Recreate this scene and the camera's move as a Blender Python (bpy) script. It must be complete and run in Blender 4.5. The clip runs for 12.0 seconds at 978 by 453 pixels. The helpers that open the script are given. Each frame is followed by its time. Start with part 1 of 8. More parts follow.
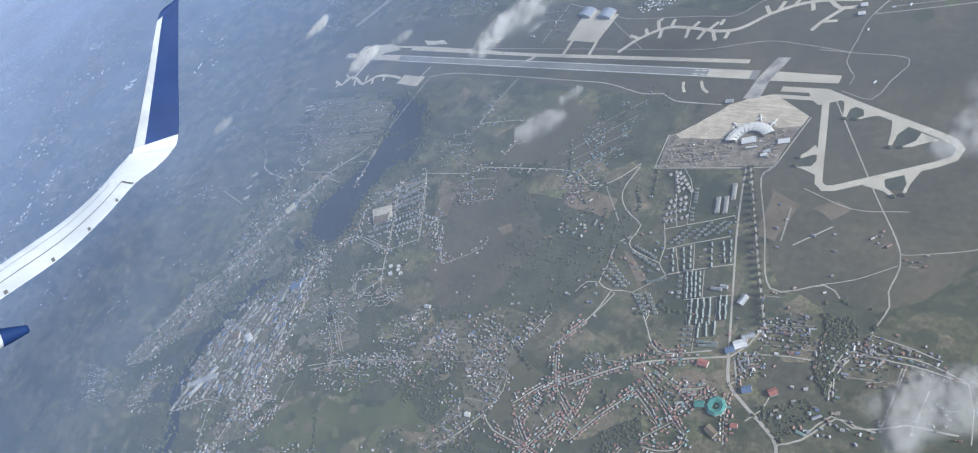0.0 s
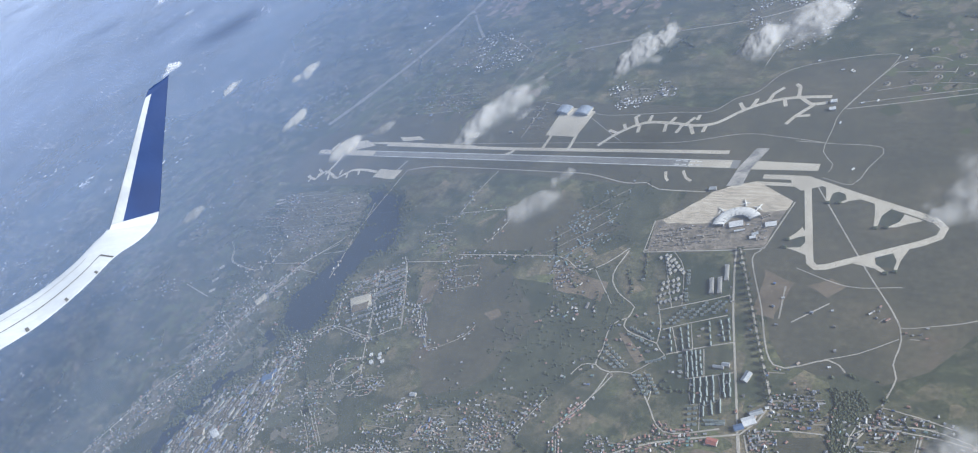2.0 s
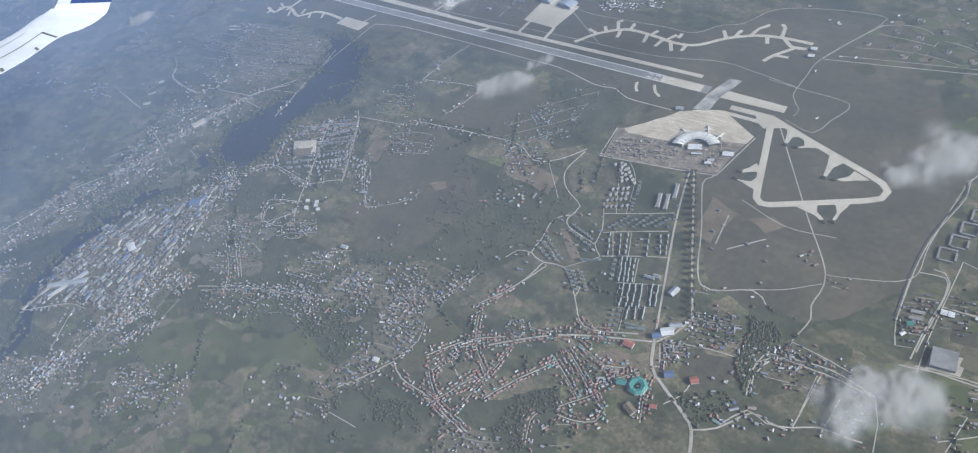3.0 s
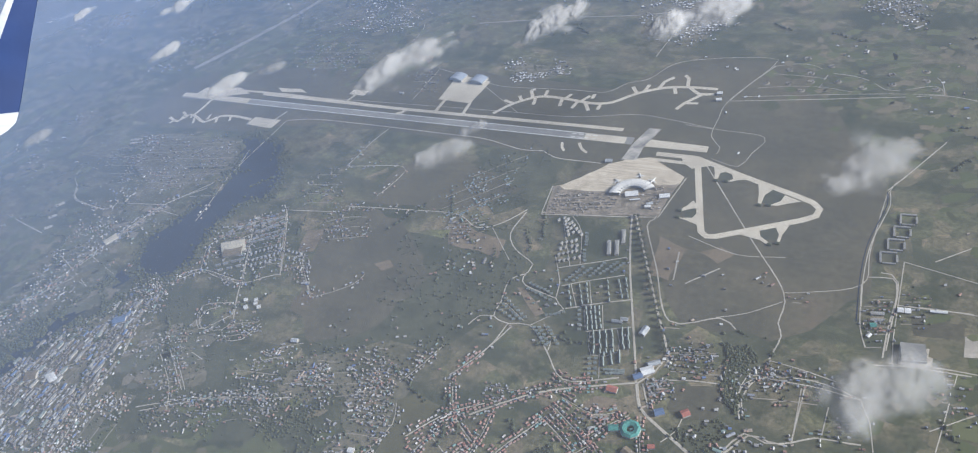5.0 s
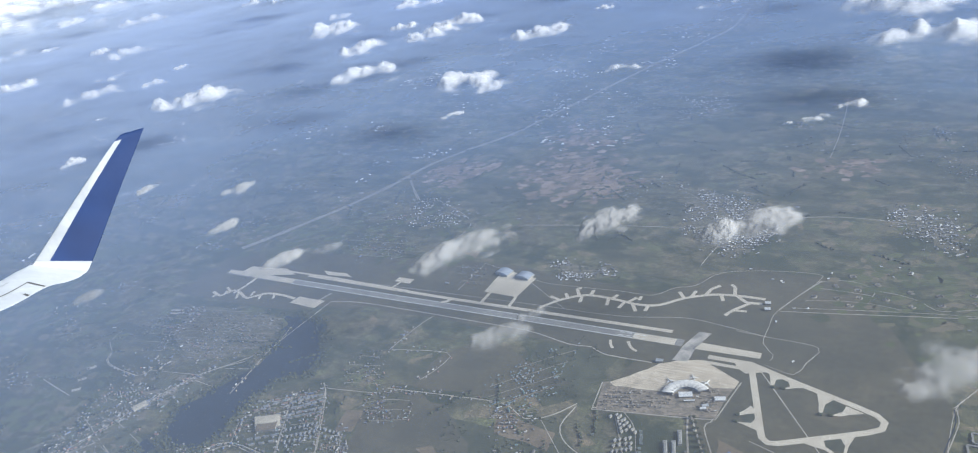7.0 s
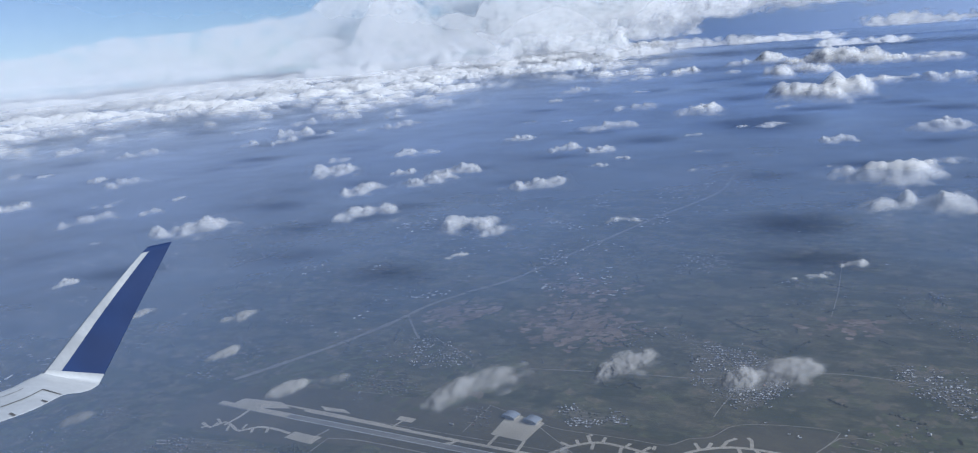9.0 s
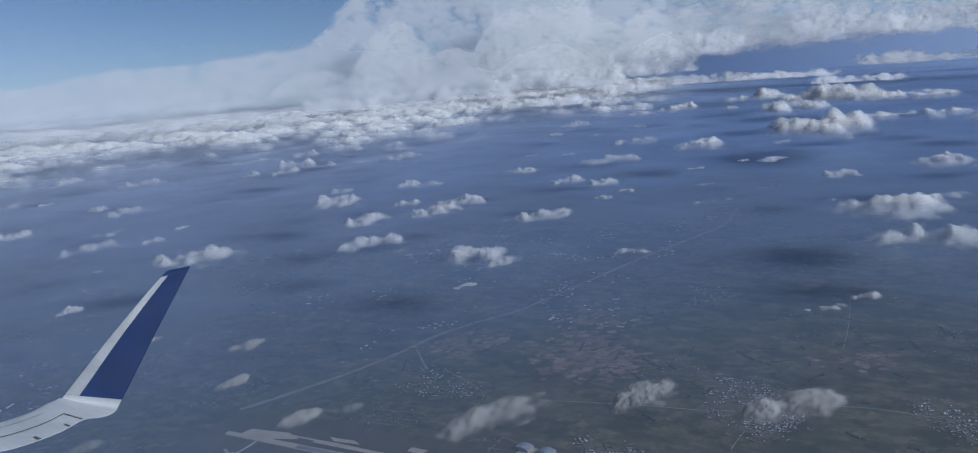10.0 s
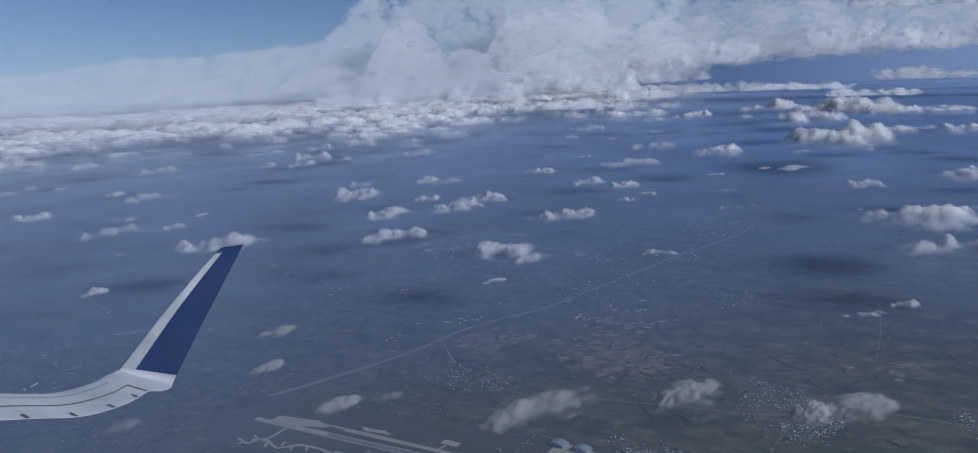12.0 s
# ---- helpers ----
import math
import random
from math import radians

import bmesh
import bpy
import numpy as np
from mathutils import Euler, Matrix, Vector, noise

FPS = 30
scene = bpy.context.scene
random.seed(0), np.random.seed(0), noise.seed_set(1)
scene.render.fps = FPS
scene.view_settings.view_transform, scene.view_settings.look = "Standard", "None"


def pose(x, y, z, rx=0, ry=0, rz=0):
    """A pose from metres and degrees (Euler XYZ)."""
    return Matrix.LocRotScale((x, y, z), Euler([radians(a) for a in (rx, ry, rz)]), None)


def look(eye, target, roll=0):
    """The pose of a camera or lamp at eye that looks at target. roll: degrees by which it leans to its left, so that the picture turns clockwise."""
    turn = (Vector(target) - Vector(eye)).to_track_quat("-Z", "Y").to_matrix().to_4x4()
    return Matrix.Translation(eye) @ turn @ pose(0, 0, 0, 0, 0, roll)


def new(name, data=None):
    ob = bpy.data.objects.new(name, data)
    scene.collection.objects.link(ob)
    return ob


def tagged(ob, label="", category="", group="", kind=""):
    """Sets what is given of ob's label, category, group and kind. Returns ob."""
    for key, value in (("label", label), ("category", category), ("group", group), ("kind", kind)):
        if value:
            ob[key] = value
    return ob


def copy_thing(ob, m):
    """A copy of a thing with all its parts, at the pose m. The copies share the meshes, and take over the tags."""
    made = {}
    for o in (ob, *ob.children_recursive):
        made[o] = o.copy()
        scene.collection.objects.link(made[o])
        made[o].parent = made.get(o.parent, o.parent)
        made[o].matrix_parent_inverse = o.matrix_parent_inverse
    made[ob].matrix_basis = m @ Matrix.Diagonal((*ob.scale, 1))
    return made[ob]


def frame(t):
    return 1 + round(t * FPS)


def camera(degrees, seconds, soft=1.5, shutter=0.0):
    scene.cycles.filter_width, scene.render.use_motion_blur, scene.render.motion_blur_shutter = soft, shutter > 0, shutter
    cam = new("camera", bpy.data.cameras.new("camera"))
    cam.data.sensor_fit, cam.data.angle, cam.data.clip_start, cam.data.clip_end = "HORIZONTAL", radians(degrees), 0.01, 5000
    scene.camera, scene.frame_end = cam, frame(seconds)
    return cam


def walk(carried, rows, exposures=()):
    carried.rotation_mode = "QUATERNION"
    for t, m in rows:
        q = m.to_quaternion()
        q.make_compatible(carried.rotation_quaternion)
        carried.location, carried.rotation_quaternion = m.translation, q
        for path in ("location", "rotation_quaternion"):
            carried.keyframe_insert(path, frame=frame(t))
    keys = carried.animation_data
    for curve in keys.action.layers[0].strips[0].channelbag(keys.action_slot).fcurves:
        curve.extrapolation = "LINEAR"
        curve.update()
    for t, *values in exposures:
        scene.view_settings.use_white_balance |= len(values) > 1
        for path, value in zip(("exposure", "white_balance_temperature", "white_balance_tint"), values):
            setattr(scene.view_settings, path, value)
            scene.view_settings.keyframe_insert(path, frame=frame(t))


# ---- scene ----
# The land is laid out at one to ten: one unit stands for ten metres on the ground.
cam = camera(64.23, 12.0, soft=1.1)
ROWS = [
    (0.0, 372.07, -192.36, 198.15, 42.100, 27.396, 35.059),
    (0.5, 368.74, -196.89, 197.36, 48.685, 26.481, 33.826),
    (1.0, 365.40, -201.41, 196.59, 49.133, 27.581, 32.422),
    (1.5, 361.95, -205.83, 195.70, 49.208, 29.119, 30.223),
    (2.0, 358.26, -210.06, 194.57, 49.667, 24.045, 31.944),
    (2.5, 354.35, -214.21, 193.22, 42.889, 18.534, 36.095),
    (3.0, 350.35, -218.25, 191.69, 43.141, 11.539, 36.425),
    (3.2, 348.76, -219.86, 191.05, 41.678, 13.659, 31.416),
    (4.8, 336.35, -232.41, 185.39, 47.210, 10.897, 25.474),
    (5.0, 334.86, -233.94, 184.76, 48.382, 11.564, 25.301),
    (5.5, 331.19, -237.70, 183.22, 50.040, 12.439, 24.925),
    (6.0, 327.57, -241.45, 181.65, 52.133, 12.692, 24.967),
    (6.5, 323.93, -245.02, 180.04, 57.045, 11.627, 25.841),
    (7.0, 320.15, -248.41, 178.47, 64.826, 8.134, 27.886),
    (7.5, 316.24, -251.57, 176.98, 72.240, 5.283, 28.759),
    (7.7, 314.63, -252.73, 176.42, 76.003, 4.321, 29.036),
    (9.3, 300.97, -259.65, 172.44, 76.118, 4.479, 26.607),
    (9.5, 299.25, -260.33, 172.01, 77.012, 4.088, 26.646),
    (10.0, 294.93, -261.90, 171.01, 78.520, 4.161, 26.678),
    (10.5, 290.64, -263.40, 170.03, 78.824, 3.800, 26.666),
    (11.0, 286.29, -264.91, 168.91, 78.481, 2.312, 27.026),
    (11.5, 281.88, -266.41, 167.62, 78.571, 2.218, 27.187),
    (12.0, 277.43, -267.86, 166.31, 78.766, 2.218, 27.256),
]
EXPOSURES = [(0.0, 1.08, 5900, 6), (3.0, 1.08, 5950, 7), (5.0, 1.12, 6200, 8), (6.0, 1.09, 6000, 7), (6.5, 1.10, 5900, 6), (7.0, 1.06, 6050, 5), (7.5, 0.66, 5800, 5), (9.5, 0.03, 5600, 8), (10.0, -0.36, 5520, 8), (10.5, -0.60, 5450, 9), (11.0, -0.36, 5520, 8), (11.5, -0.43, 5480, 8), (12.0, -0.50, 5430, 9)]
walk(cam, [(r[0], pose(*r[1:])) for r in ROWS], EXPOSURES)

# ---- light ----
# the clouds and the haze are thin veils: let a ray pass many of them
scene.cycles.transparent_max_bounces = 48
SUN_ELEVATION = radians(26)
SUN_FROM = Vector((1.0, 0.29)).normalized()
world = bpy.data.worlds.new("sky")
scene.world = world
world.use_nodes = True
wn = world.node_tree.nodes
sky = wn.new("ShaderNodeTexSky")
sky.sky_type = "NISHITA"
sky.sun_disc = False
sky.sun_elevation = SUN_ELEVATION
sky.sun_rotation = math.atan2(SUN_FROM.x, SUN_FROM.y)
sky.altitude = 2000
sky.dust_density = 0.0
sky.air_density = 0.65
sky.ozone_density = 3.0
world.node_tree.links.new(sky.outputs[0], wn["Background"].inputs[0])
wn["Background"].inputs[1].default_value = 0.077
sun_data = bpy.data.lights.new("sun", "SUN")
sun_data.energy = 4.7
sun_data.angle = radians(22)
sun_data.color = (1.0, 0.95, 0.88)
sun = new("sun", sun_data)
sun_dir = Vector((SUN_FROM.x * math.cos(SUN_ELEVATION), SUN_FROM.y * math.cos(SUN_ELEVATION), math.sin(SUN_ELEVATION)))
sun.matrix_world = look(sun_dir * 900 + Vector((200, -50, 0)), (200, -50, 0))


# ---- materials ----
def material(name, rough=0.9):
    m = bpy.data.materials.new(name)
    m.use_nodes = True
    n, l = m.node_tree.nodes, m.node_tree.links
    bsdf = n["Principled BSDF"]
    bsdf.inputs["Roughness"].default_value = rough
    bsdf.inputs["Specular IOR Level"].default_value = 0.25
    return m, n, l, bsdf


def coords(n, l, scale=1.0):
    geo = n.new("ShaderNodeNewGeometry")
    mp = n.new("ShaderNodeMapping")
    mp.inputs["Scale"].default_value = (scale, scale, scale)
    l.new(geo.outputs["Position"], mp.inputs["Vector"])
    return mp.outputs["Vector"]


def noise_tex(n, l, vec, scale, detail=6.0, rough=0.6):
    t = n.new("ShaderNodeTexNoise")
    t.inputs["Scale"].default_value = scale
    t.inputs["Detail"].default_value = detail
    t.inputs["Roughness"].default_value = rough
    l.new(vec, t.inputs["Vector"])
    return t.outputs["Fac"]


def ramp(n, l, fac, stops):
    r = n.new("ShaderNodeValToRGB")
    e = r.color_ramp.elements
    while len(e) < len(stops):
        e.new(0.5)
    for el, (p, c) in zip(e, stops):
        el.position, el.color = p, (*c, 1)
    l.new(fac, r.inputs["Fac"])
    return r.outputs["Color"]


def mix(n, l, fac, a, b, how="MIX"):
    m = n.new("ShaderNodeMix")
    m.data_type, m.blend_type = "RGBA", how
    for s, v in ((m.inputs[0], fac), (m.inputs[6], a), (m.inputs[7], b)):
        if isinstance(v, bpy.types.NodeSocket):
            l.new(v, s)
        elif isinstance(v, tuple):
            s.default_value = (*v, 1)
        else:
            s.default_value = v
    return m.outputs[2]


def bump(n, l, height, bsdf, strength=0.3, dist=0.2):
    b = n.new("ShaderNodeBump")
    b.inputs["Strength"].default_value = strength
    b.inputs["Distance"].default_value = dist
    l.new(height, b.inputs["Height"])
    l.new(b.outputs["Normal"], bsdf.inputs["Normal"])


def two_scale(name, dark, light, fine, coarse, rough=0.9, tint=None):
    """A surface between two colours, mottled at a fine and a coarse scale."""
    m, n, l, bsdf = material(name, rough)
    v = coords(n, l)
    a = noise_tex(n, l, v, fine)
    b = noise_tex(n, l, v, coarse, 4)
    c = ramp(n, l, a, [(0.3, dark), (0.7, light)])
    t = tint or tuple(x * 0.75 for x in dark)
    f = ramp(n, l, b, [(0.42, (0, 0, 0)), (0.66, (0.8, 0.8, 0.8))])
    c = mix(n, l, f, c, t)
    l.new(c, bsdf.inputs["Base Color"])
    bump(n, l, a, bsdf)
    return m


def ground_material():
    m, n, l, bsdf = material("earth_and_fields", 0.95)
    v = coords(n, l)
    warp = n.new("ShaderNodeTexNoise")
    warp.inputs["Scale"].default_value = 0.05
    l.new(v, warp.inputs["Vector"])
    add = n.new("ShaderNodeMix")
    add.data_type, add.blend_type = "RGBA", "LINEAR_LIGHT"
    add.inputs[0].default_value = 9.0
    l.new(v, add.inputs[6])
    l.new(warp.outputs["Color"], add.inputs[7])
    plots = n.new("ShaderNodeTexVoronoi")
    plots.inputs["Scale"].default_value = 0.16
    l.new(add.outputs[2], plots.inputs["Vector"])
    sep = n.new("ShaderNodeSeparateColor")
    l.new(plots.outputs["Color"], sep.inputs[0])
    field = ramp(n, l, sep.outputs[0], [(0.0, (0.051, 0.070, 0.032)), (0.35, (0.094, 0.113, 0.052)), (0.65, (0.145, 0.133, 0.080)), (0.85, (0.217, 0.181, 0.123)), (1.0, (0.109, 0.138, 0.051))])
    big = noise_tex(n, l, v, 0.012, 5)
    base = ramp(n, l, big, [(0.35, (0.072, 0.074, 0.052)), (0.55, (0.108, 0.106, 0.072)), (0.72, (0.145, 0.130, 0.092))])
    use = ramp(n, l, noise_tex(n, l, v, 0.02, 3), [(0.40, (0.2, 0.2, 0.2)), (0.55, (0.9, 0.9, 0.9))])
    c = mix(n, l, 0.3, mix(n, l, use, base, field), (0.120, 0.106, 0.088))
    small = n.new("ShaderNodeTexVoronoi")
    small.inputs["Scale"].default_value = 0.42
    l.new(add.outputs[2], small.inputs["Vector"])
    sep2 = n.new("ShaderNodeSeparateColor")
    l.new(small.outputs["Color"], sep2.inputs[0])
    c = mix(n, l, 0.5, c, ramp(n, l, sep2.outputs[0], [(0.0, (0.32, 0.34, 0.32)), (0.6, (0.5, 0.5, 0.5)), (1.0, (0.74, 0.70, 0.66))]), "OVERLAY")
    fine = noise_tex(n, l, v, 0.9, 9, 0.8)
    c = mix(n, l, 0.75, c, ramp(n, l, fine, [(0.34, (0.16, 0.17, 0.16)), (0.66, (0.86, 0.83, 0.79))]), "OVERLAY")
    drift = n.new("ShaderNodeMapping")
    drift.inputs["Rotation"].default_value, drift.inputs["Scale"].default_value = (0, 0, 0.75), (0.3, 1.0, 1.0)
    l.new(v, drift.inputs["Vector"])
    belts = ramp(n, l, noise_tex(n, l, drift.outputs[0], 0.055, 7, 0.62), [(0.47, (0, 0, 0)), (0.58, (0.75, 0.75, 0.75))])
    c = mix(n, l, belts, c, (0.040, 0.052, 0.034))
    scrub = ramp(n, l, noise_tex(n, l, v, 0.045, 8, 0.7), [(0.5, (0, 0, 0)), (0.6, (0.85, 0.85, 0.85))])
    c = mix(n, l, scrub, c, (0.03, 0.042, 0.024))
    l.new(c, bsdf.inputs["Base Color"])
    bump(n, l, fine, bsdf, 0.4, 0.4)
    return m


GROUND = ground_material()


def grass_material():
    m, n, l, bsdf = material("short_grass", 0.95)
    v = coords(n, l)
    c = ramp(n, l, noise_tex(n, l, v, 0.035, 7, 0.65), [(0.32, (0.060, 0.060, 0.046)), (0.5, (0.081, 0.077, 0.056)), (0.62, (0.103, 0.093, 0.066)), (0.75, (0.128, 0.099, 0.076))])
    a = noise_tex(n, l, v, 0.5, 9, 0.72)
    c = mix(n, l, 0.7, c, ramp(n, l, a, [(0.3, (0.30, 0.31, 0.30)), (0.7, (0.70, 0.69, 0.66))]), "OVERLAY")
    st = n.new("ShaderNodeMapping")
    st.inputs["Rotation"].default_value = (0, 0, 0.35)
    st.inputs["Scale"].default_value = (0.05, 0.5, 1)
    l.new(v, st.inputs["Vector"])
    c = mix(n, l, 0.14, c, ramp(n, l, noise_tex(n, l, st.outputs[0], 1.0, 5), [(0.35, (0.3, 0.3, 0.3)), (0.65, (0.68, 0.68, 0.66))]), "OVERLAY")
    l.new(c, bsdf.inputs["Base Color"])
    bump(n, l, a, bsdf)
    return m


GRASS = grass_material()
SOIL = two_scale("bare_soil", (0.15, 0.12, 0.085), (0.22, 0.18, 0.13), 1.2, 0.12)
CONCRETE = two_scale("pale_concrete", (0.46, 0.42, 0.34), (0.60, 0.55, 0.46), 0.9, 0.08, 0.85, (0.42, 0.38, 0.31))
ASPHALT = two_scale("worn_asphalt", (0.21, 0.21, 0.20), (0.30, 0.295, 0.28), 0.5, 0.04, 0.85, (0.16, 0.16, 0.16))
ROAD = two_scale("dusty_road", (0.32, 0.295, 0.255), (0.46, 0.43, 0.37), 1.0, 0.08)


def streaked(name, dark, light, stain, turn):
    """Paving laid in long lanes of uneven tone."""
    m, n, l, bsdf = material(name, 0.9)
    v = coords(n, l)
    mp = n.new("ShaderNodeMapping")
    mp.inputs["Rotation"].default_value, mp.inputs["Scale"].default_value = (0, 0, turn), (0.10, 1.6, 1.0)
    l.new(v, mp.inputs["Vector"])
    c = ramp(n, l, noise_tex(n, l, mp.outputs[0], 1.0, 5), [(0.36, dark), (0.6, light)])
    a = noise_tex(n, l, v, 0.9, 7)
    c = mix(n, l, ramp(n, l, noise_tex(n, l, v, 0.16, 6), [(0.48, (0, 0, 0)), (0.66, (0.7, 0.7, 0.7))]), c, stain)
    c = mix(n, l, 0.4, c, ramp(n, l, a, [(0.3, (0.36, 0.36, 0.36)), (0.7, (0.66, 0.66, 0.66))]), "OVERLAY")
    l.new(c, bsdf.inputs["Base Color"])
    bump(n, l, a, bsdf)
    return m


APRON = streaked("terminal_apron", (0.40, 0.345, 0.27), (0.60, 0.53, 0.42), (0.32, 0.28, 0.22), -0.42)
LINE = two_scale("white_marking", (0.6, 0.6, 0.58), (0.75, 0.75, 0.72), 2.0, 0.3)
SAND = two_scale("river_sand", (0.21, 0.20, 0.175), (0.31, 0.295, 0.26), 0.5, 0.05)
WHITE_ROOF = two_scale("white_sheet_roof", (0.56, 0.57, 0.58), (0.68, 0.68, 0.67), 2.0, 0.2, 0.5)
GREY_ROOF = two_scale("grey_sheet_roof", (0.30, 0.32, 0.34), (0.42, 0.44, 0.46), 2.0, 0.2, 0.5)
BLUE_ROOF = two_scale("blue_sheet_roof", (0.09, 0.14, 0.25), (0.14, 0.20, 0.33), 2.0, 0.2, 0.5)
GREEN_ROOF = two_scale("green_sheet_roof", (0.05, 0.19, 0.17), (0.08, 0.27, 0.24), 2.0, 0.2, 0.5)
RED_ROOF = two_scale("red_sheet_roof", (0.28, 0.10, 0.08), (0.38, 0.15, 0.12), 2.0, 0.2, 0.6)
WALL = two_scale("painted_wall", (0.30, 0.28, 0.25), (0.40, 0.38, 0.34), 2.0, 0.2)


def island_material(name, stops, rough=0.7):
    """Each joined piece takes its own colour from a range."""
    m, n, l, bsdf = material(name, rough)
    geo = n.new("ShaderNodeNewGeometry")
    c = ramp(n, l, geo.outputs["Random Per Island"], stops)
    for nd in n:
        if nd.type == "VALTORGB":
            nd.color_ramp.interpolation = "CONSTANT"
    v = coords(n, l)
    c = mix(n, l, 0.35, c, ramp(n, l, noise_tex(n, l, v, 2.5), [(0.3, (0.3, 0.3, 0.3)), (0.7, (0.7, 0.7, 0.7))]), "OVERLAY")
    l.new(c, bsdf.inputs["Base Color"])
    return m


TOWN_ROOF = island_material("mixed_sheet_roofs", [(0.0, (0.27, 0.27, 0.27)), (0.18, (0.13, 0.13, 0.135)), (0.34, (0.38, 0.38, 0.37)), (0.48, (0.24, 0.255, 0.29)), (0.60, (0.30, 0.25, 0.21)), (0.72, (0.12, 0.17, 0.31)), (0.78, (0.56, 0.56, 0.55)), (0.82, (0.27, 0.16, 0.13)), (0.93, (0.16, 0.23, 0.22))])
RED_TOWN_ROOF = island_material("mostly_red_roofs", [(0.0, (0.27, 0.16, 0.135)), (0.35, (0.31, 0.215, 0.19)), (0.55, (0.29, 0.29, 0.29)), (0.72, (0.46, 0.44, 0.42)), (0.80, (0.27, 0.13, 0.105)), (0.92, (0.16, 0.28, 0.27))])
TOWN_WALL = island_material("mixed_town_walls", [(0.0, (0.18, 0.165, 0.15)), (0.4, (0.13, 0.12, 0.105)), (0.7, (0.22, 0.21, 0.20))])
SITE_ROOF = island_material("site_roofs_and_slabs", [(0.0, (0.24, 0.21, 0.175)), (0.25, (0.16, 0.145, 0.125)), (0.5, (0.32, 0.29, 0.25)), (0.75, (0.20, 0.185, 0.17)), (0.92, (0.45, 0.44, 0.42))])
# the near-white stops paint sun glints into the roof colour
GLINT_ROOF = island_material("roofs_with_painted_glints", [(0.0, (0.62, 0.62, 0.61)), (0.25, (0.34, 0.34, 0.34)), (0.55, (0.24, 0.24, 0.25)), (0.80, (0.85, 0.85, 0.85))])
CROWDED_ROOF = island_material("crowded_town_roofs", [(0.0, (0.11, 0.11, 0.115)), (0.2, (0.17, 0.175, 0.19)), (0.42, (0.13, 0.11, 0.095)), (0.56, (0.23, 0.24, 0.26)), (0.70, (0.09, 0.125, 0.23)), (0.80, (0.15, 0.13, 0.115)), (0.94, (0.40, 0.41, 0.42))])
CAMP_ROOF = island_material("blue_green_camp_roofs", [(0.0, (0.13, 0.19, 0.24)), (0.3, (0.20, 0.25, 0.27)), (0.55, (0.12, 0.19, 0.20)), (0.8, (0.28, 0.31, 0.33))])
YARD = two_scale("trodden_yards", (0.075, 0.080, 0.055), (0.20, 0.175, 0.135), 0.55, 0.07, 0.95, (0.085, 0.09, 0.06))
CROWN = island_material("tree_crowns", [(0.0, (0.040, 0.050, 0.032)), (0.3, (0.052, 0.063, 0.039)), (0.6, (0.064, 0.074, 0.046)), (0.85, (0.085, 0.088, 0.055))], 0.95)


def cloud_material(name, scale, white=0.8, most=1.0, relief=0.32):
    """Vapour: noise plus the mesh's own cover value decide how dense each spot is."""
    m = bpy.data.materials.new(name)
    m.use_nodes = True
    n, l = m.node_tree.nodes, m.node_tree.links
    n.remove(n["Principled BSDF"])
    out = n["Material Output"]
    d, t, tr = n.new("ShaderNodeBsdfDiffuse"), n.new("ShaderNodeBsdfTranslucent"), n.new("ShaderNodeBsdfTransparent")
    d.inputs[0].default_value = (white, white, white * 1.01, 1)
    t.inputs[0].default_value = (white * 0.95, white * 0.97, white, 1)
    a, b = n.new("ShaderNodeMixShader"), n.new("ShaderNodeMixShader")
    a.inputs[0].default_value = 0.4
    l.new(d.outputs[0], a.inputs[1])
    l.new(t.outputs[0], a.inputs[2])
    # vapour scatters light evenly, so the lumps shade mostly alike
    geo, bend, unit = n.new("ShaderNodeNewGeometry"), n.new("ShaderNodeVectorMath"), n.new("ShaderNodeVectorMath")
    bend.operation, unit.operation = "MULTIPLY_ADD", "NORMALIZE"
    bend.inputs[1].default_value = (relief, relief, relief)
    bend.inputs[2].default_value = (0.5, -0.15, 0.75)
    l.new(geo.outputs["Normal"], bend.inputs[0])
    l.new(bend.outputs[0], unit.inputs[0])
    l.new(unit.outputs[0], d.inputs["Normal"])
    v = coords(n, l)
    f = noise_tex(n, l, v, scale, 4, 0.52)
    cover = n.new("ShaderNodeAttribute")
    cover.attribute_name = "cover"
    add = n.new("ShaderNodeMath")
    add.operation = "ADD"
    l.new(f, add.inputs[0])
    l.new(cover.outputs["Fac"], add.inputs[1])
    r = n.new("ShaderNodeMapRange")
    r.interpolation_type = "SMOOTHSTEP"
    r.inputs[1].default_value, r.inputs[2].default_value = 0.30, 0.86
    r.inputs[3].default_value, r.inputs[4].default_value = 0.0, most
    l.new(add.outputs[0], r.inputs[0])
    l.new(r.outputs[0], b.inputs[0])
    l.new(tr.outputs[0], b.inputs[1])
    l.new(a.outputs[0], b.inputs[2])
    l.new(b.outputs[0], out.inputs[0])
    return m


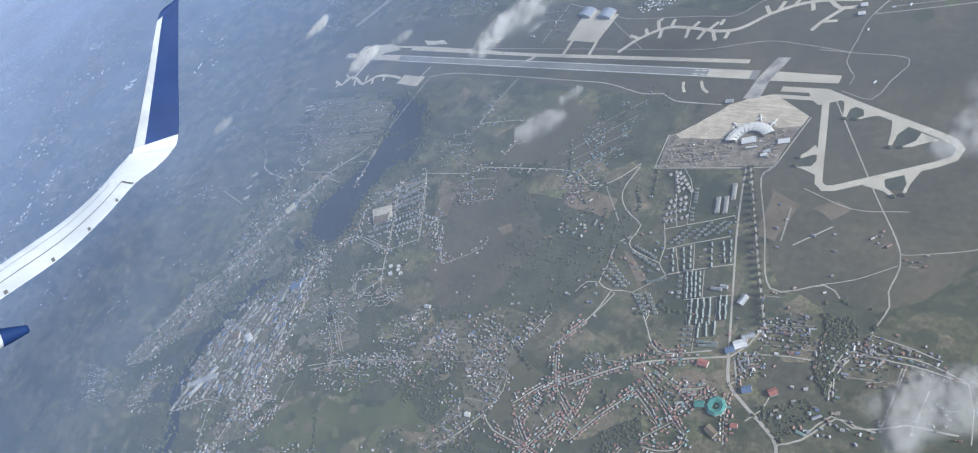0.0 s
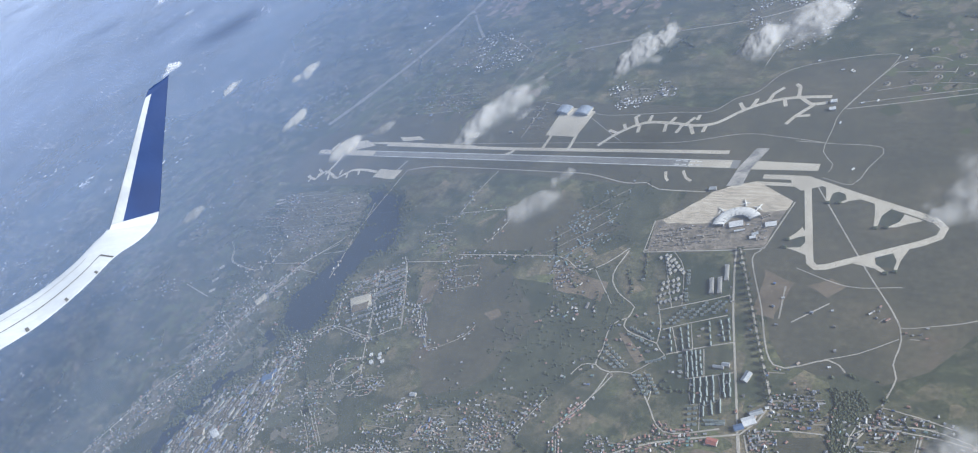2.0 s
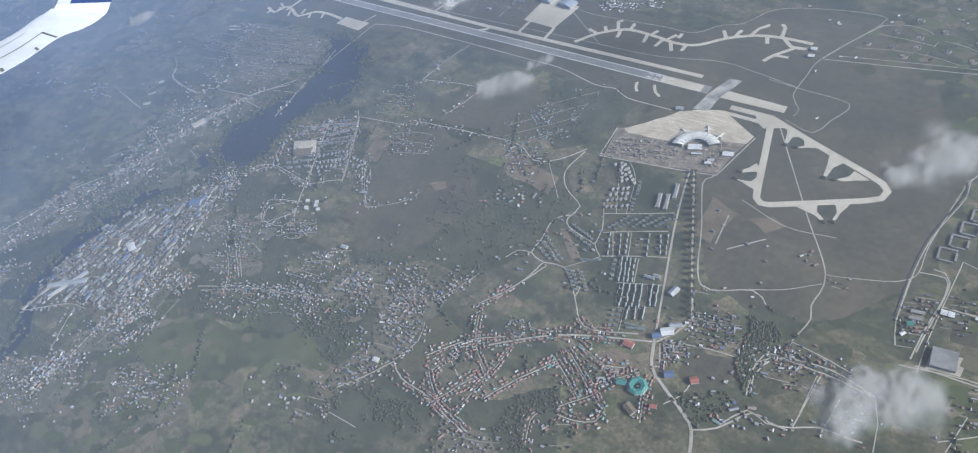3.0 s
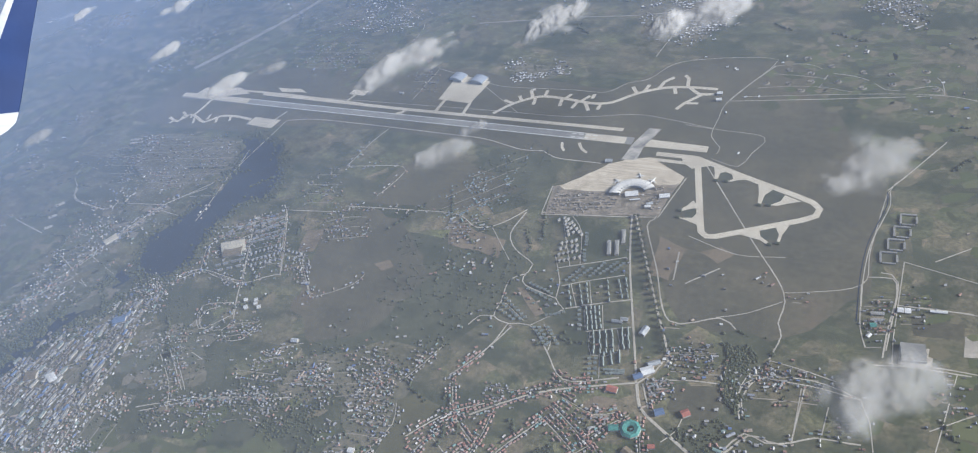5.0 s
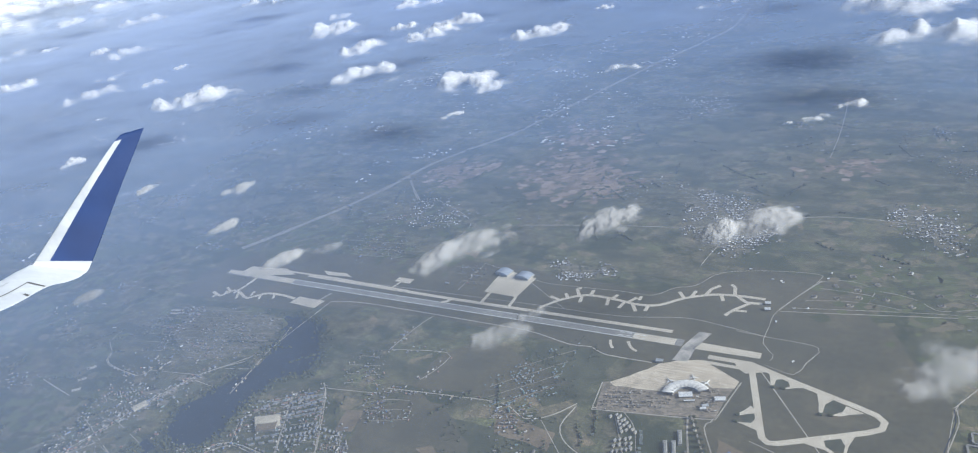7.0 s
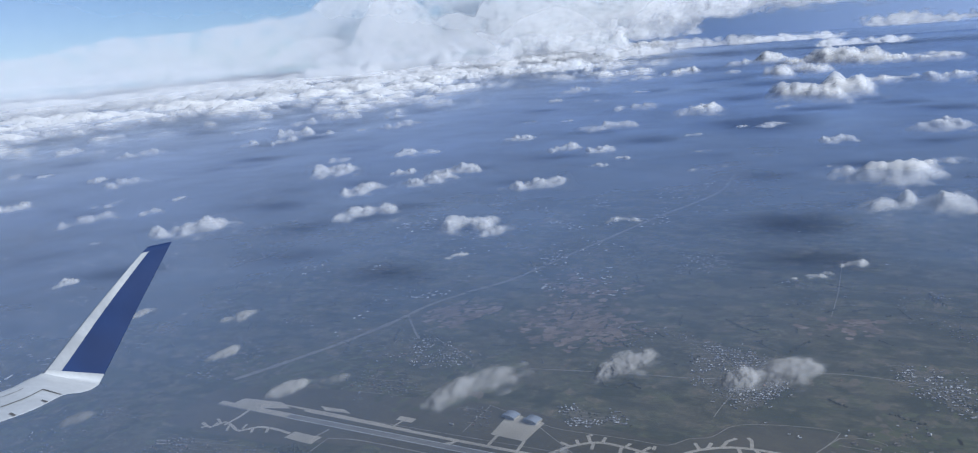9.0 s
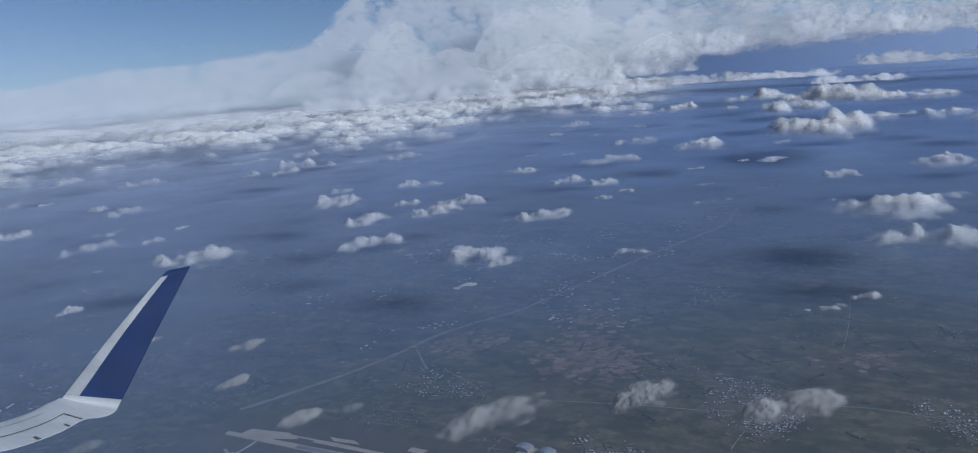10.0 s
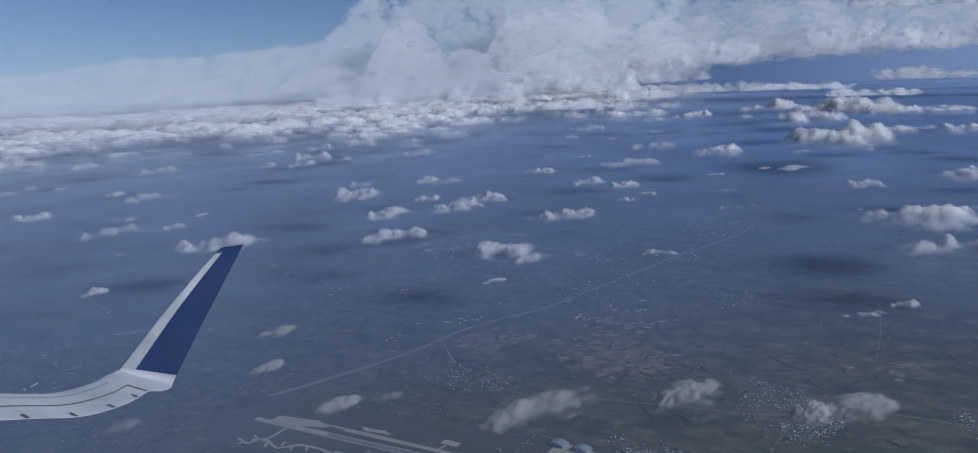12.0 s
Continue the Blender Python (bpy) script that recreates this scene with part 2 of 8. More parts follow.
CLOUD = cloud_material("cloud_vapour", 0.10, 0.62, 0.30, 0.14)
THIN_CLOUD = cloud_material("thin_cloud_vapour", 0.06, 0.50, 0.15, 0.10)
FAR_CLOUD = cloud_material("far_cloud_vapour", 0.07, 0.86, 0.36, 0.4)
DECK = cloud_material("cloud_deck_vapour", 0.055, 0.90, 0.36, 0.16)
HEAP = cloud_material("heap_cloud_vapour", 0.018, 0.88, 0.6, 0.4)
BANK = cloud_material("cloud_bank_vapour", 0.012, 0.82, 0.8, 0.28)


# aerial haze painted as tint and opacity by distance from a fixed point
def painted_haze_material(share):
    m = bpy.data.materials.new("haze")
    m.use_nodes = True
    n, l = m.node_tree.nodes, m.node_tree.links
    n.remove(n["Principled BSDF"])
    d, tr, mx = n.new("ShaderNodeBsdfDiffuse"), n.new("ShaderNodeBsdfTransparent"), n.new("ShaderNodeMixShader")
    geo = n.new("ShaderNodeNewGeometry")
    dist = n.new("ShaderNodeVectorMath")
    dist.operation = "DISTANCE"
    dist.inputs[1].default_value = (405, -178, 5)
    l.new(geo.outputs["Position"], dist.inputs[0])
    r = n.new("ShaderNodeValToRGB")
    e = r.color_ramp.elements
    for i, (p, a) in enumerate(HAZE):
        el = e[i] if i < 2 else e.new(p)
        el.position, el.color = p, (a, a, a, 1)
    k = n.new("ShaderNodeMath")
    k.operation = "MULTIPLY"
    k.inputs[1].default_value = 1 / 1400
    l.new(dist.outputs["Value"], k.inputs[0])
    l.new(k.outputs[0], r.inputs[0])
    # paler tint westward, painted in for the glare on that side
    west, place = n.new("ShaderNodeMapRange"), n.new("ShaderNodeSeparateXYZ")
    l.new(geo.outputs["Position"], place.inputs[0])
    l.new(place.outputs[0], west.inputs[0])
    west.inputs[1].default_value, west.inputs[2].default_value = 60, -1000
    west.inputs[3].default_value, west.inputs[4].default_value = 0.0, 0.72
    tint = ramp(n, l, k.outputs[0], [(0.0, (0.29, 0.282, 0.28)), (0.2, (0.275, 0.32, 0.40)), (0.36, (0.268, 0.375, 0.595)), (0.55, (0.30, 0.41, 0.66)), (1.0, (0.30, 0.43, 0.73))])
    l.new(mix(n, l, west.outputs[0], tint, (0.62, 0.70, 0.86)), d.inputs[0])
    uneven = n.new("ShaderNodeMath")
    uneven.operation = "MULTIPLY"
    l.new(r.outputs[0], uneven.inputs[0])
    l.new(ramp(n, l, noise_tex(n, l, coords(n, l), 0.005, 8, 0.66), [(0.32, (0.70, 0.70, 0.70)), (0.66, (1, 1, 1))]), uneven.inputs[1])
    # the layers together veil the ground as much as the ramp says, each by its share
    clear, root, half = n.new("ShaderNodeMath"), n.new("ShaderNodeMath"), n.new("ShaderNodeMath")
    clear.operation, root.operation, half.operation = "SUBTRACT", "POWER", "SUBTRACT"
    clear.inputs[0].default_value = half.inputs[0].default_value = 1.0
    root.inputs[1].default_value = share
    l.new(uneven.outputs[0], clear.inputs[1])
    l.new(clear.outputs[0], root.inputs[0])
    l.new(root.outputs[0], half.inputs[1])
    l.new(half.outputs[0], mx.inputs[0])
    l.new(tr.outputs[0], mx.inputs[1])
    l.new(d.outputs[0], mx.inputs[2])
    l.new(mx.outputs[0], n["Material Output"].inputs[0])
    return m


# bright haze painted as a pale colour, its opacity set by height and side
def veil_material():
    m = bpy.data.materials.new("painted_bright_haze")
    m.use_nodes = True
    n, l = m.node_tree.nodes, m.node_tree.links
    n.remove(n["Principled BSDF"])
    d, tr, mx = n.new("ShaderNodeBsdfDiffuse"), n.new("ShaderNodeBsdfTransparent"), n.new("ShaderNodeMixShader")
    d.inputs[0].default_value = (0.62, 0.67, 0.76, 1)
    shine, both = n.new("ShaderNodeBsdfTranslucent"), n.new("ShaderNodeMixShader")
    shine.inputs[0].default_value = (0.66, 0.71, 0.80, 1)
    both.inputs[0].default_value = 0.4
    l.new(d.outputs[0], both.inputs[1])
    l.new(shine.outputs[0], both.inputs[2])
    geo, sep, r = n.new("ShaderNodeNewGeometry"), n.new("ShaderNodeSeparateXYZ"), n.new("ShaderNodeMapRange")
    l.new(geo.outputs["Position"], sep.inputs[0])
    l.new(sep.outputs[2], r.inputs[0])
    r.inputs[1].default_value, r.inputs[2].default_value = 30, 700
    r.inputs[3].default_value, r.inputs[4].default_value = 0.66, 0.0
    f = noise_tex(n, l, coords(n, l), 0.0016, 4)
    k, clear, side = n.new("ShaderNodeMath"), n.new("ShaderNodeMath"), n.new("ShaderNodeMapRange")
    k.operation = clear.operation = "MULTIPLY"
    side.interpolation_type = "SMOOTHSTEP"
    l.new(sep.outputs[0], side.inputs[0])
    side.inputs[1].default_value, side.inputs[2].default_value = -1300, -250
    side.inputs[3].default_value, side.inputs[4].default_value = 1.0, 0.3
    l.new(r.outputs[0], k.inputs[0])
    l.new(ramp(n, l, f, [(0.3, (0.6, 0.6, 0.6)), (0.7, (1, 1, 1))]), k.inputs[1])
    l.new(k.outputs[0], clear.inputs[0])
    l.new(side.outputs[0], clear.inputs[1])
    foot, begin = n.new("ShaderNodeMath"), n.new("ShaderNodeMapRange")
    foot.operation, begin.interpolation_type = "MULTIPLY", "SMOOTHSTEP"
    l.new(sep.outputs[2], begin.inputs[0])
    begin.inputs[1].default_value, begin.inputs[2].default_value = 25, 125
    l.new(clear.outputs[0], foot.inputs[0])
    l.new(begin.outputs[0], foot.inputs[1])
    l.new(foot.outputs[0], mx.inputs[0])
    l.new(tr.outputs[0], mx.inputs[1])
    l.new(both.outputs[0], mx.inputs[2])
    l.new(mx.outputs[0], n["Material Output"].inputs[0])
    return m


VEIL = veil_material()
# even blue painted on the backdrop for the haze of the far distance
DISTANCE = bpy.data.materials.new("painted_blue_distance")
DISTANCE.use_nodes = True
far_tint = DISTANCE.node_tree.nodes.new("ShaderNodeBsdfTranslucent")
far_tint.inputs[0].default_value = (0.44, 0.54, 0.74, 1)
DISTANCE.node_tree.links.new(far_tint.outputs[0], DISTANCE.node_tree.nodes["Material Output"].inputs[0])
# opacity of the painted haze at each distance
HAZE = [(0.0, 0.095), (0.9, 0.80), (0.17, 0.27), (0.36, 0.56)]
LOW_HAZE, HIGH_HAZE = painted_haze_material(0.7), painted_haze_material(0.3)
PAINT_WHITE = two_scale("white_aircraft_paint", (0.48, 0.495, 0.51), (0.56, 0.575, 0.59), 0.6, 0.05, 0.45, (0.42, 0.435, 0.45))
PAINT_BLUE = two_scale("dark_blue_aircraft_paint", (0.004, 0.020, 0.085), (0.007, 0.026, 0.10), 0.4, 0.05, 0.7)
BARE_METAL = two_scale("bare_leading_edge_metal", (0.27, 0.285, 0.31), (0.34, 0.355, 0.375), 0.5, 0.06, 0.4)
SEAM = two_scale("dark_panel_gap", (0.10, 0.10, 0.10), (0.16, 0.16, 0.16), 1.0, 0.2)


# ---- mesh helpers ----
def mesh_object(name, verts, faces, mats, parent=None, slots=None, smooth=False):
    me = bpy.data.meshes.new(name)
    me.from_pydata([tuple(v) for v in verts], [], [tuple(f) for f in faces])
    for m in mats if isinstance(mats, (list, tuple)) else [mats]:
        me.materials.append(m)
    if slots is not None:
        me.polygons.foreach_set("material_index", slots)
    if smooth:
        me.polygons.foreach_set("use_smooth", [True] * len(me.polygons))
    me.update()
    ob = new(name, me)
    if parent:
        ob.parent = parent
    return ob


def part(name, bm, mat, parent, label=""):
    me = bpy.data.meshes.new(name)
    bm.to_mesh(me)
    bm.free()
    me.materials.append(mat)
    ob = new(name, me)
    ob.parent = parent
    return tagged(ob, label)


def curve_points(pts, step=3.0):
    """A smooth line through a few places."""
    p = [Vector((x, y)) for x, y in pts]
    if len(p) == 2:
        return p
    p = [2 * p[0] - p[1]] + p + [2 * p[-1] - p[-2]]
    out = []
    for a, b, c, d in zip(p, p[1:], p[2:], p[3:]):
        k = max(2, int((c - b).length / step))
        for i in range(k):
            t = i / k
            out.append(0.5 * (2 * b + (c - a) * t + (2 * a - 5 * b + 4 * c - d) * t * t + (3 * b - a - 3 * c + d) * t ** 3))
    return out + [p[-2]]


def ribbon(name, pts, width, z, mat, label, category, smooth_line=True, ragged=0.0, kind="structure", group=""):
    """A paved strip with a top and low edges."""
    line = curve_points(pts) if smooth_line else [Vector(q) for q in pts]
    verts, faces = [], []
    for i, q in enumerate(line):
        t = (line[min(i + 1, len(line) - 1)] - line[max(i - 1, 0)]).normalized()
        nrm = Vector((-t.y, t.x))
        w = width / 2 * (1 + ragged * noise.noise(Vector((q.x * 0.3, q.y * 0.3, 1.7))))
        for s, h in ((-1, -0.05), (-1, z), (1, z), (1, -0.05)):
            e = q + nrm * s * (w if h > 0 else w + 0.03)
            verts.append((e.x, e.y, h))
    for i in range(len(line) - 1):
        a, b = 4 * i, 4 * i + 4
        faces += [(a + k, b + k, b + k + 1, a + k + 1) for k in range(3)]
    faces = [tuple(reversed(f)) for f in faces]
    faces += [(0, 1, 2, 3), tuple(4 * (len(line) - 1) + k for k in (3, 2, 1, 0))]
    return tagged(mesh_object(name, verts, faces, mat), label, category, group, kind)


def slab(name, corners, z, mat, label, category, kind="structure", wobble=0.0, cut=6):
    """A flat paved or planted piece of land with low edges."""
    pts = [Vector(c) for c in corners]
    if wobble:
        ring = []
        for a, b in zip(pts, pts[1:] + pts[:1]):
            for i in range(cut):
                q = a.lerp(b, i / cut)
                d = Vector((noise.noise(Vector((q.x * 0.11, q.y * 0.11, 3.1))), noise.noise(Vector((q.x * 0.11, q.y * 0.11, 9.4)))))
                ring.append(q + d * wobble)
        pts = ring
    k = len(pts)
    area = sum(a.x * b.y - b.x * a.y for a, b in zip(pts, pts[1:] + pts[:1]))
    if area < 0:
        pts.reverse()
    verts = [(q.x, q.y, z) for q in pts] + [(q.x, q.y, -0.05) for q in pts]
    faces = [tuple(range(k))] + [(i, k + i, k + (i + 1) % k, (i + 1) % k) for i in range(k)]
    return tagged(mesh_object(name, verts, faces, mat), label, category, "", kind)


# ---- ground ----
def ground():
    verts, faces = [(200, 0, -0.02)], []
    rings, seg = [60, 140, 260, 420, 700, 1200, 2200, 4800], 96
    for r in rings:
        for i in range(seg):
            a = 2 * math.pi * i / seg
            verts.append((200 + r * math.cos(a), r * math.sin(a), -0.02))
    for i in range(seg):
        faces.append((0, 1 + i, 1 + (i + 1) % seg))
    for k in range(len(rings) - 1):
        for i in range(seg):
            a, b = 1 + k * seg + i, 1 + k * seg + (i + 1) % seg
            faces.append((a, a + seg, b + seg, b))
    tagged(mesh_object("ground", verts, faces, GROUND), "green and brown valley floor of fields and scrub", "ground", "", "structure")
    # two flat sheets carry the painted haze
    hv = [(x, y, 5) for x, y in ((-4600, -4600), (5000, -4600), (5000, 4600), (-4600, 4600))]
    tagged(mesh_object("haze", hv, [(0, 1, 2, 3)], LOW_HAZE), "flat sheet painted as blue haze over the valley", "haze", "", "structure")
    tagged(mesh_object("haze", [(x, y, 48) for x, y, z in hv], [(0, 1, 2, 3)], HIGH_HAZE), "flat sheet painted as blue haze about the cloud tops", "haze", "", "structure")


ground()

# ---- land ----
slab("airfield_grass", [(-12, -26), (60, -24), (100, -10), (205, -14), (232, -16), (226, -48), (258, -43), (286, -84), (314, -84), (336, -60), (336, -10), (300, 60), (262, 66), (240, 50), (226, 33), (140, 42), (20, 26), (-14, 12)], 0.012, GRASS, "mown grass of the airfield, dull olive green", "grass", wobble=3)
slab("open_field", [(158.7, -60.9), (173.6, -61.9), (199.7, -86.8), (192.5, -114.4), (174.4, -121.6), (158.7, -114.1), (152.5, -97.0), (145.7, -78.0)], 0.012, GRASS, "dull green open field beside the walled compound", "field", wobble=4)
slab("open_field", [(155.1, -33.6), (171.5, -18.4), (212.8, -36.7), (196.0, -52.5), (156.3, -56.8)], 0.012, GRASS, "dull green open field under the thin cloud", "field", wobble=3)
slab("playing_field", [(291.4, -106.8), (302.7, -104.3), (305.4, -107.9), (304.1, -114.0), (296.6, -117.4), (291.6, -115.0)], 0.02, GRASS, "green playing field beside the bend of the main road", "field", wobble=1.5)
slab("grass_clearing", [(215.1, -135.7), (219.0, -131.8), (229.2, -133.9), (226.2, -144.8), (223.9, -152.1), (218.4, -153.6), (218.9, -143.9)], 0.02, two_scale("dry_grass", (0.085, 0.085, 0.05), (0.115, 0.11, 0.065), 0.7, 0.06), "dry grassy clearing beside the dense village", "field", wobble=2)
MEADOW = two_scale("yellow_green_meadow", (0.075, 0.088, 0.042), (0.105, 0.112, 0.056), 0.4, 0.05, 0.95, (0.045, 0.052, 0.03))
slab("meadow", [(123.1, -184.6), (130.5, -173.6), (162.2, -169.9), (181.4, -160.1), (198.1, -161.1), (193.9, -167.4), (170.9, -179.0), (154.3, -192.2), (140.4, -198.0)], 0.015, MEADOW, "yellow-green wet meadow with uneven edges", "meadow", wobble=6)
slab("meadow", [(-95.3, -9.8), (-75.9, -0.5), (-69.9, 13.8), (-102.2, 16.2), (-113.6, -7.8)], 0.015, MEADOW, "yellow-green meadow beside the far end of the runway", "meadow", wobble=5)
slab("meadow", [(7.5, 18.6), (5.1, 51.1), (24.3, 66.1), (19.4, 34.4), (19.4, 14.9)], 0.015, MEADOW, "yellow-green meadow along the river", "meadow", wobble=5)
for k, corners in enumerate(([(176.2, -86.3), (181.3, -83.0), (184.7, -85.7), (181.5, -89.2)], [(268.2, -119.6), (272.0, -115.4), (277.9, -115.3), (277.8, -119.6), (272.8, -122.7)], [(232.4, -84.3), (234.6, -83.5), (245.5, -91.8), (242.7, -94.1)], [(270.5, -50.7), (281.2, -53.2), (278.9, -69.7), (272.7, -68.2)], [(285.6, -55.4), (291.3, -49.8), (296.4, -51.7), (292.8, -58.3)], [(74.0, -145.7), (78.5, -143.6), (81.5, -147.0)], [(107.9, 49.0), (125.9, 56.7), (128.5, 45.2)])):
    slab("bare_earth", corners, 0.03, SOIL, "bare brown earth patch in the grass", "earth", wobble=2.2)
slab("bare_earth", [(138.2, -75.8), (146.2, -74.3), (148.2, -86.3), (141.7, -87.6)], 0.03, SOIL, "bare brown parade ground outside the compound", "earth", wobble=0.8)
slab("bare_earth", [(195.9, -57.9), (218.7, -63.8), (219.5, -71.7), (199.5, -70.9)], 0.02, SOIL, "bare brown earth between village houses", "earth", wobble=3)
# dark water colour that also paints the cloud shadow over the wetland
DARK_WET_AND_SHADE = two_scale("dark_water_and_cloud_shade", (0.009, 0.020, 0.045), (0.018, 0.031, 0.058), 0.3, 0.05, 0.9)
SHADED_WETLAND = [(64.0, -23.6), (76.0, -25.0), (88.4, -28.6), (103.4, -45.0), (109.8, -61.2), (98.3, -68.6), (96.2, -86.5), (100.0, -103.8), (97.5, -113.3), (89.9, -116.1), (78.3, -114.2), (68.6, -98.6), (73.7, -81.2), (79.3, -63.3), (74.1, -42.0)]
MARSH = two_scale("marsh_scrub", (0.040, 0.050, 0.044), (0.070, 0.076, 0.058), 0.5, 0.08, 0.9, (0.028, 0.038, 0.038))
mid = Vector((sum(p[0] for p in SHADED_WETLAND) / len(SHADED_WETLAND), sum(p[1] for p in SHADED_WETLAND) / len(SHADED_WETLAND)))
SHORE = SHADED_WETLAND
SHADED_WETLAND = [(p[0] - 2.4 * (p[0] - mid.x) / (Vector(p) - mid).length, p[1] - 2.4 * (p[1] - mid.y) / (Vector(p) - mid).length) for p in SHORE]
# mid-tone rim that softens the edge of the painted shadow
slab("marsh", SHORE, 0.013, MARSH, "dark marshy scrub, a mid-tone rim to the wetland's painted shadow", "marsh", wobble=5, cut=10)
# wet ground with a cloud's shadow painted in as its dark colour
slab("wetland", SHADED_WETLAND, 0.016, DARK_WET_AND_SHADE, "dark blue-green wetland with cloud shadow painted in, along a slow stream", "wetland", wobble=4, cut=10)
ribbon("stream_bank", [(88.2, -112.0), (78.2, -118.5), (71.2, -137.7), (67.3, -151.4), (62.3, -166.2), (58.3, -178.7), (57.7, -192.6), (62.6, -206.0)], 15.0, 0.0135, MARSH, "dark overgrown banks of the stream", "marsh", ragged=0.8)
ribbon("stream", [(76.2, -116.5), (70.2, -137.7), (66.3, -151.4), (64.3, -166.2), (62.3, -176.7), (65.7, -188.6), (70.6, -201.0), (81.8, -209.8), (86.2, -217.7), (85.6, -230.7)], 6.5, 0.014, DARK_WET_AND_SHADE, "dark tree-lined stream winding past the town", "stream", ragged=0.7)

# ---- fields in the distance ----
def plots(name, cx, cy, a, b, turn, count, mat, label, seed):
    """Ploughed plots, some bare and some grown over, laid in rough rows."""
    rng = random.Random(seed)
    verts, faces = [], []
    ca, sa = math.cos(turn), math.sin(turn)
    for _ in range(count):
        u, v = rng.gauss(0, 0.42), rng.gauss(0, 0.42)
        if u * u + v * v > 1.1:
            continue
        v = round(v * b / 3.2) * 3.2 / b
        w, d = rng.uniform(1.4, 4.6), rng.uniform(1.1, 3.4)
        base, tilt = len(verts), rng.gauss(0, 0.35)
        for q in range(5):
            turned, r = 2 * math.pi * (q + rng.uniform(-0.25, 0.25)) / 5, rng.uniform(0.7, 1.3)
            px, py = w * r * math.cos(turned), d * r * math.sin(turned)
            x, y = u * a + px * math.cos(tilt) - py * math.sin(tilt), v * b + px * math.sin(tilt) + py * math.cos(tilt)
            verts.append((cx + x * ca - y * sa, cy + x * sa + y * ca, 0.02 + 0.0005 * (_ % 40)))
        faces.append(tuple(range(base, base + 5)))
    tagged(mesh_object(name, verts, faces, mat), label, "field", "", "stuff")


RED_PLOT = island_material("ploughed_red_soil", [(0.0, (0.20, 0.15, 0.115)), (0.3, (0.26, 0.195, 0.15)), (0.55, (0.14, 0.11, 0.085)), (0.75, (0.31, 0.24, 0.19)), (0.88, (0.09, 0.09, 0.06))], 0.95)
GREEN_PLOT = island_material("grown_plots", [(0.0, (0.07, 0.085, 0.04)), (0.3, (0.10, 0.11, 0.055)), (0.55, (0.055, 0.065, 0.035)), (0.75, (0.12, 0.11, 0.07)), (0.9, (0.15, 0.13, 0.09))], 0.95)
plots("ploughed_fields", 138, 152, 40, 44, 0.5, 460, RED_PLOT, "patchwork of ploughed red-brown fields", 1)
plots("ploughed_fields", 60, 148, 26, 24, 0.6, 150, RED_PLOT, "patchwork of ploughed red-brown fields by the river", 2)
plots("ploughed_fields", 288, 186, 30, 16, 0.3, 60, RED_PLOT, "faint red-brown ploughed fields", 3)
plots("ploughed_fields", 120, 215, 40, 40, 0.4, 90, RED_PLOT, "distant brown ploughed fields", 4)
for k, (x, y, a, b, c) in enumerate(((-20, 40, 40, 30, 90), (40, 60, 60, 30, 120), (110, 60, 50, 30, 120), (330, 60, 50, 60, 180), (380, 0, 50, 70, 180), (-60, -60, 70, 80, 260), (20, -130, 50, 50, 160), (150, -200, 90, 50, 160), (-120, 120, 120, 90, 240), (60, 320, 160, 120, 240), (-250, 40, 150, 120, 240), (370, -90, 30, 40, 130))):
    plots("grown_fields", x, y, a, b, 0.3 + 0.4 * (k % 3), c, GREEN_PLOT, "patchwork of small green and brown fields", 20 + k)
ribbon("river", [(-14.0, 24.2), (-6.6, 38.6), (2.0, 58.1), (13.5, 86.0), (24.5, 122.1), (31.4, 157.1), (45.0, 187.4), (62.5, 219.3), (77.0, 269.6), (87.3, 307.8), (100.7, 358.4), (117.6, 418.5), (138.0, 479.0), (151.0, 535.0), (149.0, 615.0)], 3.2, 0.05, SAND, "pale sandy river winding across the far plain", "river", ragged=0.8)
ribbon("river", [(28.5, 135.7), (46.7, 114.2), (55.8, 104.5)], 1.6, 0.045, SAND, "pale side stream of the river", "river", ragged=0.6)

# ---- airfield ----
ribbon("runway", [(0.5, 0), (246, 0)], 4.6, 0.045, ASPHALT, "long grey asphalt runway", "runway", False)
slab("runway_end", [(0, -1.2), (0, 1.8), (46, 2.4), (46, -2.0)], 0.055, CONCRETE, "pale worn concrete start of the runway", "runway")
slab("runway_end", [(249, -2.6), (249, 2.2), (275, 1.4), (275, -2.2)], 0.055, CONCRETE, "pale concrete end of the runway beside the loop taxiway", "runway")
slab("runway_end", [(226, -2.2), (226, 2.0), (243, 2.0), (243, -2.2)], 0.055, CONCRETE, "pale concrete stretch of the runway near its crossing", "runway")
for y in (-1.9, 1.9):
    ribbon("runway_marking", [(46, y), (226, y)], 0.35, 0.052, LINE, "thin white line along the runway edge", "marking", False)
for k in range(8):
    x = 214 + 3.0 * (k // 2) + 7
    ribbon("runway_marking", [(x - 1.0, -1.0 + 2.0 * (k % 2)), (x + 1.0, -1.0 + 2.0 * (k % 2))], 0.4, 0.06, LINE, "short white touchdown bar on the runway", "marking", False, group="touchdown bars")
ribbon("taxiway", [(50, 7.2), (137, 6.0), (240, 6.6)], 2.0, 0.06, CONCRETE, "pale concrete taxiway along the runway", "taxiway", False)
ribbon("taxiway", [(27, 8.4), (65, 8.6), (112, 7.0)], 1.4, 0.05, CONCRETE, "pale worn strip beside the taxiway", "taxiway", False)
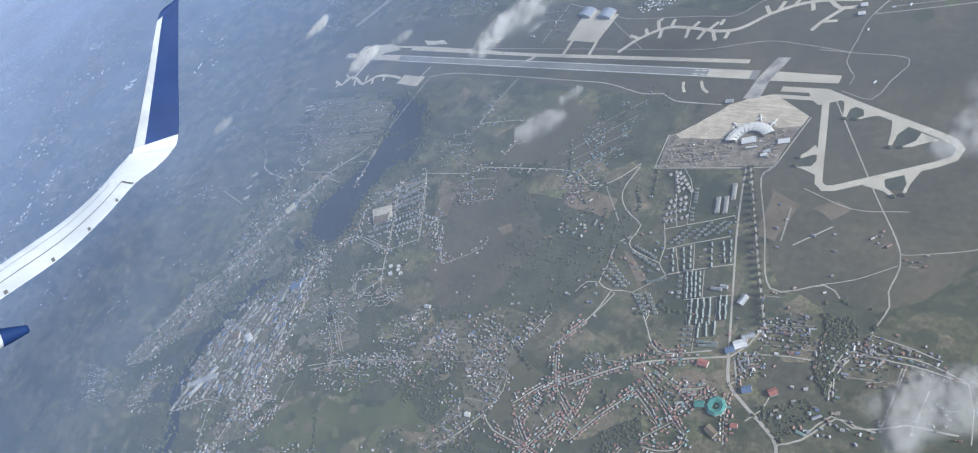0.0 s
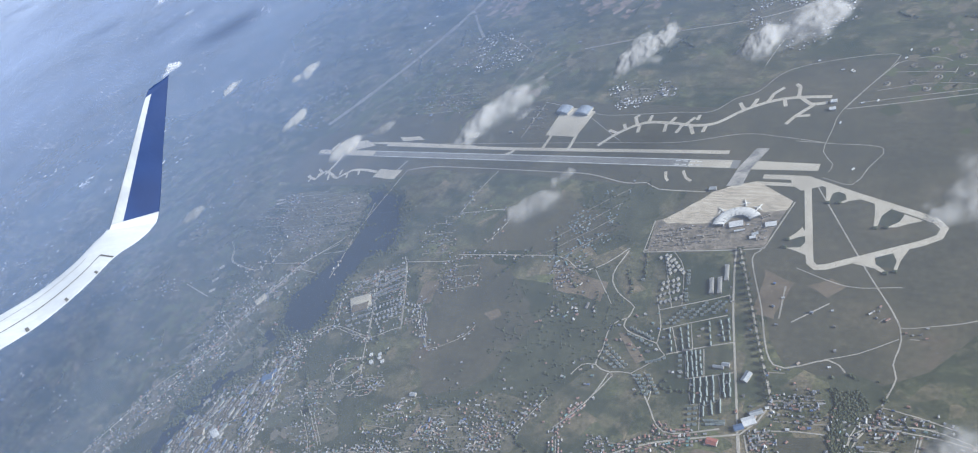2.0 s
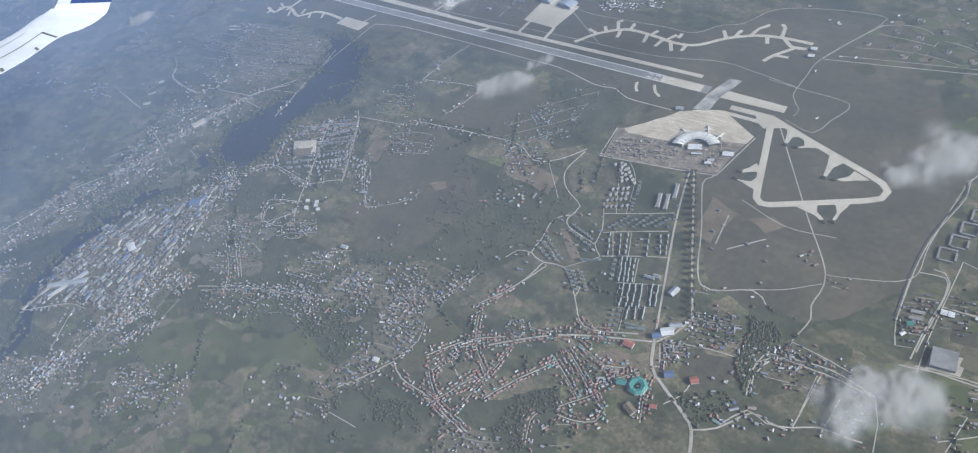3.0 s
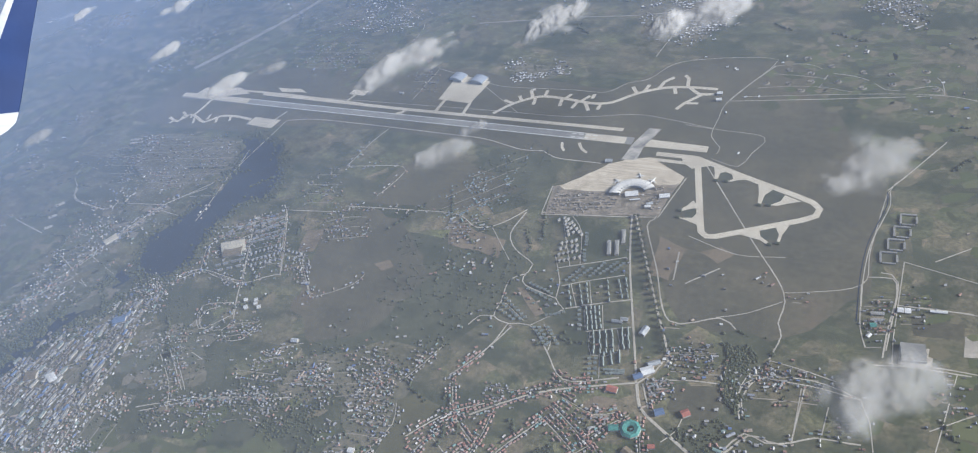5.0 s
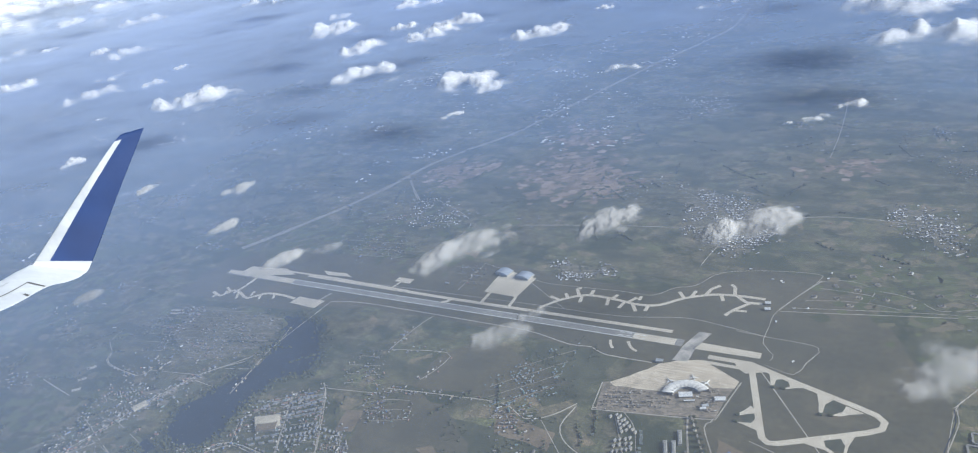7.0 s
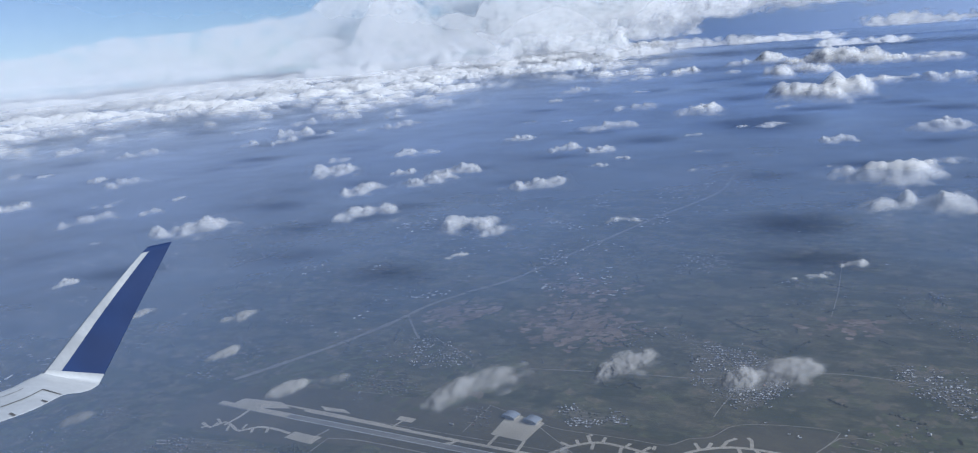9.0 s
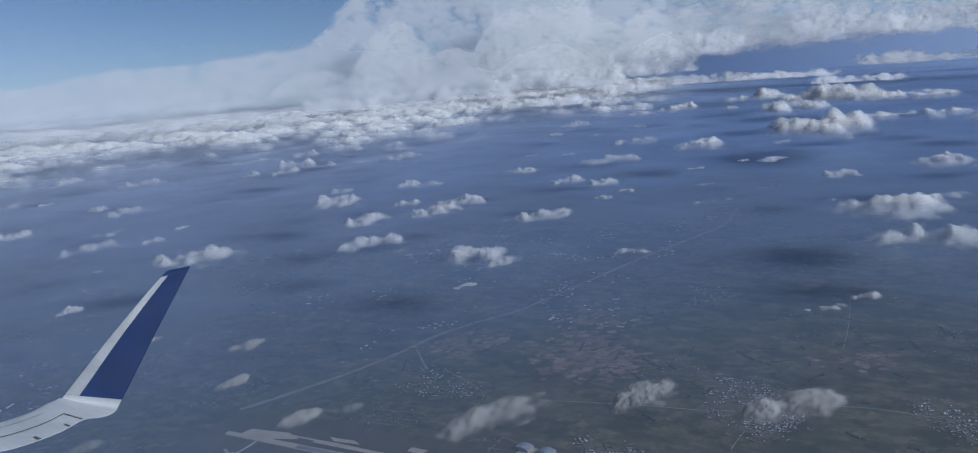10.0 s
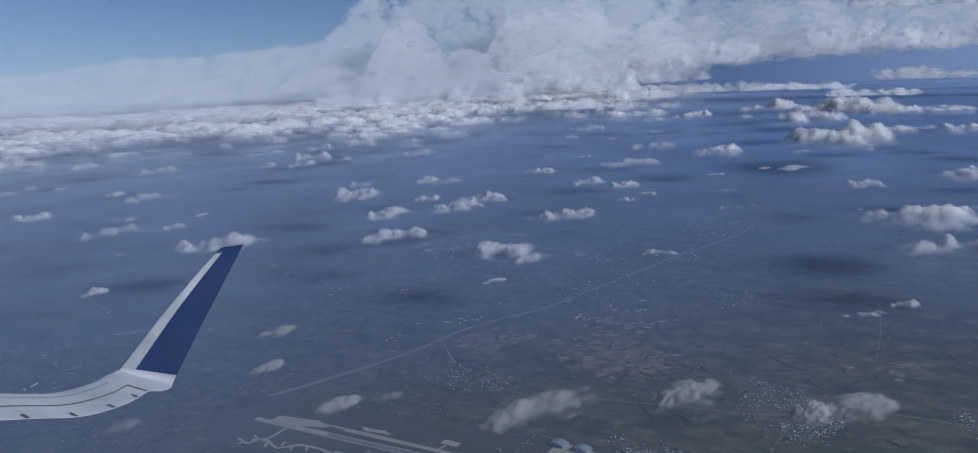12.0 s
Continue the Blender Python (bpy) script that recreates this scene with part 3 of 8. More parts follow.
ribbon("taxiway", [(137, 5.4), (136, 3.5), (133.5, 2.0)], 1.6, 0.055, CONCRETE, "short pale link between taxiway and runway", "taxiway")
slab("turning_pad", [(9.8, 7.9), (32.2, 10.5), (41.6, 6.6), (13.7, -1.8), (7.6, -0.1)], 0.065, CONCRETE, "wide pale concrete pad at the runway start", "pad", wobble=0.5, cut=3)
slab("turning_pad", [(55.2, 13.6), (69.0, 14.2), (75.0, 11.3), (60.3, 10.6)], 0.065, CONCRETE, "pale concrete pad beside the taxiway", "pad", wobble=0.5, cut=3)
slab("turning_pad", [(99.9, 17.4), (109.0, 17.6), (108.7, 13.2), (99.7, 13.5)], 0.065, CONCRETE, "small pale concrete pad", "pad", wobble=0.4, cut=3)
ribbon("taxiway", [(103.5, 13.3), (102.1, 7.8)], 1.0, 0.055, CONCRETE, "short pale link to a small pad", "taxiway", False)
slab("apron", [(149.0, 15.8), (166.0, 14.9), (167.9, 32.7), (148.8, 36.8)], 0.07, CONCRETE, "pale concrete apron before two hangars", "apron")
ribbon("taxiway", [(152.3, 15.5), (152.2, 7)], 1.5, 0.062, CONCRETE, "pale link from the apron to the taxiway", "taxiway", False)
ribbon("taxiway", [(165.8, 15), (166.2, 7)], 1.5, 0.062, CONCRETE, "pale link from the apron to the taxiway", "taxiway", False)
slab("pad", [(59.9, -11.6), (75.9, -11.9), (75.1, -18.7), (58.9, -18.0)], 0.05, CONCRETE, "square pale concrete pad", "pad", wobble=0.6, cut=3)
ribbon("taxiway", [(72.3, -12.3), (74.5, -4.7)], 1.0, 0.04, ROAD, "pale link from a pad to the runway", "taxiway", False)
ribbon("taxiway", [(8.4, -19.5), (16.0, -21.9), (19.1, -15.5), (26.4, -17.5), (32.9, -20.0), (39.1, -13.9), (48.7, -12.8), (58.8, -13.8)], 1.7, 0.05, CONCRETE, "winding pale taxiway of the old dispersal", "taxiway")
ribbon("taxiway", [(21.3, -18.0), (22.2, -9.0), (21.9, -1.0)], 1.5, 0.052, CONCRETE, "pale link to the old dispersal", "taxiway")
for a, b in ([(13.1, -21.2), (12.2, -24.0)], [(16.7, -20.2), (15.9, -17.0)], [(18.0, -16.8), (12.8, -14.0)], [(24.1, -17.7), (26.8, -21.8)], [(37.7, -15.7), (39.8, -19.2)], [(32.8, -17.8), (31.7, -13.6)], [(44.9, -13.2), (46.9, -16.8)]):
    ribbon("taxiway_spur", [a, b], 1.3, 0.054, CONCRETE, "short pale hardstand spur of the old dispersal", "taxiway", False, group="dispersal spurs")
ribbon("taxiway", [(180.1, 9.2), (186.3, 17.6), (196.5, 24.4), (209.7, 24.1), (220.0, 22.6), (229.0, 24.3), (237.6, 32.2), (248.0, 37.8), (258.0, 39.5), (269.4, 39.4)], 1.6, 0.05, CONCRETE, "winding pale taxiway of the northern dispersal", "taxiway")
ribbon("taxiway", [(258.0, 39.5), (262.7, 35.2), (268.8, 35.7)], 1.6, 0.052, CONCRETE, "pale branch of the northern dispersal", "taxiway")
ribbon("taxiway", [(264.1, 34.8), (258.8, 27.9), (256.6, 23.2)], 1.5, 0.054, CONCRETE, "pale branch of the northern dispersal", "taxiway")
ribbon("taxiway", [(258.5, 27.9), (264.2, 28.4)], 1.3, 0.056, CONCRETE, "pale short branch of the northern dispersal", "taxiway", False)
SPURS = [(186.3, 17.6, 181.0, 19.5), (189.3, 19.8, 186.7, 23.6), (193.6, 22.6, 190.2, 28.6), (194.7, 22.7, 195.6, 18.0), (198.1, 25.0, 197.9, 29.4), (206.7, 24.3, 207.7, 18.6), (208.0, 23.9, 209.6, 28.0), (214.4, 23.5, 213.4, 17.8), (215.6, 23.1, 218.2, 27.8), (218.1, 22.4, 221.1, 17.2), (219.8, 26.0, 219.8, 29.3), (224.8, 23.0, 224.8, 18.5), (237.6, 32.2, 234.4, 36.8), (240.2, 34.3, 240.9, 39.2), (245.6, 37.2, 246.7, 42.6), (246.7, 42.4, 249.7, 46.0), (251.9, 38.1, 253.5, 34.0), (257.0, 39.5, 255.9, 46.0), (255.9, 46.0, 253.9, 48.0), (190.2, 28.4, 192.0, 29.6)]
for a, b, c, d in SPURS:
    ribbon("taxiway_spur", [(a, b), (c, d)], 1.5, 0.058, CONCRETE, "short pale hardstand spur of the northern dispersal", "taxiway", False, group="dispersal spurs")
# loop taxiway with its clawed hardstands
ribbon("loop_taxiway", [(257.0, -6.1), (272.5, -6.1), (290.2, -13.3), (309.3, -20.3), (315.2, -22.8), (317.6, -25.6), (317.0, -29.2), (313.0, -32.2), (300.2, -39.2), (288.5, -45.6), (285.6, -46.2), (283.4, -44.4), (282.1, -40.3), (277.3, -23.0), (272.8, -7.0)], 2.3, 0.06, CONCRETE, "pale concrete taxiway laid in a triangular loop", "taxiway", False)
ribbon("taxiway", [(256.0, -9.6), (272.2, -9.8)], 1.7, 0.055, CONCRETE, "pale parallel strip leading to the loop taxiway", "taxiway", False)
slab("pad", [(266, -5.2), (274, -5.4), (279, -9.4), (272, -12.5), (268.5, -10)], 0.066, CONCRETE, "pale concrete corner of the loop taxiway", "pad")
ROUGH_GRASS = two_scale("rough_dark_grass", (0.05, 0.058, 0.044), (0.075, 0.08, 0.056), 1.0, 0.2)
CLAWS = [
    [(279.3, -9.0), (284.9, -11.7), (282.5, -13.1), (282.4, -16.9), (281.4, -17.4), (280.5, -13.1)], [(286.5, -12.9), (291.8, -15.1), (289.2, -15.9), (286.9, -17.2), (285.7, -17.2), (287.6, -15.6)], [(296.3, -16.3), (301.6, -18.9), (299.6, -21.8), (299.2, -27.2), (298.2, -27.4), (297.5, -21.8)], [(305.9, -20.8), (311.5, -23.0), (307.4, -24.9), (304.7, -26.6), (302.0, -26.9), (305.1, -24.1)],
    [(295.9, -43.1), (301.2, -39.5), (302.1, -42.5), (305.5, -45.0), (305.1, -46.0), (302.2, -44.2)], [(305.8, -37.2), (310.0, -34.7), (308.5, -40.2), (308.2, -44.5), (307.3, -44.4), (307.5, -40.4)], [(277.1, -29.6), (280.0, -33.0), (277.2, -34.0), (274.4, -35.8), (273.9, -34.9), (275.6, -32.7)], [(279.9, -35.5), (283.3, -42.2), (280.5, -41.2), (276.5, -39.8), (274.2, -39.3), (278.9, -38.4)],
]
TIPS = [(282.1, -17.6), (285.5, -17.4), (298.7, -27.6), (301.8, -27.1), (305.4, -45.8), (307.7, -44.7), (273.9, -35.6), (274.0, -39.1)]
for ring, tip in zip(CLAWS, TIPS):
    slab("hardstand", ring, 0.07, CONCRETE, "claw-shaped pale concrete hardstand on the loop taxiway", "hardstand")
    v = [(tip[0] + dx * 0.7, tip[1] + dy * 0.55, dz) for dz in (0.0, 0.45) for dx, dy in ((-1, -1), (1, -1), (1, 1), (-1, 1))]
    v += [(tip[0] - 0.4, tip[1], 0.75), (tip[0] + 0.4, tip[1], 0.75)]
    tagged(mesh_object("aircraft_shelter", v, [(0, 1, 5, 4), (1, 2, 6, 5), (2, 3, 7, 6), (3, 0, 4, 7), (4, 5, 9, 8), (6, 7, 8, 9), (5, 6, 9), (7, 4, 8)], CROWN), "grass-covered aircraft shelter at the end of a hardstand", "shelter", "aircraft shelters")
for ring in ([(283.6, -11.2), (287.3, -13.8), (286.2, -16.7), (282.8, -16.8), (282.6, -13.4)], [(301.6, -18.6), (306.2, -21.1), (304.9, -24.4), (301.6, -26.8), (299.2, -25.7), (299.6, -22.1)], [(301.6, -39.7), (306.0, -37.2), (307.4, -41.0), (306.8, -43.3), (303.5, -43.4), (302.1, -42.5)], [(279.0, -33.8), (280.2, -36.0), (278.9, -38.4), (276.5, -38.9), (275.5, -35.9), (277.4, -34.0)]):
    slab("dispersal_ground", ring, 0.03, ROUGH_GRASS, "dark rough grass between two hardstands", "grass")
slab("apron", [(244.9, -13.6), (247.8, -11.5), (252.4, -9.8), (255.4, -8.7), (259.4, -11.4), (264.4, -14.1), (271.0, -17.6), (270.0, -22.1), (262.4, -23.7), (257.9, -22.6), (249.7, -24.6), (246.8, -31.2), (239.6, -31.7), (229.7, -32.9), (227.1, -31.2), (233.2, -25.9), (238.1, -19.7), (240.8, -15.1)], 0.06, APRON, "pale dusty apron before the terminal", "apron", wobble=0.9)
# the dark tint paints spots of cloud shadow on the pale crossing
slab("taxiway_crossing", [(245.0, -12.0), (246.3, -2.3), (249.6, 9.0), (254.6, 9.0), (251.5, -1.8), (250.6, -11.4)], 0.072, two_scale("crossing_asphalt_with_shade", (0.34, 0.325, 0.30), (0.48, 0.455, 0.41), 0.25, 0.22, 0.85, (0.11, 0.11, 0.12)), "grey asphalt taxiway with painted cloud shade, crossing the runway to the terminal", "taxiway", wobble=0.4, cut=3)
slab("terminal_grounds", [(227.7, -46.8), (225.0, -31.9), (227.7, -30.4), (235.9, -30.9), (246.3, -28.2), (262.2, -22.7), (270.1, -20.4), (268.3, -31.1), (267.6, -39.8), (258.6, -41.7), (240.5, -45.2)], 0.05, two_scale("building_site_earth", (0.13, 0.11, 0.09), (0.36, 0.31, 0.25), 0.9, 0.25, 0.95, (0.11, 0.10, 0.08)), "dusty brown and grey building ground round the terminal", "earth", wobble=0.5)
ribbon("perimeter_track", [(271.6, -18.0), (269.3, -30.9), (267.7, -40.4), (258.8, -42.3), (226.4, -47.7), (224.7, -32.0)], 0.45, 0.056, ROAD, "thin pale track round the terminal site", "road", False)
ribbon("taxiway_spur", [(218.2, -5.4), (219.4, -8.6), (221.0, -10.5)], 1.1, 0.05, CONCRETE, "pale curved holding spur beside the runway", "taxiway")
ribbon("taxiway_spur", [(225.3, -4.6), (227.6, -8.2), (230.5, -10.1)], 1.1, 0.05, CONCRETE, "pale curved holding spur beside the runway", "taxiway")

# ---- roads ----
ROADS = [
    (1.0, [(79.4, -11.5), (94.1, -8.3), (120.7, -7.8), (166.5, -8.2), (184.7, -8.7), (203.5, -12.8), (212.7, -12.1), (219.1, -15.3), (238.3, -15.5)]), (0.5, [(136.0, 40.5), (159.4, 34.2), (174.2, 30.0), (192.6, 30.4), (209.9, 31.3), (224.1, 31.4), (231.4, 39.4), (239.8, 44.0), (247.5, 56.8), (264.9, 62.9), (285.5, 64.9), (287.5, 59.4), (275.6, 32.4), (274.3, 19.8), (274.2, 8.0), (278.9, 1.7), (278.5, -2.6)]),
    (0.5, [(263.1, 13.6), (275.4, 12.4), (293.3, 10.3), (290.7, -0.1), (287.6, -8.4), (277.4, -5.5)]), (0.7, [(275.8, 31.8), (294.2, 34.9), (318.3, 39.3), (335.1, 42.4), (350.2, 45.4), (360.7, 43.4)]), (0.5, [(279.9, 35.4), (307.1, 40.3), (330.7, 44.1), (350.2, 46.0)]), (0.9, [(288.4, 59.0), (281.4, 45.5), (275.7, 32.2)]), (0.5, [(88.4, 8.7), (137.9, 10.1), (179.1, 11.2), (216.4, 12.1), (241.5, 17.4), (257.0, 15.9), (273.3, 12.9)]),
    (0.5, [(136.0, 13.6), (136.5, 39.4)]), (0.5, [(191.0, 11.4), (159.4, 34.2)]), (0.6, [(336.7, -11.9), (341.8, -2.8), (352.2, 17.1)]),
    (0.5, [(313.2, -64.9), (317.7, -63.9), (333.7, -56.5), (334.5, -41.4), (336.8, -13.6), (340.1, -5.8)]), (0.8, [(276.4, -9.1), (282.6, -18.5), (300.1, -45.1), (313.2, -64.9), (313.9, -77.4), (315.5, -81.8), (313.9, -90.9)]), (0.5, [(313.7, -68.7), (304.7, -75.8), (296.6, -79.7)]), (0.7, [(333.7, -56.5), (335.0, -72.4), (337.2, -79.9)]), (0.7, [(338.2, -50.3), (343.1, -53.2), (342.3, -79.7)]),
    (0.5, [(280.0, -47.3), (296.5, -52.3), (311.0, -50.3)]), (1.0, [(279.0, -55.2), (280.5, -67.9)]), (0.9, [(284.4, -68.5), (293.1, -59.6)]),
    (1.2, [(258.6, -40.8), (260.9, -50.1), (265.8, -66.3), (270.7, -80.0), (275.7, -93.7), (279.7, -104.7), (281.2, -109.1)]), (1.3, [(259.9, -41.1), (271.1, -64.4), (279.2, -81.3), (287.2, -97.4), (287.2, -101.5)]), (0.9, [(267.8, -33.4), (266.7, -41.8), (265.3, -45.5), (273.7, -63.5), (283.8, -84.5), (297.7, -79.6), (303.0, -82.7)]), (1.0, [(226.3, -46.7), (240.1, -44.2), (258.8, -41.1)]),
    (0.6, [(242.3, -71.8), (256.4, -65.1), (263.2, -61.6)]), (0.6, [(246.7, -79.2), (252.8, -75.7), (265.1, -69.6)]), (0.7, [(251.4, -88.1), (261.3, -83.2), (270.4, -79.2)]), (0.6, [(261.2, -95.1), (273.6, -89.9)]), (0.6, [(268.1, -112.2), (275.9, -108.6)]),
    (0.5, [(235.0, -47.8), (246.1, -69.9)]), (0.5, [(237.5, -45.6), (243.8, -52.8), (249.1, -68.2)]), (0.6, [(239.4, -66.3), (245.7, -78.3), (246.8, -84.7), (251.1, -88.5)]), (0.5, [(249.4, -77.6), (254.8, -86.9)]), (0.5, [(254.9, -75.0), (258.9, -84.4)]), (0.5, [(262.3, -83.7), (265.8, -93.2)]), (0.5, [(257.3, -86.8), (260.8, -95.2)]), (0.5, [(262.2, -95.2), (265.4, -103.3), (272.8, -100.0), (270.0, -92.1)]), (0.5, [(267.8, -102.3), (270.5, -110.7)]),
    (0.8, [(220.6, -47.7), (219.4, -59.6), (224.7, -67.0), (233.4, -72.2), (232.6, -78.4), (235.1, -82.0), (246.6, -84.7)]), (0.8, [(233.1, -76.9), (228.5, -81.1), (229.8, -90.9), (230.0, -97.0), (236.1, -98.7), (243.1, -97.5), (252.0, -105.5), (258.4, -112.7), (264.0, -113.7), (276.0, -108.8)]), (0.6, [(243.1, -97.5), (247.1, -93.0), (251.1, -88.5)]), (0.5, [(252.3, -105.9), (251.7, -101.1), (247.2, -95.9)]), (0.5, [(231.5, -90.9), (240.3, -96.2)]),
    (1.1, [(238.9, -133.4), (246.8, -126.7), (255.5, -120.3), (265.0, -115.6), (280.9, -109.2)]), (0.7, [(235.8, -99.1), (234.6, -106.7), (232.1, -113.0), (229.4, -118.7)]), (0.6, [(229.8, -97.1), (225.5, -98.1), (223.4, -102.6)]),
    (1.7, [(281.5, -109.5), (284.5, -116.6), (290.0, -120.5), (298.9, -125.6), (302.8, -128.9), (305.9, -136.9)]), (0.9, [(283.0, -108.8), (286.8, -116.3)]), (0.9, [(281.2, -109.6), (285.1, -103.6), (286.7, -97.7)]), (0.8, [(286.4, -106.5), (296.1, -103.9), (304.1, -102.9)]), (0.9, [(302.7, -128.6), (307.9, -125.0), (313.6, -116.7), (318.4, -117.0), (323.2, -116.8)]), (0.8, [(311.4, -112.5), (309.6, -106.0), (311.8, -98.7), (316.3, -96.7)]), (0.6, [(285.7, -119.3), (287.7, -127.1), (290.2, -133.6)]), (0.5, [(292.9, -125.4), (295.6, -121.1), (296.3, -116.8)]), 
    (0.7, [(310.4, -112.6), (308.4, -104.6), (311.7, -98.3), (322.5, -97.1), (328.4, -96.9), (338.1, -97.8)]), (0.8, [(308.1, -123.8), (312.4, -116.4), (317.9, -117.6), (323.9, -115.6), (329.0, -112.5), (336.0, -111.7), (339.6, -111.2)]), (0.7, [(323.9, -115.6), (324.4, -97.3)]), (0.6, [(330.5, -111.3), (330.9, -102.3)]), (0.6, [(314.2, -91.3), (322.9, -92.1), (331.5, -93.6)]),
    (0.9, [(216.4, -152.4), (222.4, -155.8), (235.6, -156.5), (243.8, -158.2), (251.7, -159.9)]), (0.9, [(216.4, -152.4), (211.7, -160.9), (206.4, -168.5)]), (0.8, [(226.7, -122.3), (231.3, -114.8), (234.8, -107.0), (237.5, -99.6)]), (0.7, [(216.2, -151.5), (218.3, -143.1), (215.7, -136.5)]), (0.6, [(212.7, -129.3), (216.2, -121.5), (219.7, -111.9)]), (0.5, [(210.3, -175.7), (221.2, -175.2)]), (0.5, [(159.7, -136.9), (168.3, -132.2), (171.6, -136.0)]),
    (1.0, [(53.2, -124.0), (31.5, -155.6), (27.9, -169.8), (23.3, -185.1), (19.9, -199.7)]), (0.7, [(22.9, -200.5), (32.6, -194.5), (34.3, -183.9)]), (0.9, [(96.6, -132.4), (102.9, -164.2), (109.2, -184.2), (111.0, -199.8), (113.3, -224.8)]), (0.7, [(74.3, -206.0), (88.7, -194.8), (98.2, -192.4)]), (0.6, [(117.0, -140.4), (134.9, -153.0), (142.2, -161.7)]), (0.7, [(164.2, -150.8), (149.0, -154.8), (139.7, -159.4), (130.3, -164.2)]), (0.6, [(102.3, -210.2), (96.2, -199.9), (93.4, -194.5)]),
    (0.9, [(74.0, -62.6), (59.9, -77.4), (52.1, -101.7), (47.8, -119.5), (43.9, -136.4), (39.9, -150.5)]), (0.7, [(33.2, -81.8), (59.9, -77.4)]), (0.7, [(98.7, -113.7), (106.6, -106.0), (129.0, -107.0)]), (0.9, [(118.5, -65.1), (125.2, -72.3), (141.8, -98.2)]), (0.8, [(110.8, -74.4), (124.8, -99.6), (129.0, -107.0), (137.0, -121.6)]), (0.6, [(108.1, -92.8), (124.9, -72.4)]), (0.6, [(137.0, -121.6), (128.7, -130.6), (122.1, -121.3), (133.5, -116.5)]), (0.7, [(143.9, -87.4), (151.0, -96.0), (161.2, -105.8)]), (0.6, [(121.4, -67.8), (142.3, -64.4)]), (0.6, [(88.7, -113.3), (97.8, -118.6), (100.5, -125.3), (89.4, -117.0)]), (0.7, [(101.5, -133.8), (107.7, -148.7), (110.4, -167.7), (115.3, -184.1)]), (0.6, [(120.6, -138.5), (141.6, -153.8)]), (0.7, [(133.0, -164.9), (154.0, -153.6), (174.9, -146.5)]), (0.5, [(-18.6, -101.4), (11.7, -106.5)]), (0.5, [(1.5, -77.1), (8.8, -84.5), (31.7, -86.9)]), (0.6, [(33.3, -114.7), (71.4, -129.2)]),
    (0.8, [(146.2, -60.1), (173.4, -56.5), (194.4, -54.6), (205.7, -59.6), (214.0, -55.3), (220.4, -46.4)]), (0.6, [(131.8, -37.0), (157.5, -32.4), (159.4, -41.2), (156.3, -51.7)]), (0.6, [(131.8, -37.0), (133.9, -18.7), (136.6, -8.9)]), (0.7, [(78.0, -53.9), (78.2, -40.2), (79.4, -11.5)]), (0.5, [(224.5, -72.3), (211.6, -58.5)]),
    (0.9, [(136.9, 84.2), (184.8, 93.1), (229.9, 100.1), (284.5, 122.1), (339.9, 117.7)]), (0.5, [(237.3, 61.3), (240.2, 109.4), (208.8, 140.9)]), (0.6, [(275.6, 199.2), (276.5, 244.1), (274.8, 311.7)]), (0.5, [(106.6, 51.1), (104.5, 82.3), (66.1, 107.6)]), (0.5, [(-131.6, 48.6), (-128.1, 96.6), (-93.0, 132.5)]), (0.5, [(-163.7, 209.4), (-175.1, 288.3)]),
]
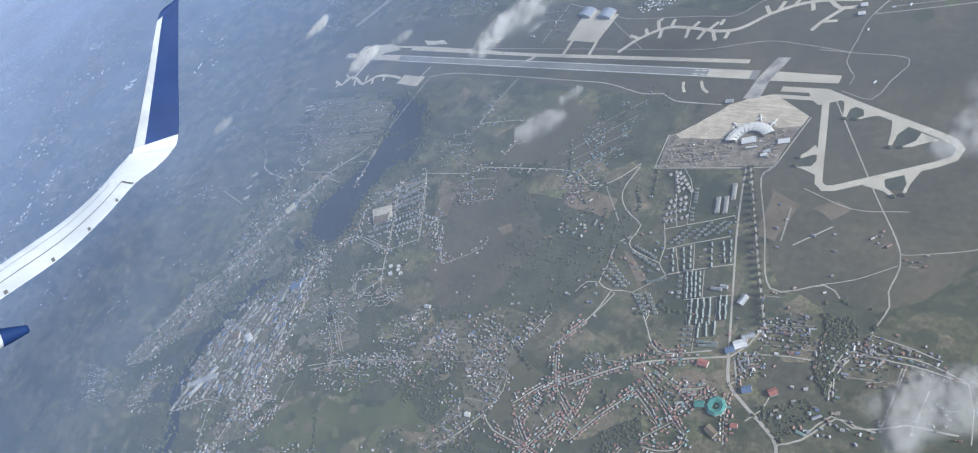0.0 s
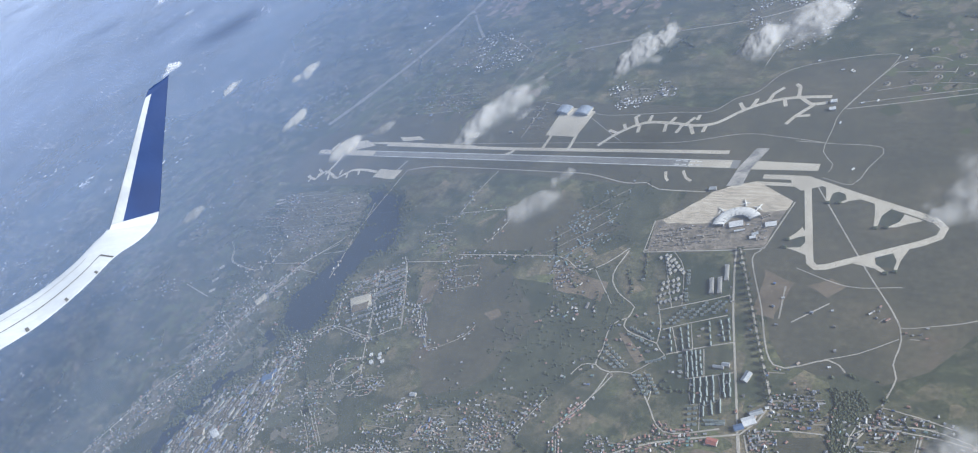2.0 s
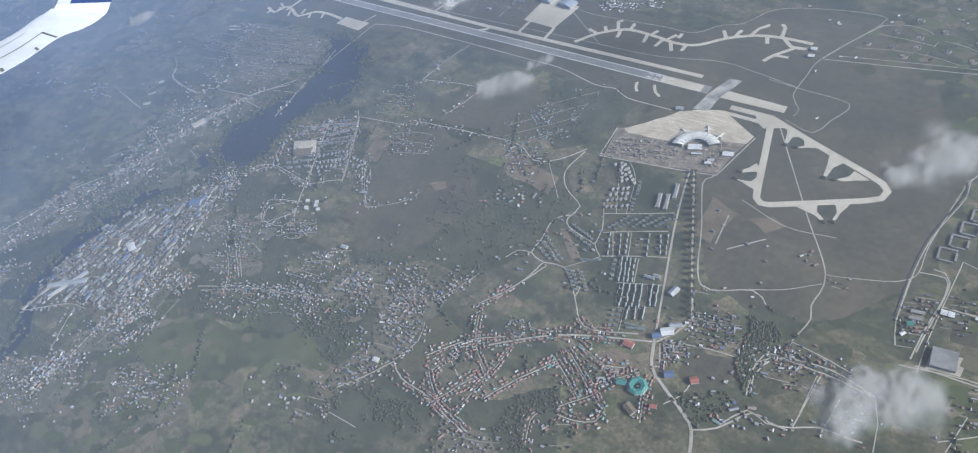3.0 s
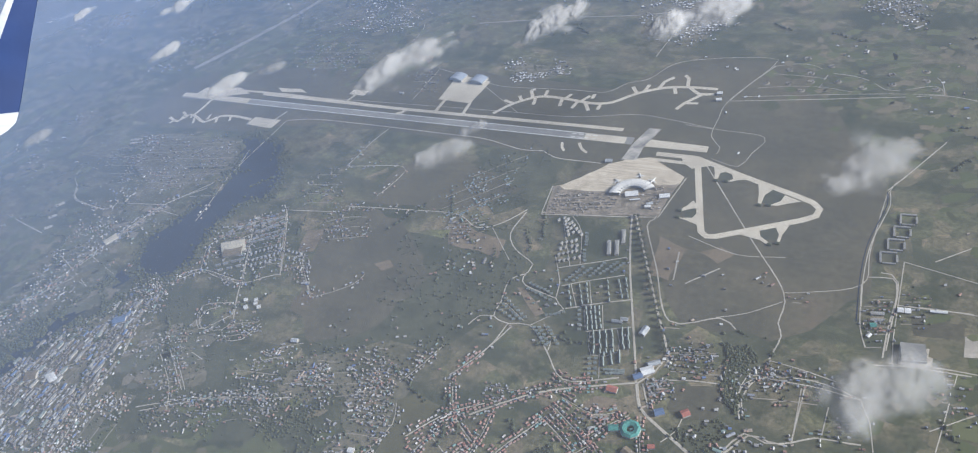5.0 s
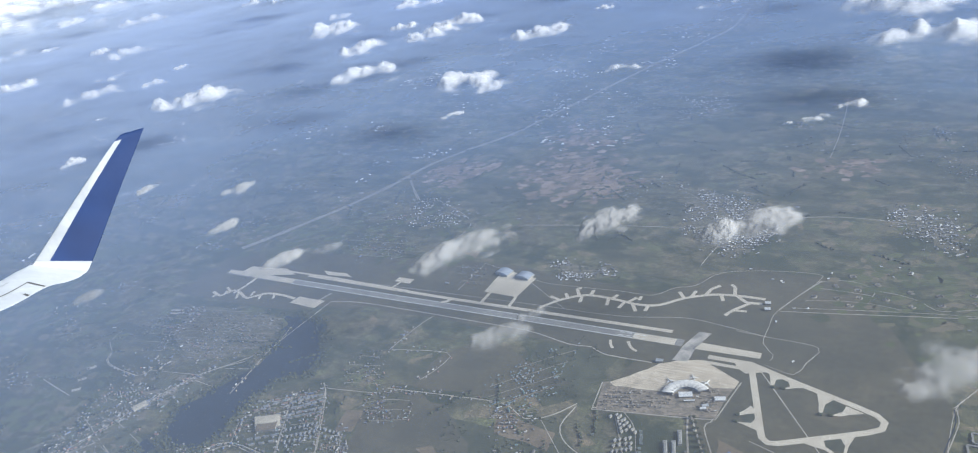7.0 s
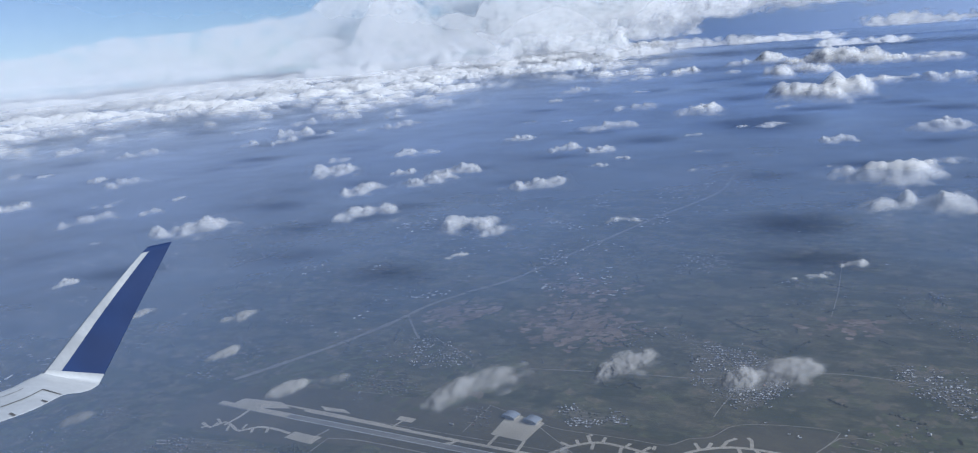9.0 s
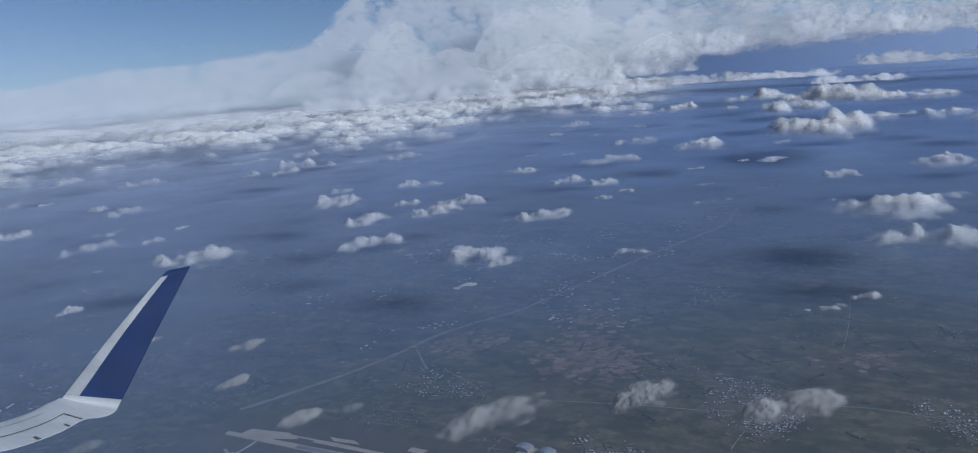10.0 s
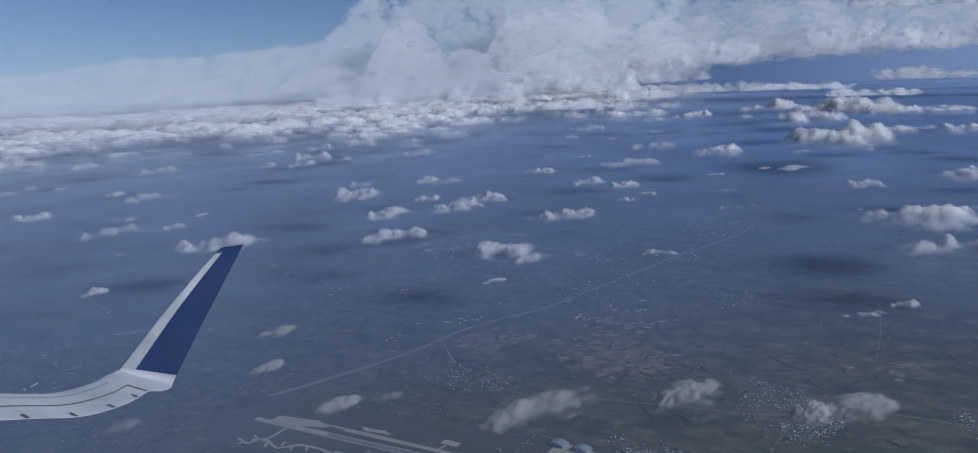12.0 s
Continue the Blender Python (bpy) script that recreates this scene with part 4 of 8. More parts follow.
ROADS += [
    (0.6, [(343.8, -62.3), (353.2, -61.3), (363.4, -61.1)]), (0.5, [(343.8, -62.3), (343.7, -75.3), (344.3, -85.5)]), (0.7, [(339.8, -85.4), (354.3, -82.2), (364.0, -81.8)]), (0.6, [(308.1, -98.0), (325.5, -95.0), (338.0, -97.4)]), (0.5, [(323.6, -98.1), (324.0, -114.6)]), (0.6, [(310.8, -95.0), (308.5, -102.2), (310.2, -111.7)]), (0.5, [(344.0, -44.3), (363.1, -48.6)]), (0.5, [(352.1, -42.3), (362.7, -33.0)]), (0.6, [(354.1, -102.5), (364.3, -94.2)]), (0.5, [(341.0, -104.4), (342.5, -112.5)]), (0.5, [(344.0, -44.3), (343.8, -62.3)]), (0.5, [(359.4, -82.8), (355.8, -108.2)]), (0.5, [(338.0, -97.4), (341.0, -104.4)]),
    (0.7, [(121.5, -67.5), (132.0, -84.0), (142.8, -100.3)]), (0.7, [(110.9, -75.8), (118.6, -88.6), (126.7, -102.0), (130.0, -107.6)]), (0.7, [(99.9, -114.8), (108.1, -107.0), (118.2, -107.5), (130.0, -107.6), (137.5, -102.4), (142.3, -99.6)]), (0.6, [(108.1, -107.0), (101.7, -95.9), (102.5, -90.8), (112.0, -77.7), (124.2, -71.3)]), (0.6, [(129.3, -107.7), (134.3, -116.1), (138.8, -123.2)]), (0.5, [(129.8, -119.6), (124.7, -123.4), (128.5, -129.8), (137.9, -128.5), (138.8, -123.2)]), (0.5, [(118.6, -88.6), (129.8, -80.4)]), (0.5, [(123.9, -97.1), (135.0, -88.8)]), (0.6, [(146.1, -90.6), (154.5, -99.5), (161.2, -106.5)]), (0.5, [(137.9, -128.5), (141.8, -131.9), (148.4, -130.0), (150.6, -122.0)]), (0.6, [(60.3, -78.4), (53.1, -104.8), (45.0, -135.0), (39.4, -151.7), (39.5, -163.6)]), (0.5, [(91.2, -114.4), (96.9, -119.5), (99.5, -124.2), (101.4, -122.3), (100.0, -117.9)]), (0.4, [(34.2, -126.0), (52.3, -130.5)]), (0.4, [(51.6, -112.3), (70.8, -117.9)]), (0.4, [(50.4, -123.4), (69.2, -127.6)]), (0.5, [(124.1, -139.5), (133.2, -146.1), (142.8, -153.4)]), (0.5, [(123.5, -138.9), (132.3, -139.7), (140.0, -141.4)]), (0.6, [(148.0, -156.0), (158.7, -151.4), (172.7, -147.8), (181.3, -144.7)]), (0.5, [(81.6, -126.6), (84.4, -134.7), (76.7, -145.0)]), (0.6, [(104.1, -139.8), (107.3, -149.9), (108.9, -161.3), (111.2, -171.2)]), (0.5, [(107.3, -149.9), (94.1, -155.7), (82.0, -165.7)]), (0.4, [(175.7, -91.5), (173.9, -97.0), (166.4, -103.7), (160.8, -106.6)]), (0.4, [(159.5, -131.9), (164.1, -132.2), (164.7, -129.1), (171.9, -125.1)]),
]
# the depot beyond the dispersal, and the roads of the far strip
ROADS += [
    (0.5, [(288.4, 59.0), (296.7, 61.8), (304.1, 60.7), (309.3, 56.6), (318.6, 55.0), (325.7, 51.4), (330.5, 46.8), (336.7, 47.6), (346.9, 51.4), (350.1, 46.8)]), (0.4, [(288.5, 53.3), (300.5, 52.9), (308.8, 52.0)]), (0.4, [(309.3, 56.6), (307.7, 48.3), (305.8, 39.7)]), (0.4, [(284.5, 42.3), (297.1, 45.2), (308.6, 45.8), (320.0, 43.7)]), (0.5, [(346.9, 57.4), (349.2, 53.4), (350.2, 46.0)]),
    (0.9, [(77.8, -53.2), (81.6, -69.6), (83.9, -83.2)]), (0.6, [(34.1, -80.7), (31.9, -86.3), (8.7, -83.8), (2.2, -77.0), (-7.1, -70.8), (-9.6, -62.6)]), (0.6, [(68.3, -70.2), (80.9, -66.8)]), (0.6, [(44.5, -45.5), (51.1, -37.1)]), (0.6, [(46.6, -46.5), (53.2, -38.2)]), (0.6, [(-18.2, -101.4), (-2.8, -104.4), (12.4, -106.8)]), (0.6, [(61.3, -80.9), (73.5, -81.9)]), (0.6, [(31.3, -102.5), (48.0, -103.0)]), (1.1, [(50.0, -110.2), (54.6, -96.4), (59.6, -78.3), (66.4, -69.3), (77.8, -53.2), (77.5, -45.1), (75.1, -35.3)]),
]
# lanes of the red-roofed quarter
ROADS += [
    (0.6, [(258.5, -127.2), (266.0, -131.6), (272.6, -135.8)]), (0.6, [(261.1, -123.2), (272.6, -130.3), (280.2, -134.7)]), (0.6, [(269.4, -142.5), (274.6, -141.8), (279.6, -139.2), (280.3, -134.9)]), (0.5, [(262.7, -119.9), (273.3, -122.5), (279.9, -119.4)]), (0.5, [(273.9, -130.6), (278.0, -124.8), (282.5, -120.0)]), (0.5, [(268.5, -140.4), (272.1, -136.0), (276.4, -130.8)]), (0.8, [(224.2, -145.6), (229.5, -138.3), (234.7, -133.0), (241.8, -128.4)]), (0.8, [(228.2, -123.1), (233.5, -132.8), (237.4, -137.0), (245.8, -142.4)]), (0.7, [(228.6, -150.0), (231.3, -143.0), (236.8, -136.1)]), (0.7, [(232.8, -157.5), (236.6, -155.7), (239.6, -148.8), (243.5, -142.0)]), (0.7, [(235.6, -157.3), (242.4, -158.9), (249.5, -160.3)]), (0.6, [(244.0, -156.2), (244.5, -147.8), (245.5, -137.6), (245.2, -129.4)]), (0.8, [(248.6, -148.8), (251.1, -143.3), (254.2, -137.5), (257.6, -132.4), (260.5, -127.3)]), (0.6, [(228.6, -150.0), (232.8, -153.4), (236.6, -155.7)]), (0.5, [(231.3, -143.0), (240.0, -148.3)]), (0.6, [(266.6, -153.9), (264.1, -147.6), (264.8, -144.7)]), (0.5, [(269.0, -147.7), (270.1, -143.4)]),
]
slab("pale_pad", [(345.4, -77.1), (353.7, -75.9), (353.5, -82.0), (345.6, -83.4)], 0.03, ROAD, "square of pale bare ground in the fields", "earth")
slab("pale_pad", [(360.7, -69.4), (365.3, -68.1), (365.5, -75.7), (360.6, -76.7)], 0.03, ROAD, "square of pale bare ground in the fields", "earth")
for w, line in ROADS:
    ribbon("road", line, w * 0.50, 0.03 + 0.01 * w, ROAD, "pale dusty road" if w < 1 else "wide pale paved road", "road")


# ---- wing ----
def section(le, te, thick, count=12):
    """A wing section from its leading and trailing edge: a closed ring of points."""
    le, te, up = Vector(le), Vector(te), Vector(thick)

    def at(x, s):
        y = 2.9 * (0.2969 * math.sqrt(x) - 0.126 * x - 0.3516 * x * x + 0.2843 * x ** 3 - 0.1036 * x ** 4)
        return le.lerp(te, x) + up * y * s
    xs = [(1 - math.cos(math.pi * i / count)) / 2 for i in range(count + 1)]
    return [at(x, 1) for x in xs] + [at(x, -0.6) for x in reversed(xs[1:-1])]


def blend(a, b, t):
    return [p.lerp(q, t) for p, q in zip(a, b)]


def spline_rings(rings, steps):
    """Rings between the given ones, on a smooth run."""
    out = []
    r = [[2 * p - q for p, q in zip(rings[0], rings[1])]] + rings + [[2 * p - q for p, q in zip(rings[-1], rings[-2])]]
    for a, b, c, d in zip(r, r[1:], r[2:], r[3:]):
        for i in range(steps):
            t = i / steps
            out.append([0.5 * (2 * q + (s - p) * t + (2 * p - 5 * q + 4 * s - e) * t * t + (3 * q - p - 3 * s + e) * t ** 3) for p, q, s, e in zip(a, b, c, d)])
    return out + [rings[-1]]


def loft(name, rings, mat, parent, label="", keep=None):
    """A skin over rings; keep picks the columns of the ring that belong to this part."""
    k = len(rings[0])
    cols = range(k) if keep is None else keep
    verts = [p for r in rings for p in r]
    faces = [(j * k + i, j * k + (i + 1) % k, (j + 1) * k + (i + 1) % k, (j + 1) * k + i) for j in range(len(rings) - 1) for i in cols]
    if keep is None:
        faces += [tuple(range(k - 1, -1, -1)), tuple((len(rings) - 1) * k + i for i in range(k))]
    bm = bmesh.new()
    vs = [bm.verts.new(p) for p in verts]
    for f in faces:
        bm.faces.new([vs[i] for i in f]).smooth = True
    for v in [v for v in bm.verts if not v.link_faces]:
        bm.verts.remove(v)
    return part(name, bm, mat, parent, label)


wing = tagged(new("aircraft_wing"), "white aircraft wing with an upturned dark blue winglet", "wing")
wing.location = (120, -170, 100)
WING = [
    ((161.9, -229.5, 131.9), (175.3, -231.4, 130.8), 0.9),
    ((148.3, -210.7, 122.2), (165.8, -215.3, 122.7), 0.9),
    ((134.6, -191.9, 112.5), (156.3, -199.2, 114.6), 0.9),
    ((121.0, -173.1, 102.8), (146.8, -183.1, 106.5), 0.9),
    ((113.2, -159.2, 98.3), (137.3, -167.3, 100.9), 0.85),
    ((104.9, -149.0, 95.3), (124.0, -152.1, 95.2), 0.8),
    ((99.7, -143.7, 93.2), (115.6, -142.0, 90.0), 0.7),
    ((97.8, -141.0, 92.6), (108.6, -133.4, 86.6), 0.65),
    ((96.2, -138.6, 92.2), (100.6, -124.8, 85.5), 0.6),
    ((91.1, -117.3, 102.2), (96.4, -107.0, 98.9), 0.5),
    ((92.3, -98.4, 114.3), (92.6, -88.1, 113.4), 0.35),
    ((90.2, -92.5, 115.0), (91.0, -86.0, 114.0), 0.2),
]
base_rings = []
for i, (a, b, th) in enumerate(WING):
    t = (Vector(WING[min(i + 1, len(WING) - 1)][0]) - Vector(WING[max(i - 1, 0)][0])).normalized()
    up = t.cross(Vector(b) - Vector(a)).normalized()
    if up.dot(Vector((0.4, -0.5, 0.75))) < 0:
        up = -up
    base_rings.append([p - wing.location for p in section(a, b, up * th)])
fine = spline_rings(base_rings, 5)
main, tail = fine[:41], fine[40:]
K = len(fine[0])
edge_cols = [0, 1, 2, 3, K - 1, K - 2, K - 3]
paint_cols = [i for i in range(K) if i not in edge_cols]
loft("wing_panel", main, PAINT_WHITE, wing)
loft("winglet", tail[:-5], PAINT_BLUE, wing, "dark blue painted winglet", paint_cols)
loft("winglet_cap", tail[-6:], PAINT_BLUE, wing, "dark blue winglet cap", list(range(K)))
loft("leading_edge", tail[:-5], BARE_METAL, wing, "bare silvery leading edge of the winglet", edge_cols)
end = bmesh.new()
end.faces.new([end.verts.new(p) for p in fine[-1]])
part("winglet_tip", end, PAINT_BLUE, wing)


def on_top(j, x, lift=0.12):
    """A place on the wing's upper skin: j runs along the span, x along the chord."""
    a, b = int(j), min(int(j) + 1, len(fine) - 1)
    ring = blend(fine[a], fine[b], j - a)
    s = math.acos(1 - 2 * x) / math.pi * 12
    i = min(int(s), 11)
    p = ring[i].lerp(ring[i + 1], s - i)
    q = blend(fine[max(a - 1, 0)], fine[min(b + 1, len(fine) - 1)], 0.5)
    side = (fine[b][3] - fine[max(b - 2, 0)][3]).cross(ring[6] - ring[2]).normalized()
    if side.dot(Vector((0.4, -0.5, 0.75))) < 0:
        side = -side
    return p + side * lift


def seam(j0, x0, j1, x1, width, name="panel_gap"):
    steps = max(2, int(abs(j1 - j0)) * 2)
    bm = bmesh.new()
    row = []
    for i in range(steps + 1):
        t = i / steps
        j, x = j0 + (j1 - j0) * t, x0 + (x1 - x0) * t
        if abs(j1 - j0) > abs(x1 - x0) * 20:
            row.append((bm.verts.new(on_top(j, x - width)), bm.verts.new(on_top(j, x + width))))
        else:
            row.append((bm.verts.new(on_top(j - width * 12, x)), bm.verts.new(on_top(j + width * 12, x))))
    for (a, b), (c, d) in zip(row, row[1:]):
        bm.faces.new((a, b, d, c))
    part(name, bm, SEAM, wing, "thin dark gap between wing panels")


seam(0, 0.58, 24, 0.58, 0.012)
seam(0, 0.25, 22, 0.25, 0.006)
seam(24, 0.58, 25, 0.97, 0.012)
seam(0.5, 0.6, 0.5, 0.97, 0.012)
for j in (6, 10, 14, 18, 22):
    seam(j, 0.86, j + 0.2, 0.985, 0.012)


def fairing(tip, root, radius):
    """The tail cone of a flap fairing under the wing."""
    tip, root = Vector(tip) - wing.location, Vector(root) - wing.location
    way = (tip - root).normalized()
    u = way.orthogonal().normalized()
    v = way.cross(u)
    for name, a, b, mat, label in (("fairing_body", 0.0, 0.72, PAINT_WHITE, "white flap fairing"), ("fairing_tip", 0.72, 1.0, PAINT_BLUE, "dark blue tail cone of the flap fairing")):
        bm = bmesh.new()
        rings = []
        for i in range(9):
            t = a + (b - a) * i / 8
            r = radius * (1 - 0.75 * t ** 2.2)
            c = root.lerp(tip, t)
            rings.append([bm.verts.new(c + (u * math.cos(k * math.pi / 8) + v * math.sin(k * math.pi / 8)) * r) for k in range(16)])
        for p, q in zip(rings, rings[1:]):
            for k in range(16):
                bm.faces.new((p[k], p[(k + 1) % 16], q[(k + 1) % 16], q[k])).smooth = True
        bm.faces.new(rings[-1])
        part(name, bm, mat, wing, label)


fairing((134.6, -203.9, 95.2), (135.6, -225.0, 111.3), 4.4)

# ---- clouds ----
def ico(level):
    bm = bmesh.new()
    bmesh.ops.create_icosphere(bm, subdivisions=level, radius=1)
    v = np.array([x.co for x in bm.verts])
    fc = np.array([[y.index for y in x.verts] for x in bm.faces])
    bm.free()
    return v, fc


LUMP = ico(1)


def puffs(name, centres, radii, mat, rng, squash=0.8):
    """Many overlapping uneven lumps in one mesh."""
    v, fc = LUMP
    n = len(centres)
    dirs = rng.normal(size=(n, 5, 3))
    dirs /= np.linalg.norm(dirs, axis=2, keepdims=True)
    lump = 1 + 0.28 * np.sum(np.exp(-4 * (1 - np.einsum("vk,nmk->nvm", v, dirs))), axis=2) - 0.2
    pts = v[None] * lump[..., None] * np.asarray(radii)[:, None, None] * np.array([1, 1, squash])
    pts = (pts + np.asarray(centres)[:, None]).reshape(-1, 3)
    faces = (fc[None] + (np.arange(n) * len(v))[:, None, None]).reshape(-1, 3)
    me = bpy.data.meshes.new(name)
    me.vertices.add(len(pts))
    me.vertices.foreach_set("co", pts.ravel())
    me.loops.add(faces.size)
    me.loops.foreach_set("vertex_index", faces.ravel().astype(np.int32))
    me.polygons.add(len(faces))
    me.polygons.foreach_set("loop_start", np.arange(0, faces.size, 3, dtype=np.int32))
    me.polygons.foreach_set("use_smooth", np.ones(len(faces), dtype=bool))
    me.materials.append(mat)
    me.update(calc_edges=True)
    return new(name, me)


HUB = Vector((290.0, -265.0))


def scrambled(i, j, seed):
    """A repeatable number between 0 and 1 for each cell of a grid."""
    v = np.sin(i * 127.1 + j * 311.7 + seed * 74.7) * 43758.5453
    return v - np.floor(v)


def domes(x, y, cell, seed, keep=1.0, power=1.3):
    """Rounded domes, one to a cell and of uneven size, melted together: 0 between them, 1 on the tallest."""
    u, v = x / cell, y / cell
    i0, j0 = np.floor(u), np.floor(v)
    total = np.zeros_like(u)
    for di in (-1, 0, 1):
        for dj in (-1, 0, 1):
            i, j = i0 + di, j0 + dj
            cx, cy = i + scrambled(i, j, seed), j + scrambled(i, j, seed + 3.3)
            size = 0.50 + 0.45 * scrambled(i, j, seed + 7.7)
            d2 = ((u - cx) ** 2 + (v - cy) ** 2) / (size * size)
            here = np.clip(1 - d2, 0, 1) ** power * (size / 0.95) * (scrambled(i, j, seed + 5.1) < keep)
            total = total + here ** 3
    return np.minimum(1.0, np.cbrt(total))


def grid_object(name, sheets, mat, label, category, group="", kind=""):
    """Sheets of vapour over one grid as one mesh: each a grid of points and the cover at each point."""
    pts, quads, cov, start = [], [], [], 0
    for p, cover in sheets:
        n, m = cover.shape
        i, j = np.meshgrid(np.arange(n - 1), np.arange(m - 1), indexing="ij")
        a = (i * m + j).ravel()
        q = np.stack([a, a + m, a + m + 1, a + 1], 1)
        q = q[cover.ravel()[q].max(1) > -0.42]
        pts.append(p.reshape(-1, 3)), cov.append(cover.ravel()), quads.append(q + start)
        start += n * m
    pts, quads, cov = np.concatenate(pts), np.concatenate(quads), np.concatenate(cov)
    used, back = np.unique(quads, return_inverse=True)
    pts, cov, quads = pts[used], cov[used], back.reshape(-1, 4)
    me = bpy.data.meshes.new(name)
    me.vertices.add(len(pts))
    me.vertices.foreach_set("co", pts.ravel())
    me.loops.add(quads.size)
    me.loops.foreach_set("vertex_index", quads.ravel().astype(np.int32))
    me.polygons.add(len(quads))
    me.polygons.foreach_set("loop_start", np.arange(0, quads.size, 4, dtype=np.int32))
    me.polygons.foreach_set("use_smooth", np.ones(len(quads), dtype=bool))
    me.materials.append(mat)
    me.update(calc_edges=True)
    me.attributes.new("cover", "FLOAT", "POINT").data.foreach_set("value", cov.astype(np.float32))
    return tagged(new(name, me), label, category, group, kind)


def cloud(x, y, z, length, width, height, seed, mat, label, turn, lean=0.0, dense=0.0, steps=60, fat=1.0):
    """A fair-weather cloud: soft skins heaped over a flat base, leaning with the wind, thinning out at the rim."""
    rng = np.random.default_rng(seed)
    a, b = np.meshgrid(np.linspace(-1.5, 1.5, steps), np.linspace(-1.5, 1.5, int(steps * 0.72)), indexing="ij")
    lx, ly = a * length * 0.5, b * width * 0.5
    px, py = lx + 31.7 * seed, ly - 17.3 * seed
    k = length / 6
    bend = domes(px, py, k * 1.6, seed) - 0.5
    tear = domes(px, py, k * 0.6, seed + 1) - 0.4
    u, v = a + 0.24 * bend + 0.08 * tear, b - 0.26 * bend + 0.10 * tear
    env = np.ones_like(a)
    count = int(rng.integers(3, 6))
    for q in range(count):
        p, s = -0.7 + 1.35 * q / (count - 1) + rng.uniform(-0.15, 0.15), rng.uniform(0.34, 0.50) * (0.7 + 0.45 * q / count) * fat
        env = env * (1 - rng.uniform(0.55, 0.95) * np.exp(-1.1 * (((u - p) / s) ** 2 + ((v - rng.uniform(-0.3, 0.3)) / (s * rng.uniform(1.1, 1.7))) ** 2)))
    env = 1 - env
    if fat > 1:
        env = np.maximum(env, 0.62 * np.exp(-((u - 0.15) / 0.62) ** 2 - (v / (0.30 + 0.16 * (u + 1))) ** 2))
    puff = 0.55 * domes(px, py, k * 1.3, seed + 2) + 0.30 * domes(px, py, k * 0.62, seed + 3) + 0.15 * domes(px, py, k * 0.3, seed + 4)
    if fat > 1:
        puff = 0.45 + 0.3 * (puff - 0.4)
    h = env * (0.45 + 0.9 * puff)
    ca, sa = math.cos(turn), math.sin(turn)
    sheets = []
    for rise, off in ((0.0, -0.10), (0.35, -0.02), (0.6, 0.0), (0.8, 0.0), (0.95, -0.02), (1.1, -0.06), (1.28, -0.12)):
        p = np.stack([x + lx * ca - ly * sa, y + lx * sa + ly * ca, z + lean * np.maximum(0, a + 1) * 0.5 + height * rise * h], -1)
        sheets.append((p, 0.62 * env + 0.30 * env * puff - 0.36 + off + dense))
    return grid_object("cloud", sheets, mat, label, "cloud", "scattered clouds")


NEAR_CLOUDS = [
    (159, -18.4, 37, 17, 0.72, 8), (206.8, 15.4, 21, 16, 0.68, 6), (214, 27, 12, 9, 0.5, 4), (267.5, 29.2, 30, 16, 0.33, 6), (253, 19, 13, 12, 0.4, 4),
    (-2.5, 22.3, 17, 10, 0.59, 3), (28.8, -18.7, 13, 9, 0.72, 3), (-64.8, 12.2, 12, 8, 0.73, 2), (84.9, -39.6, 21, 9, 0.51, 3),
]
for i, (x, y, a, b, turn, lean) in enumerate(NEAR_CLOUDS):
    cloud(x, y, 36, a * (0.92 if a > 20 else 1.05), b * 1.4, 1.4 + 0.06 * a, 11 + i, CLOUD, "small soft white cumulus cloud over the airfield", turn, lean, 0.06 if a > 15 else 0.0, 96, 1.45)
THIN_CLOUDS = [
    (202.6, -65.3, 19, 17, 0.68, 3), (208, -50, 9, 8, 0.5, 2), (329.6, -49.8, 26, 22, 0.85, 4), (339.3, -122.8, 22, 20, 0.79, 4), (20, -87, 14, 8, 0.6, 3), (100, -25, 15, 9, 0.5, 3),
]
for i, (x, y, a, b, turn, lean) in enumerate(THIN_CLOUDS):
    cloud(x, y, 36, a * 0.95, b * 0.95, 2.6, 41 + i, THIN_CLOUD, "thin ragged grey-white cloud drifting over the fields", turn, lean, 0.03, 96, 1.35)

FAR_CLOUDS = [
    (-886, 539, 39, 1.0), (-719, 340, 52, 0.3), (-682, 364, 28, 0.3), (-490, 207, 33, 0.8), (-544, 342, 25, 0.6), (-483, 325, 48, 0.8), (-387, 239, 30, 0.4), (-678, 518, 62, 0.8), (-335, 175, 48, 0.8), (-326, 273, 16, 0.6), (-303, 216, 21, 0.5), (-201, 171, 47, 1.0),
    (-558, 596, 39, 0.7), (-718, 758, 34, 0.6), (-721, 808, 21, 1.0), (-513, 633, 41, 0.6), (-550, 707, 62, 0.8), (-497, 724, 26, 0.9), (-622, 928, 54, 1.0), (-646, 848, 52, 0.8), (-502, 927, 34, 0.8), (-407, 797, 51, 0.9), (-462, 763, 12, 0.7), (-290, 469, 47, 0.4),
]
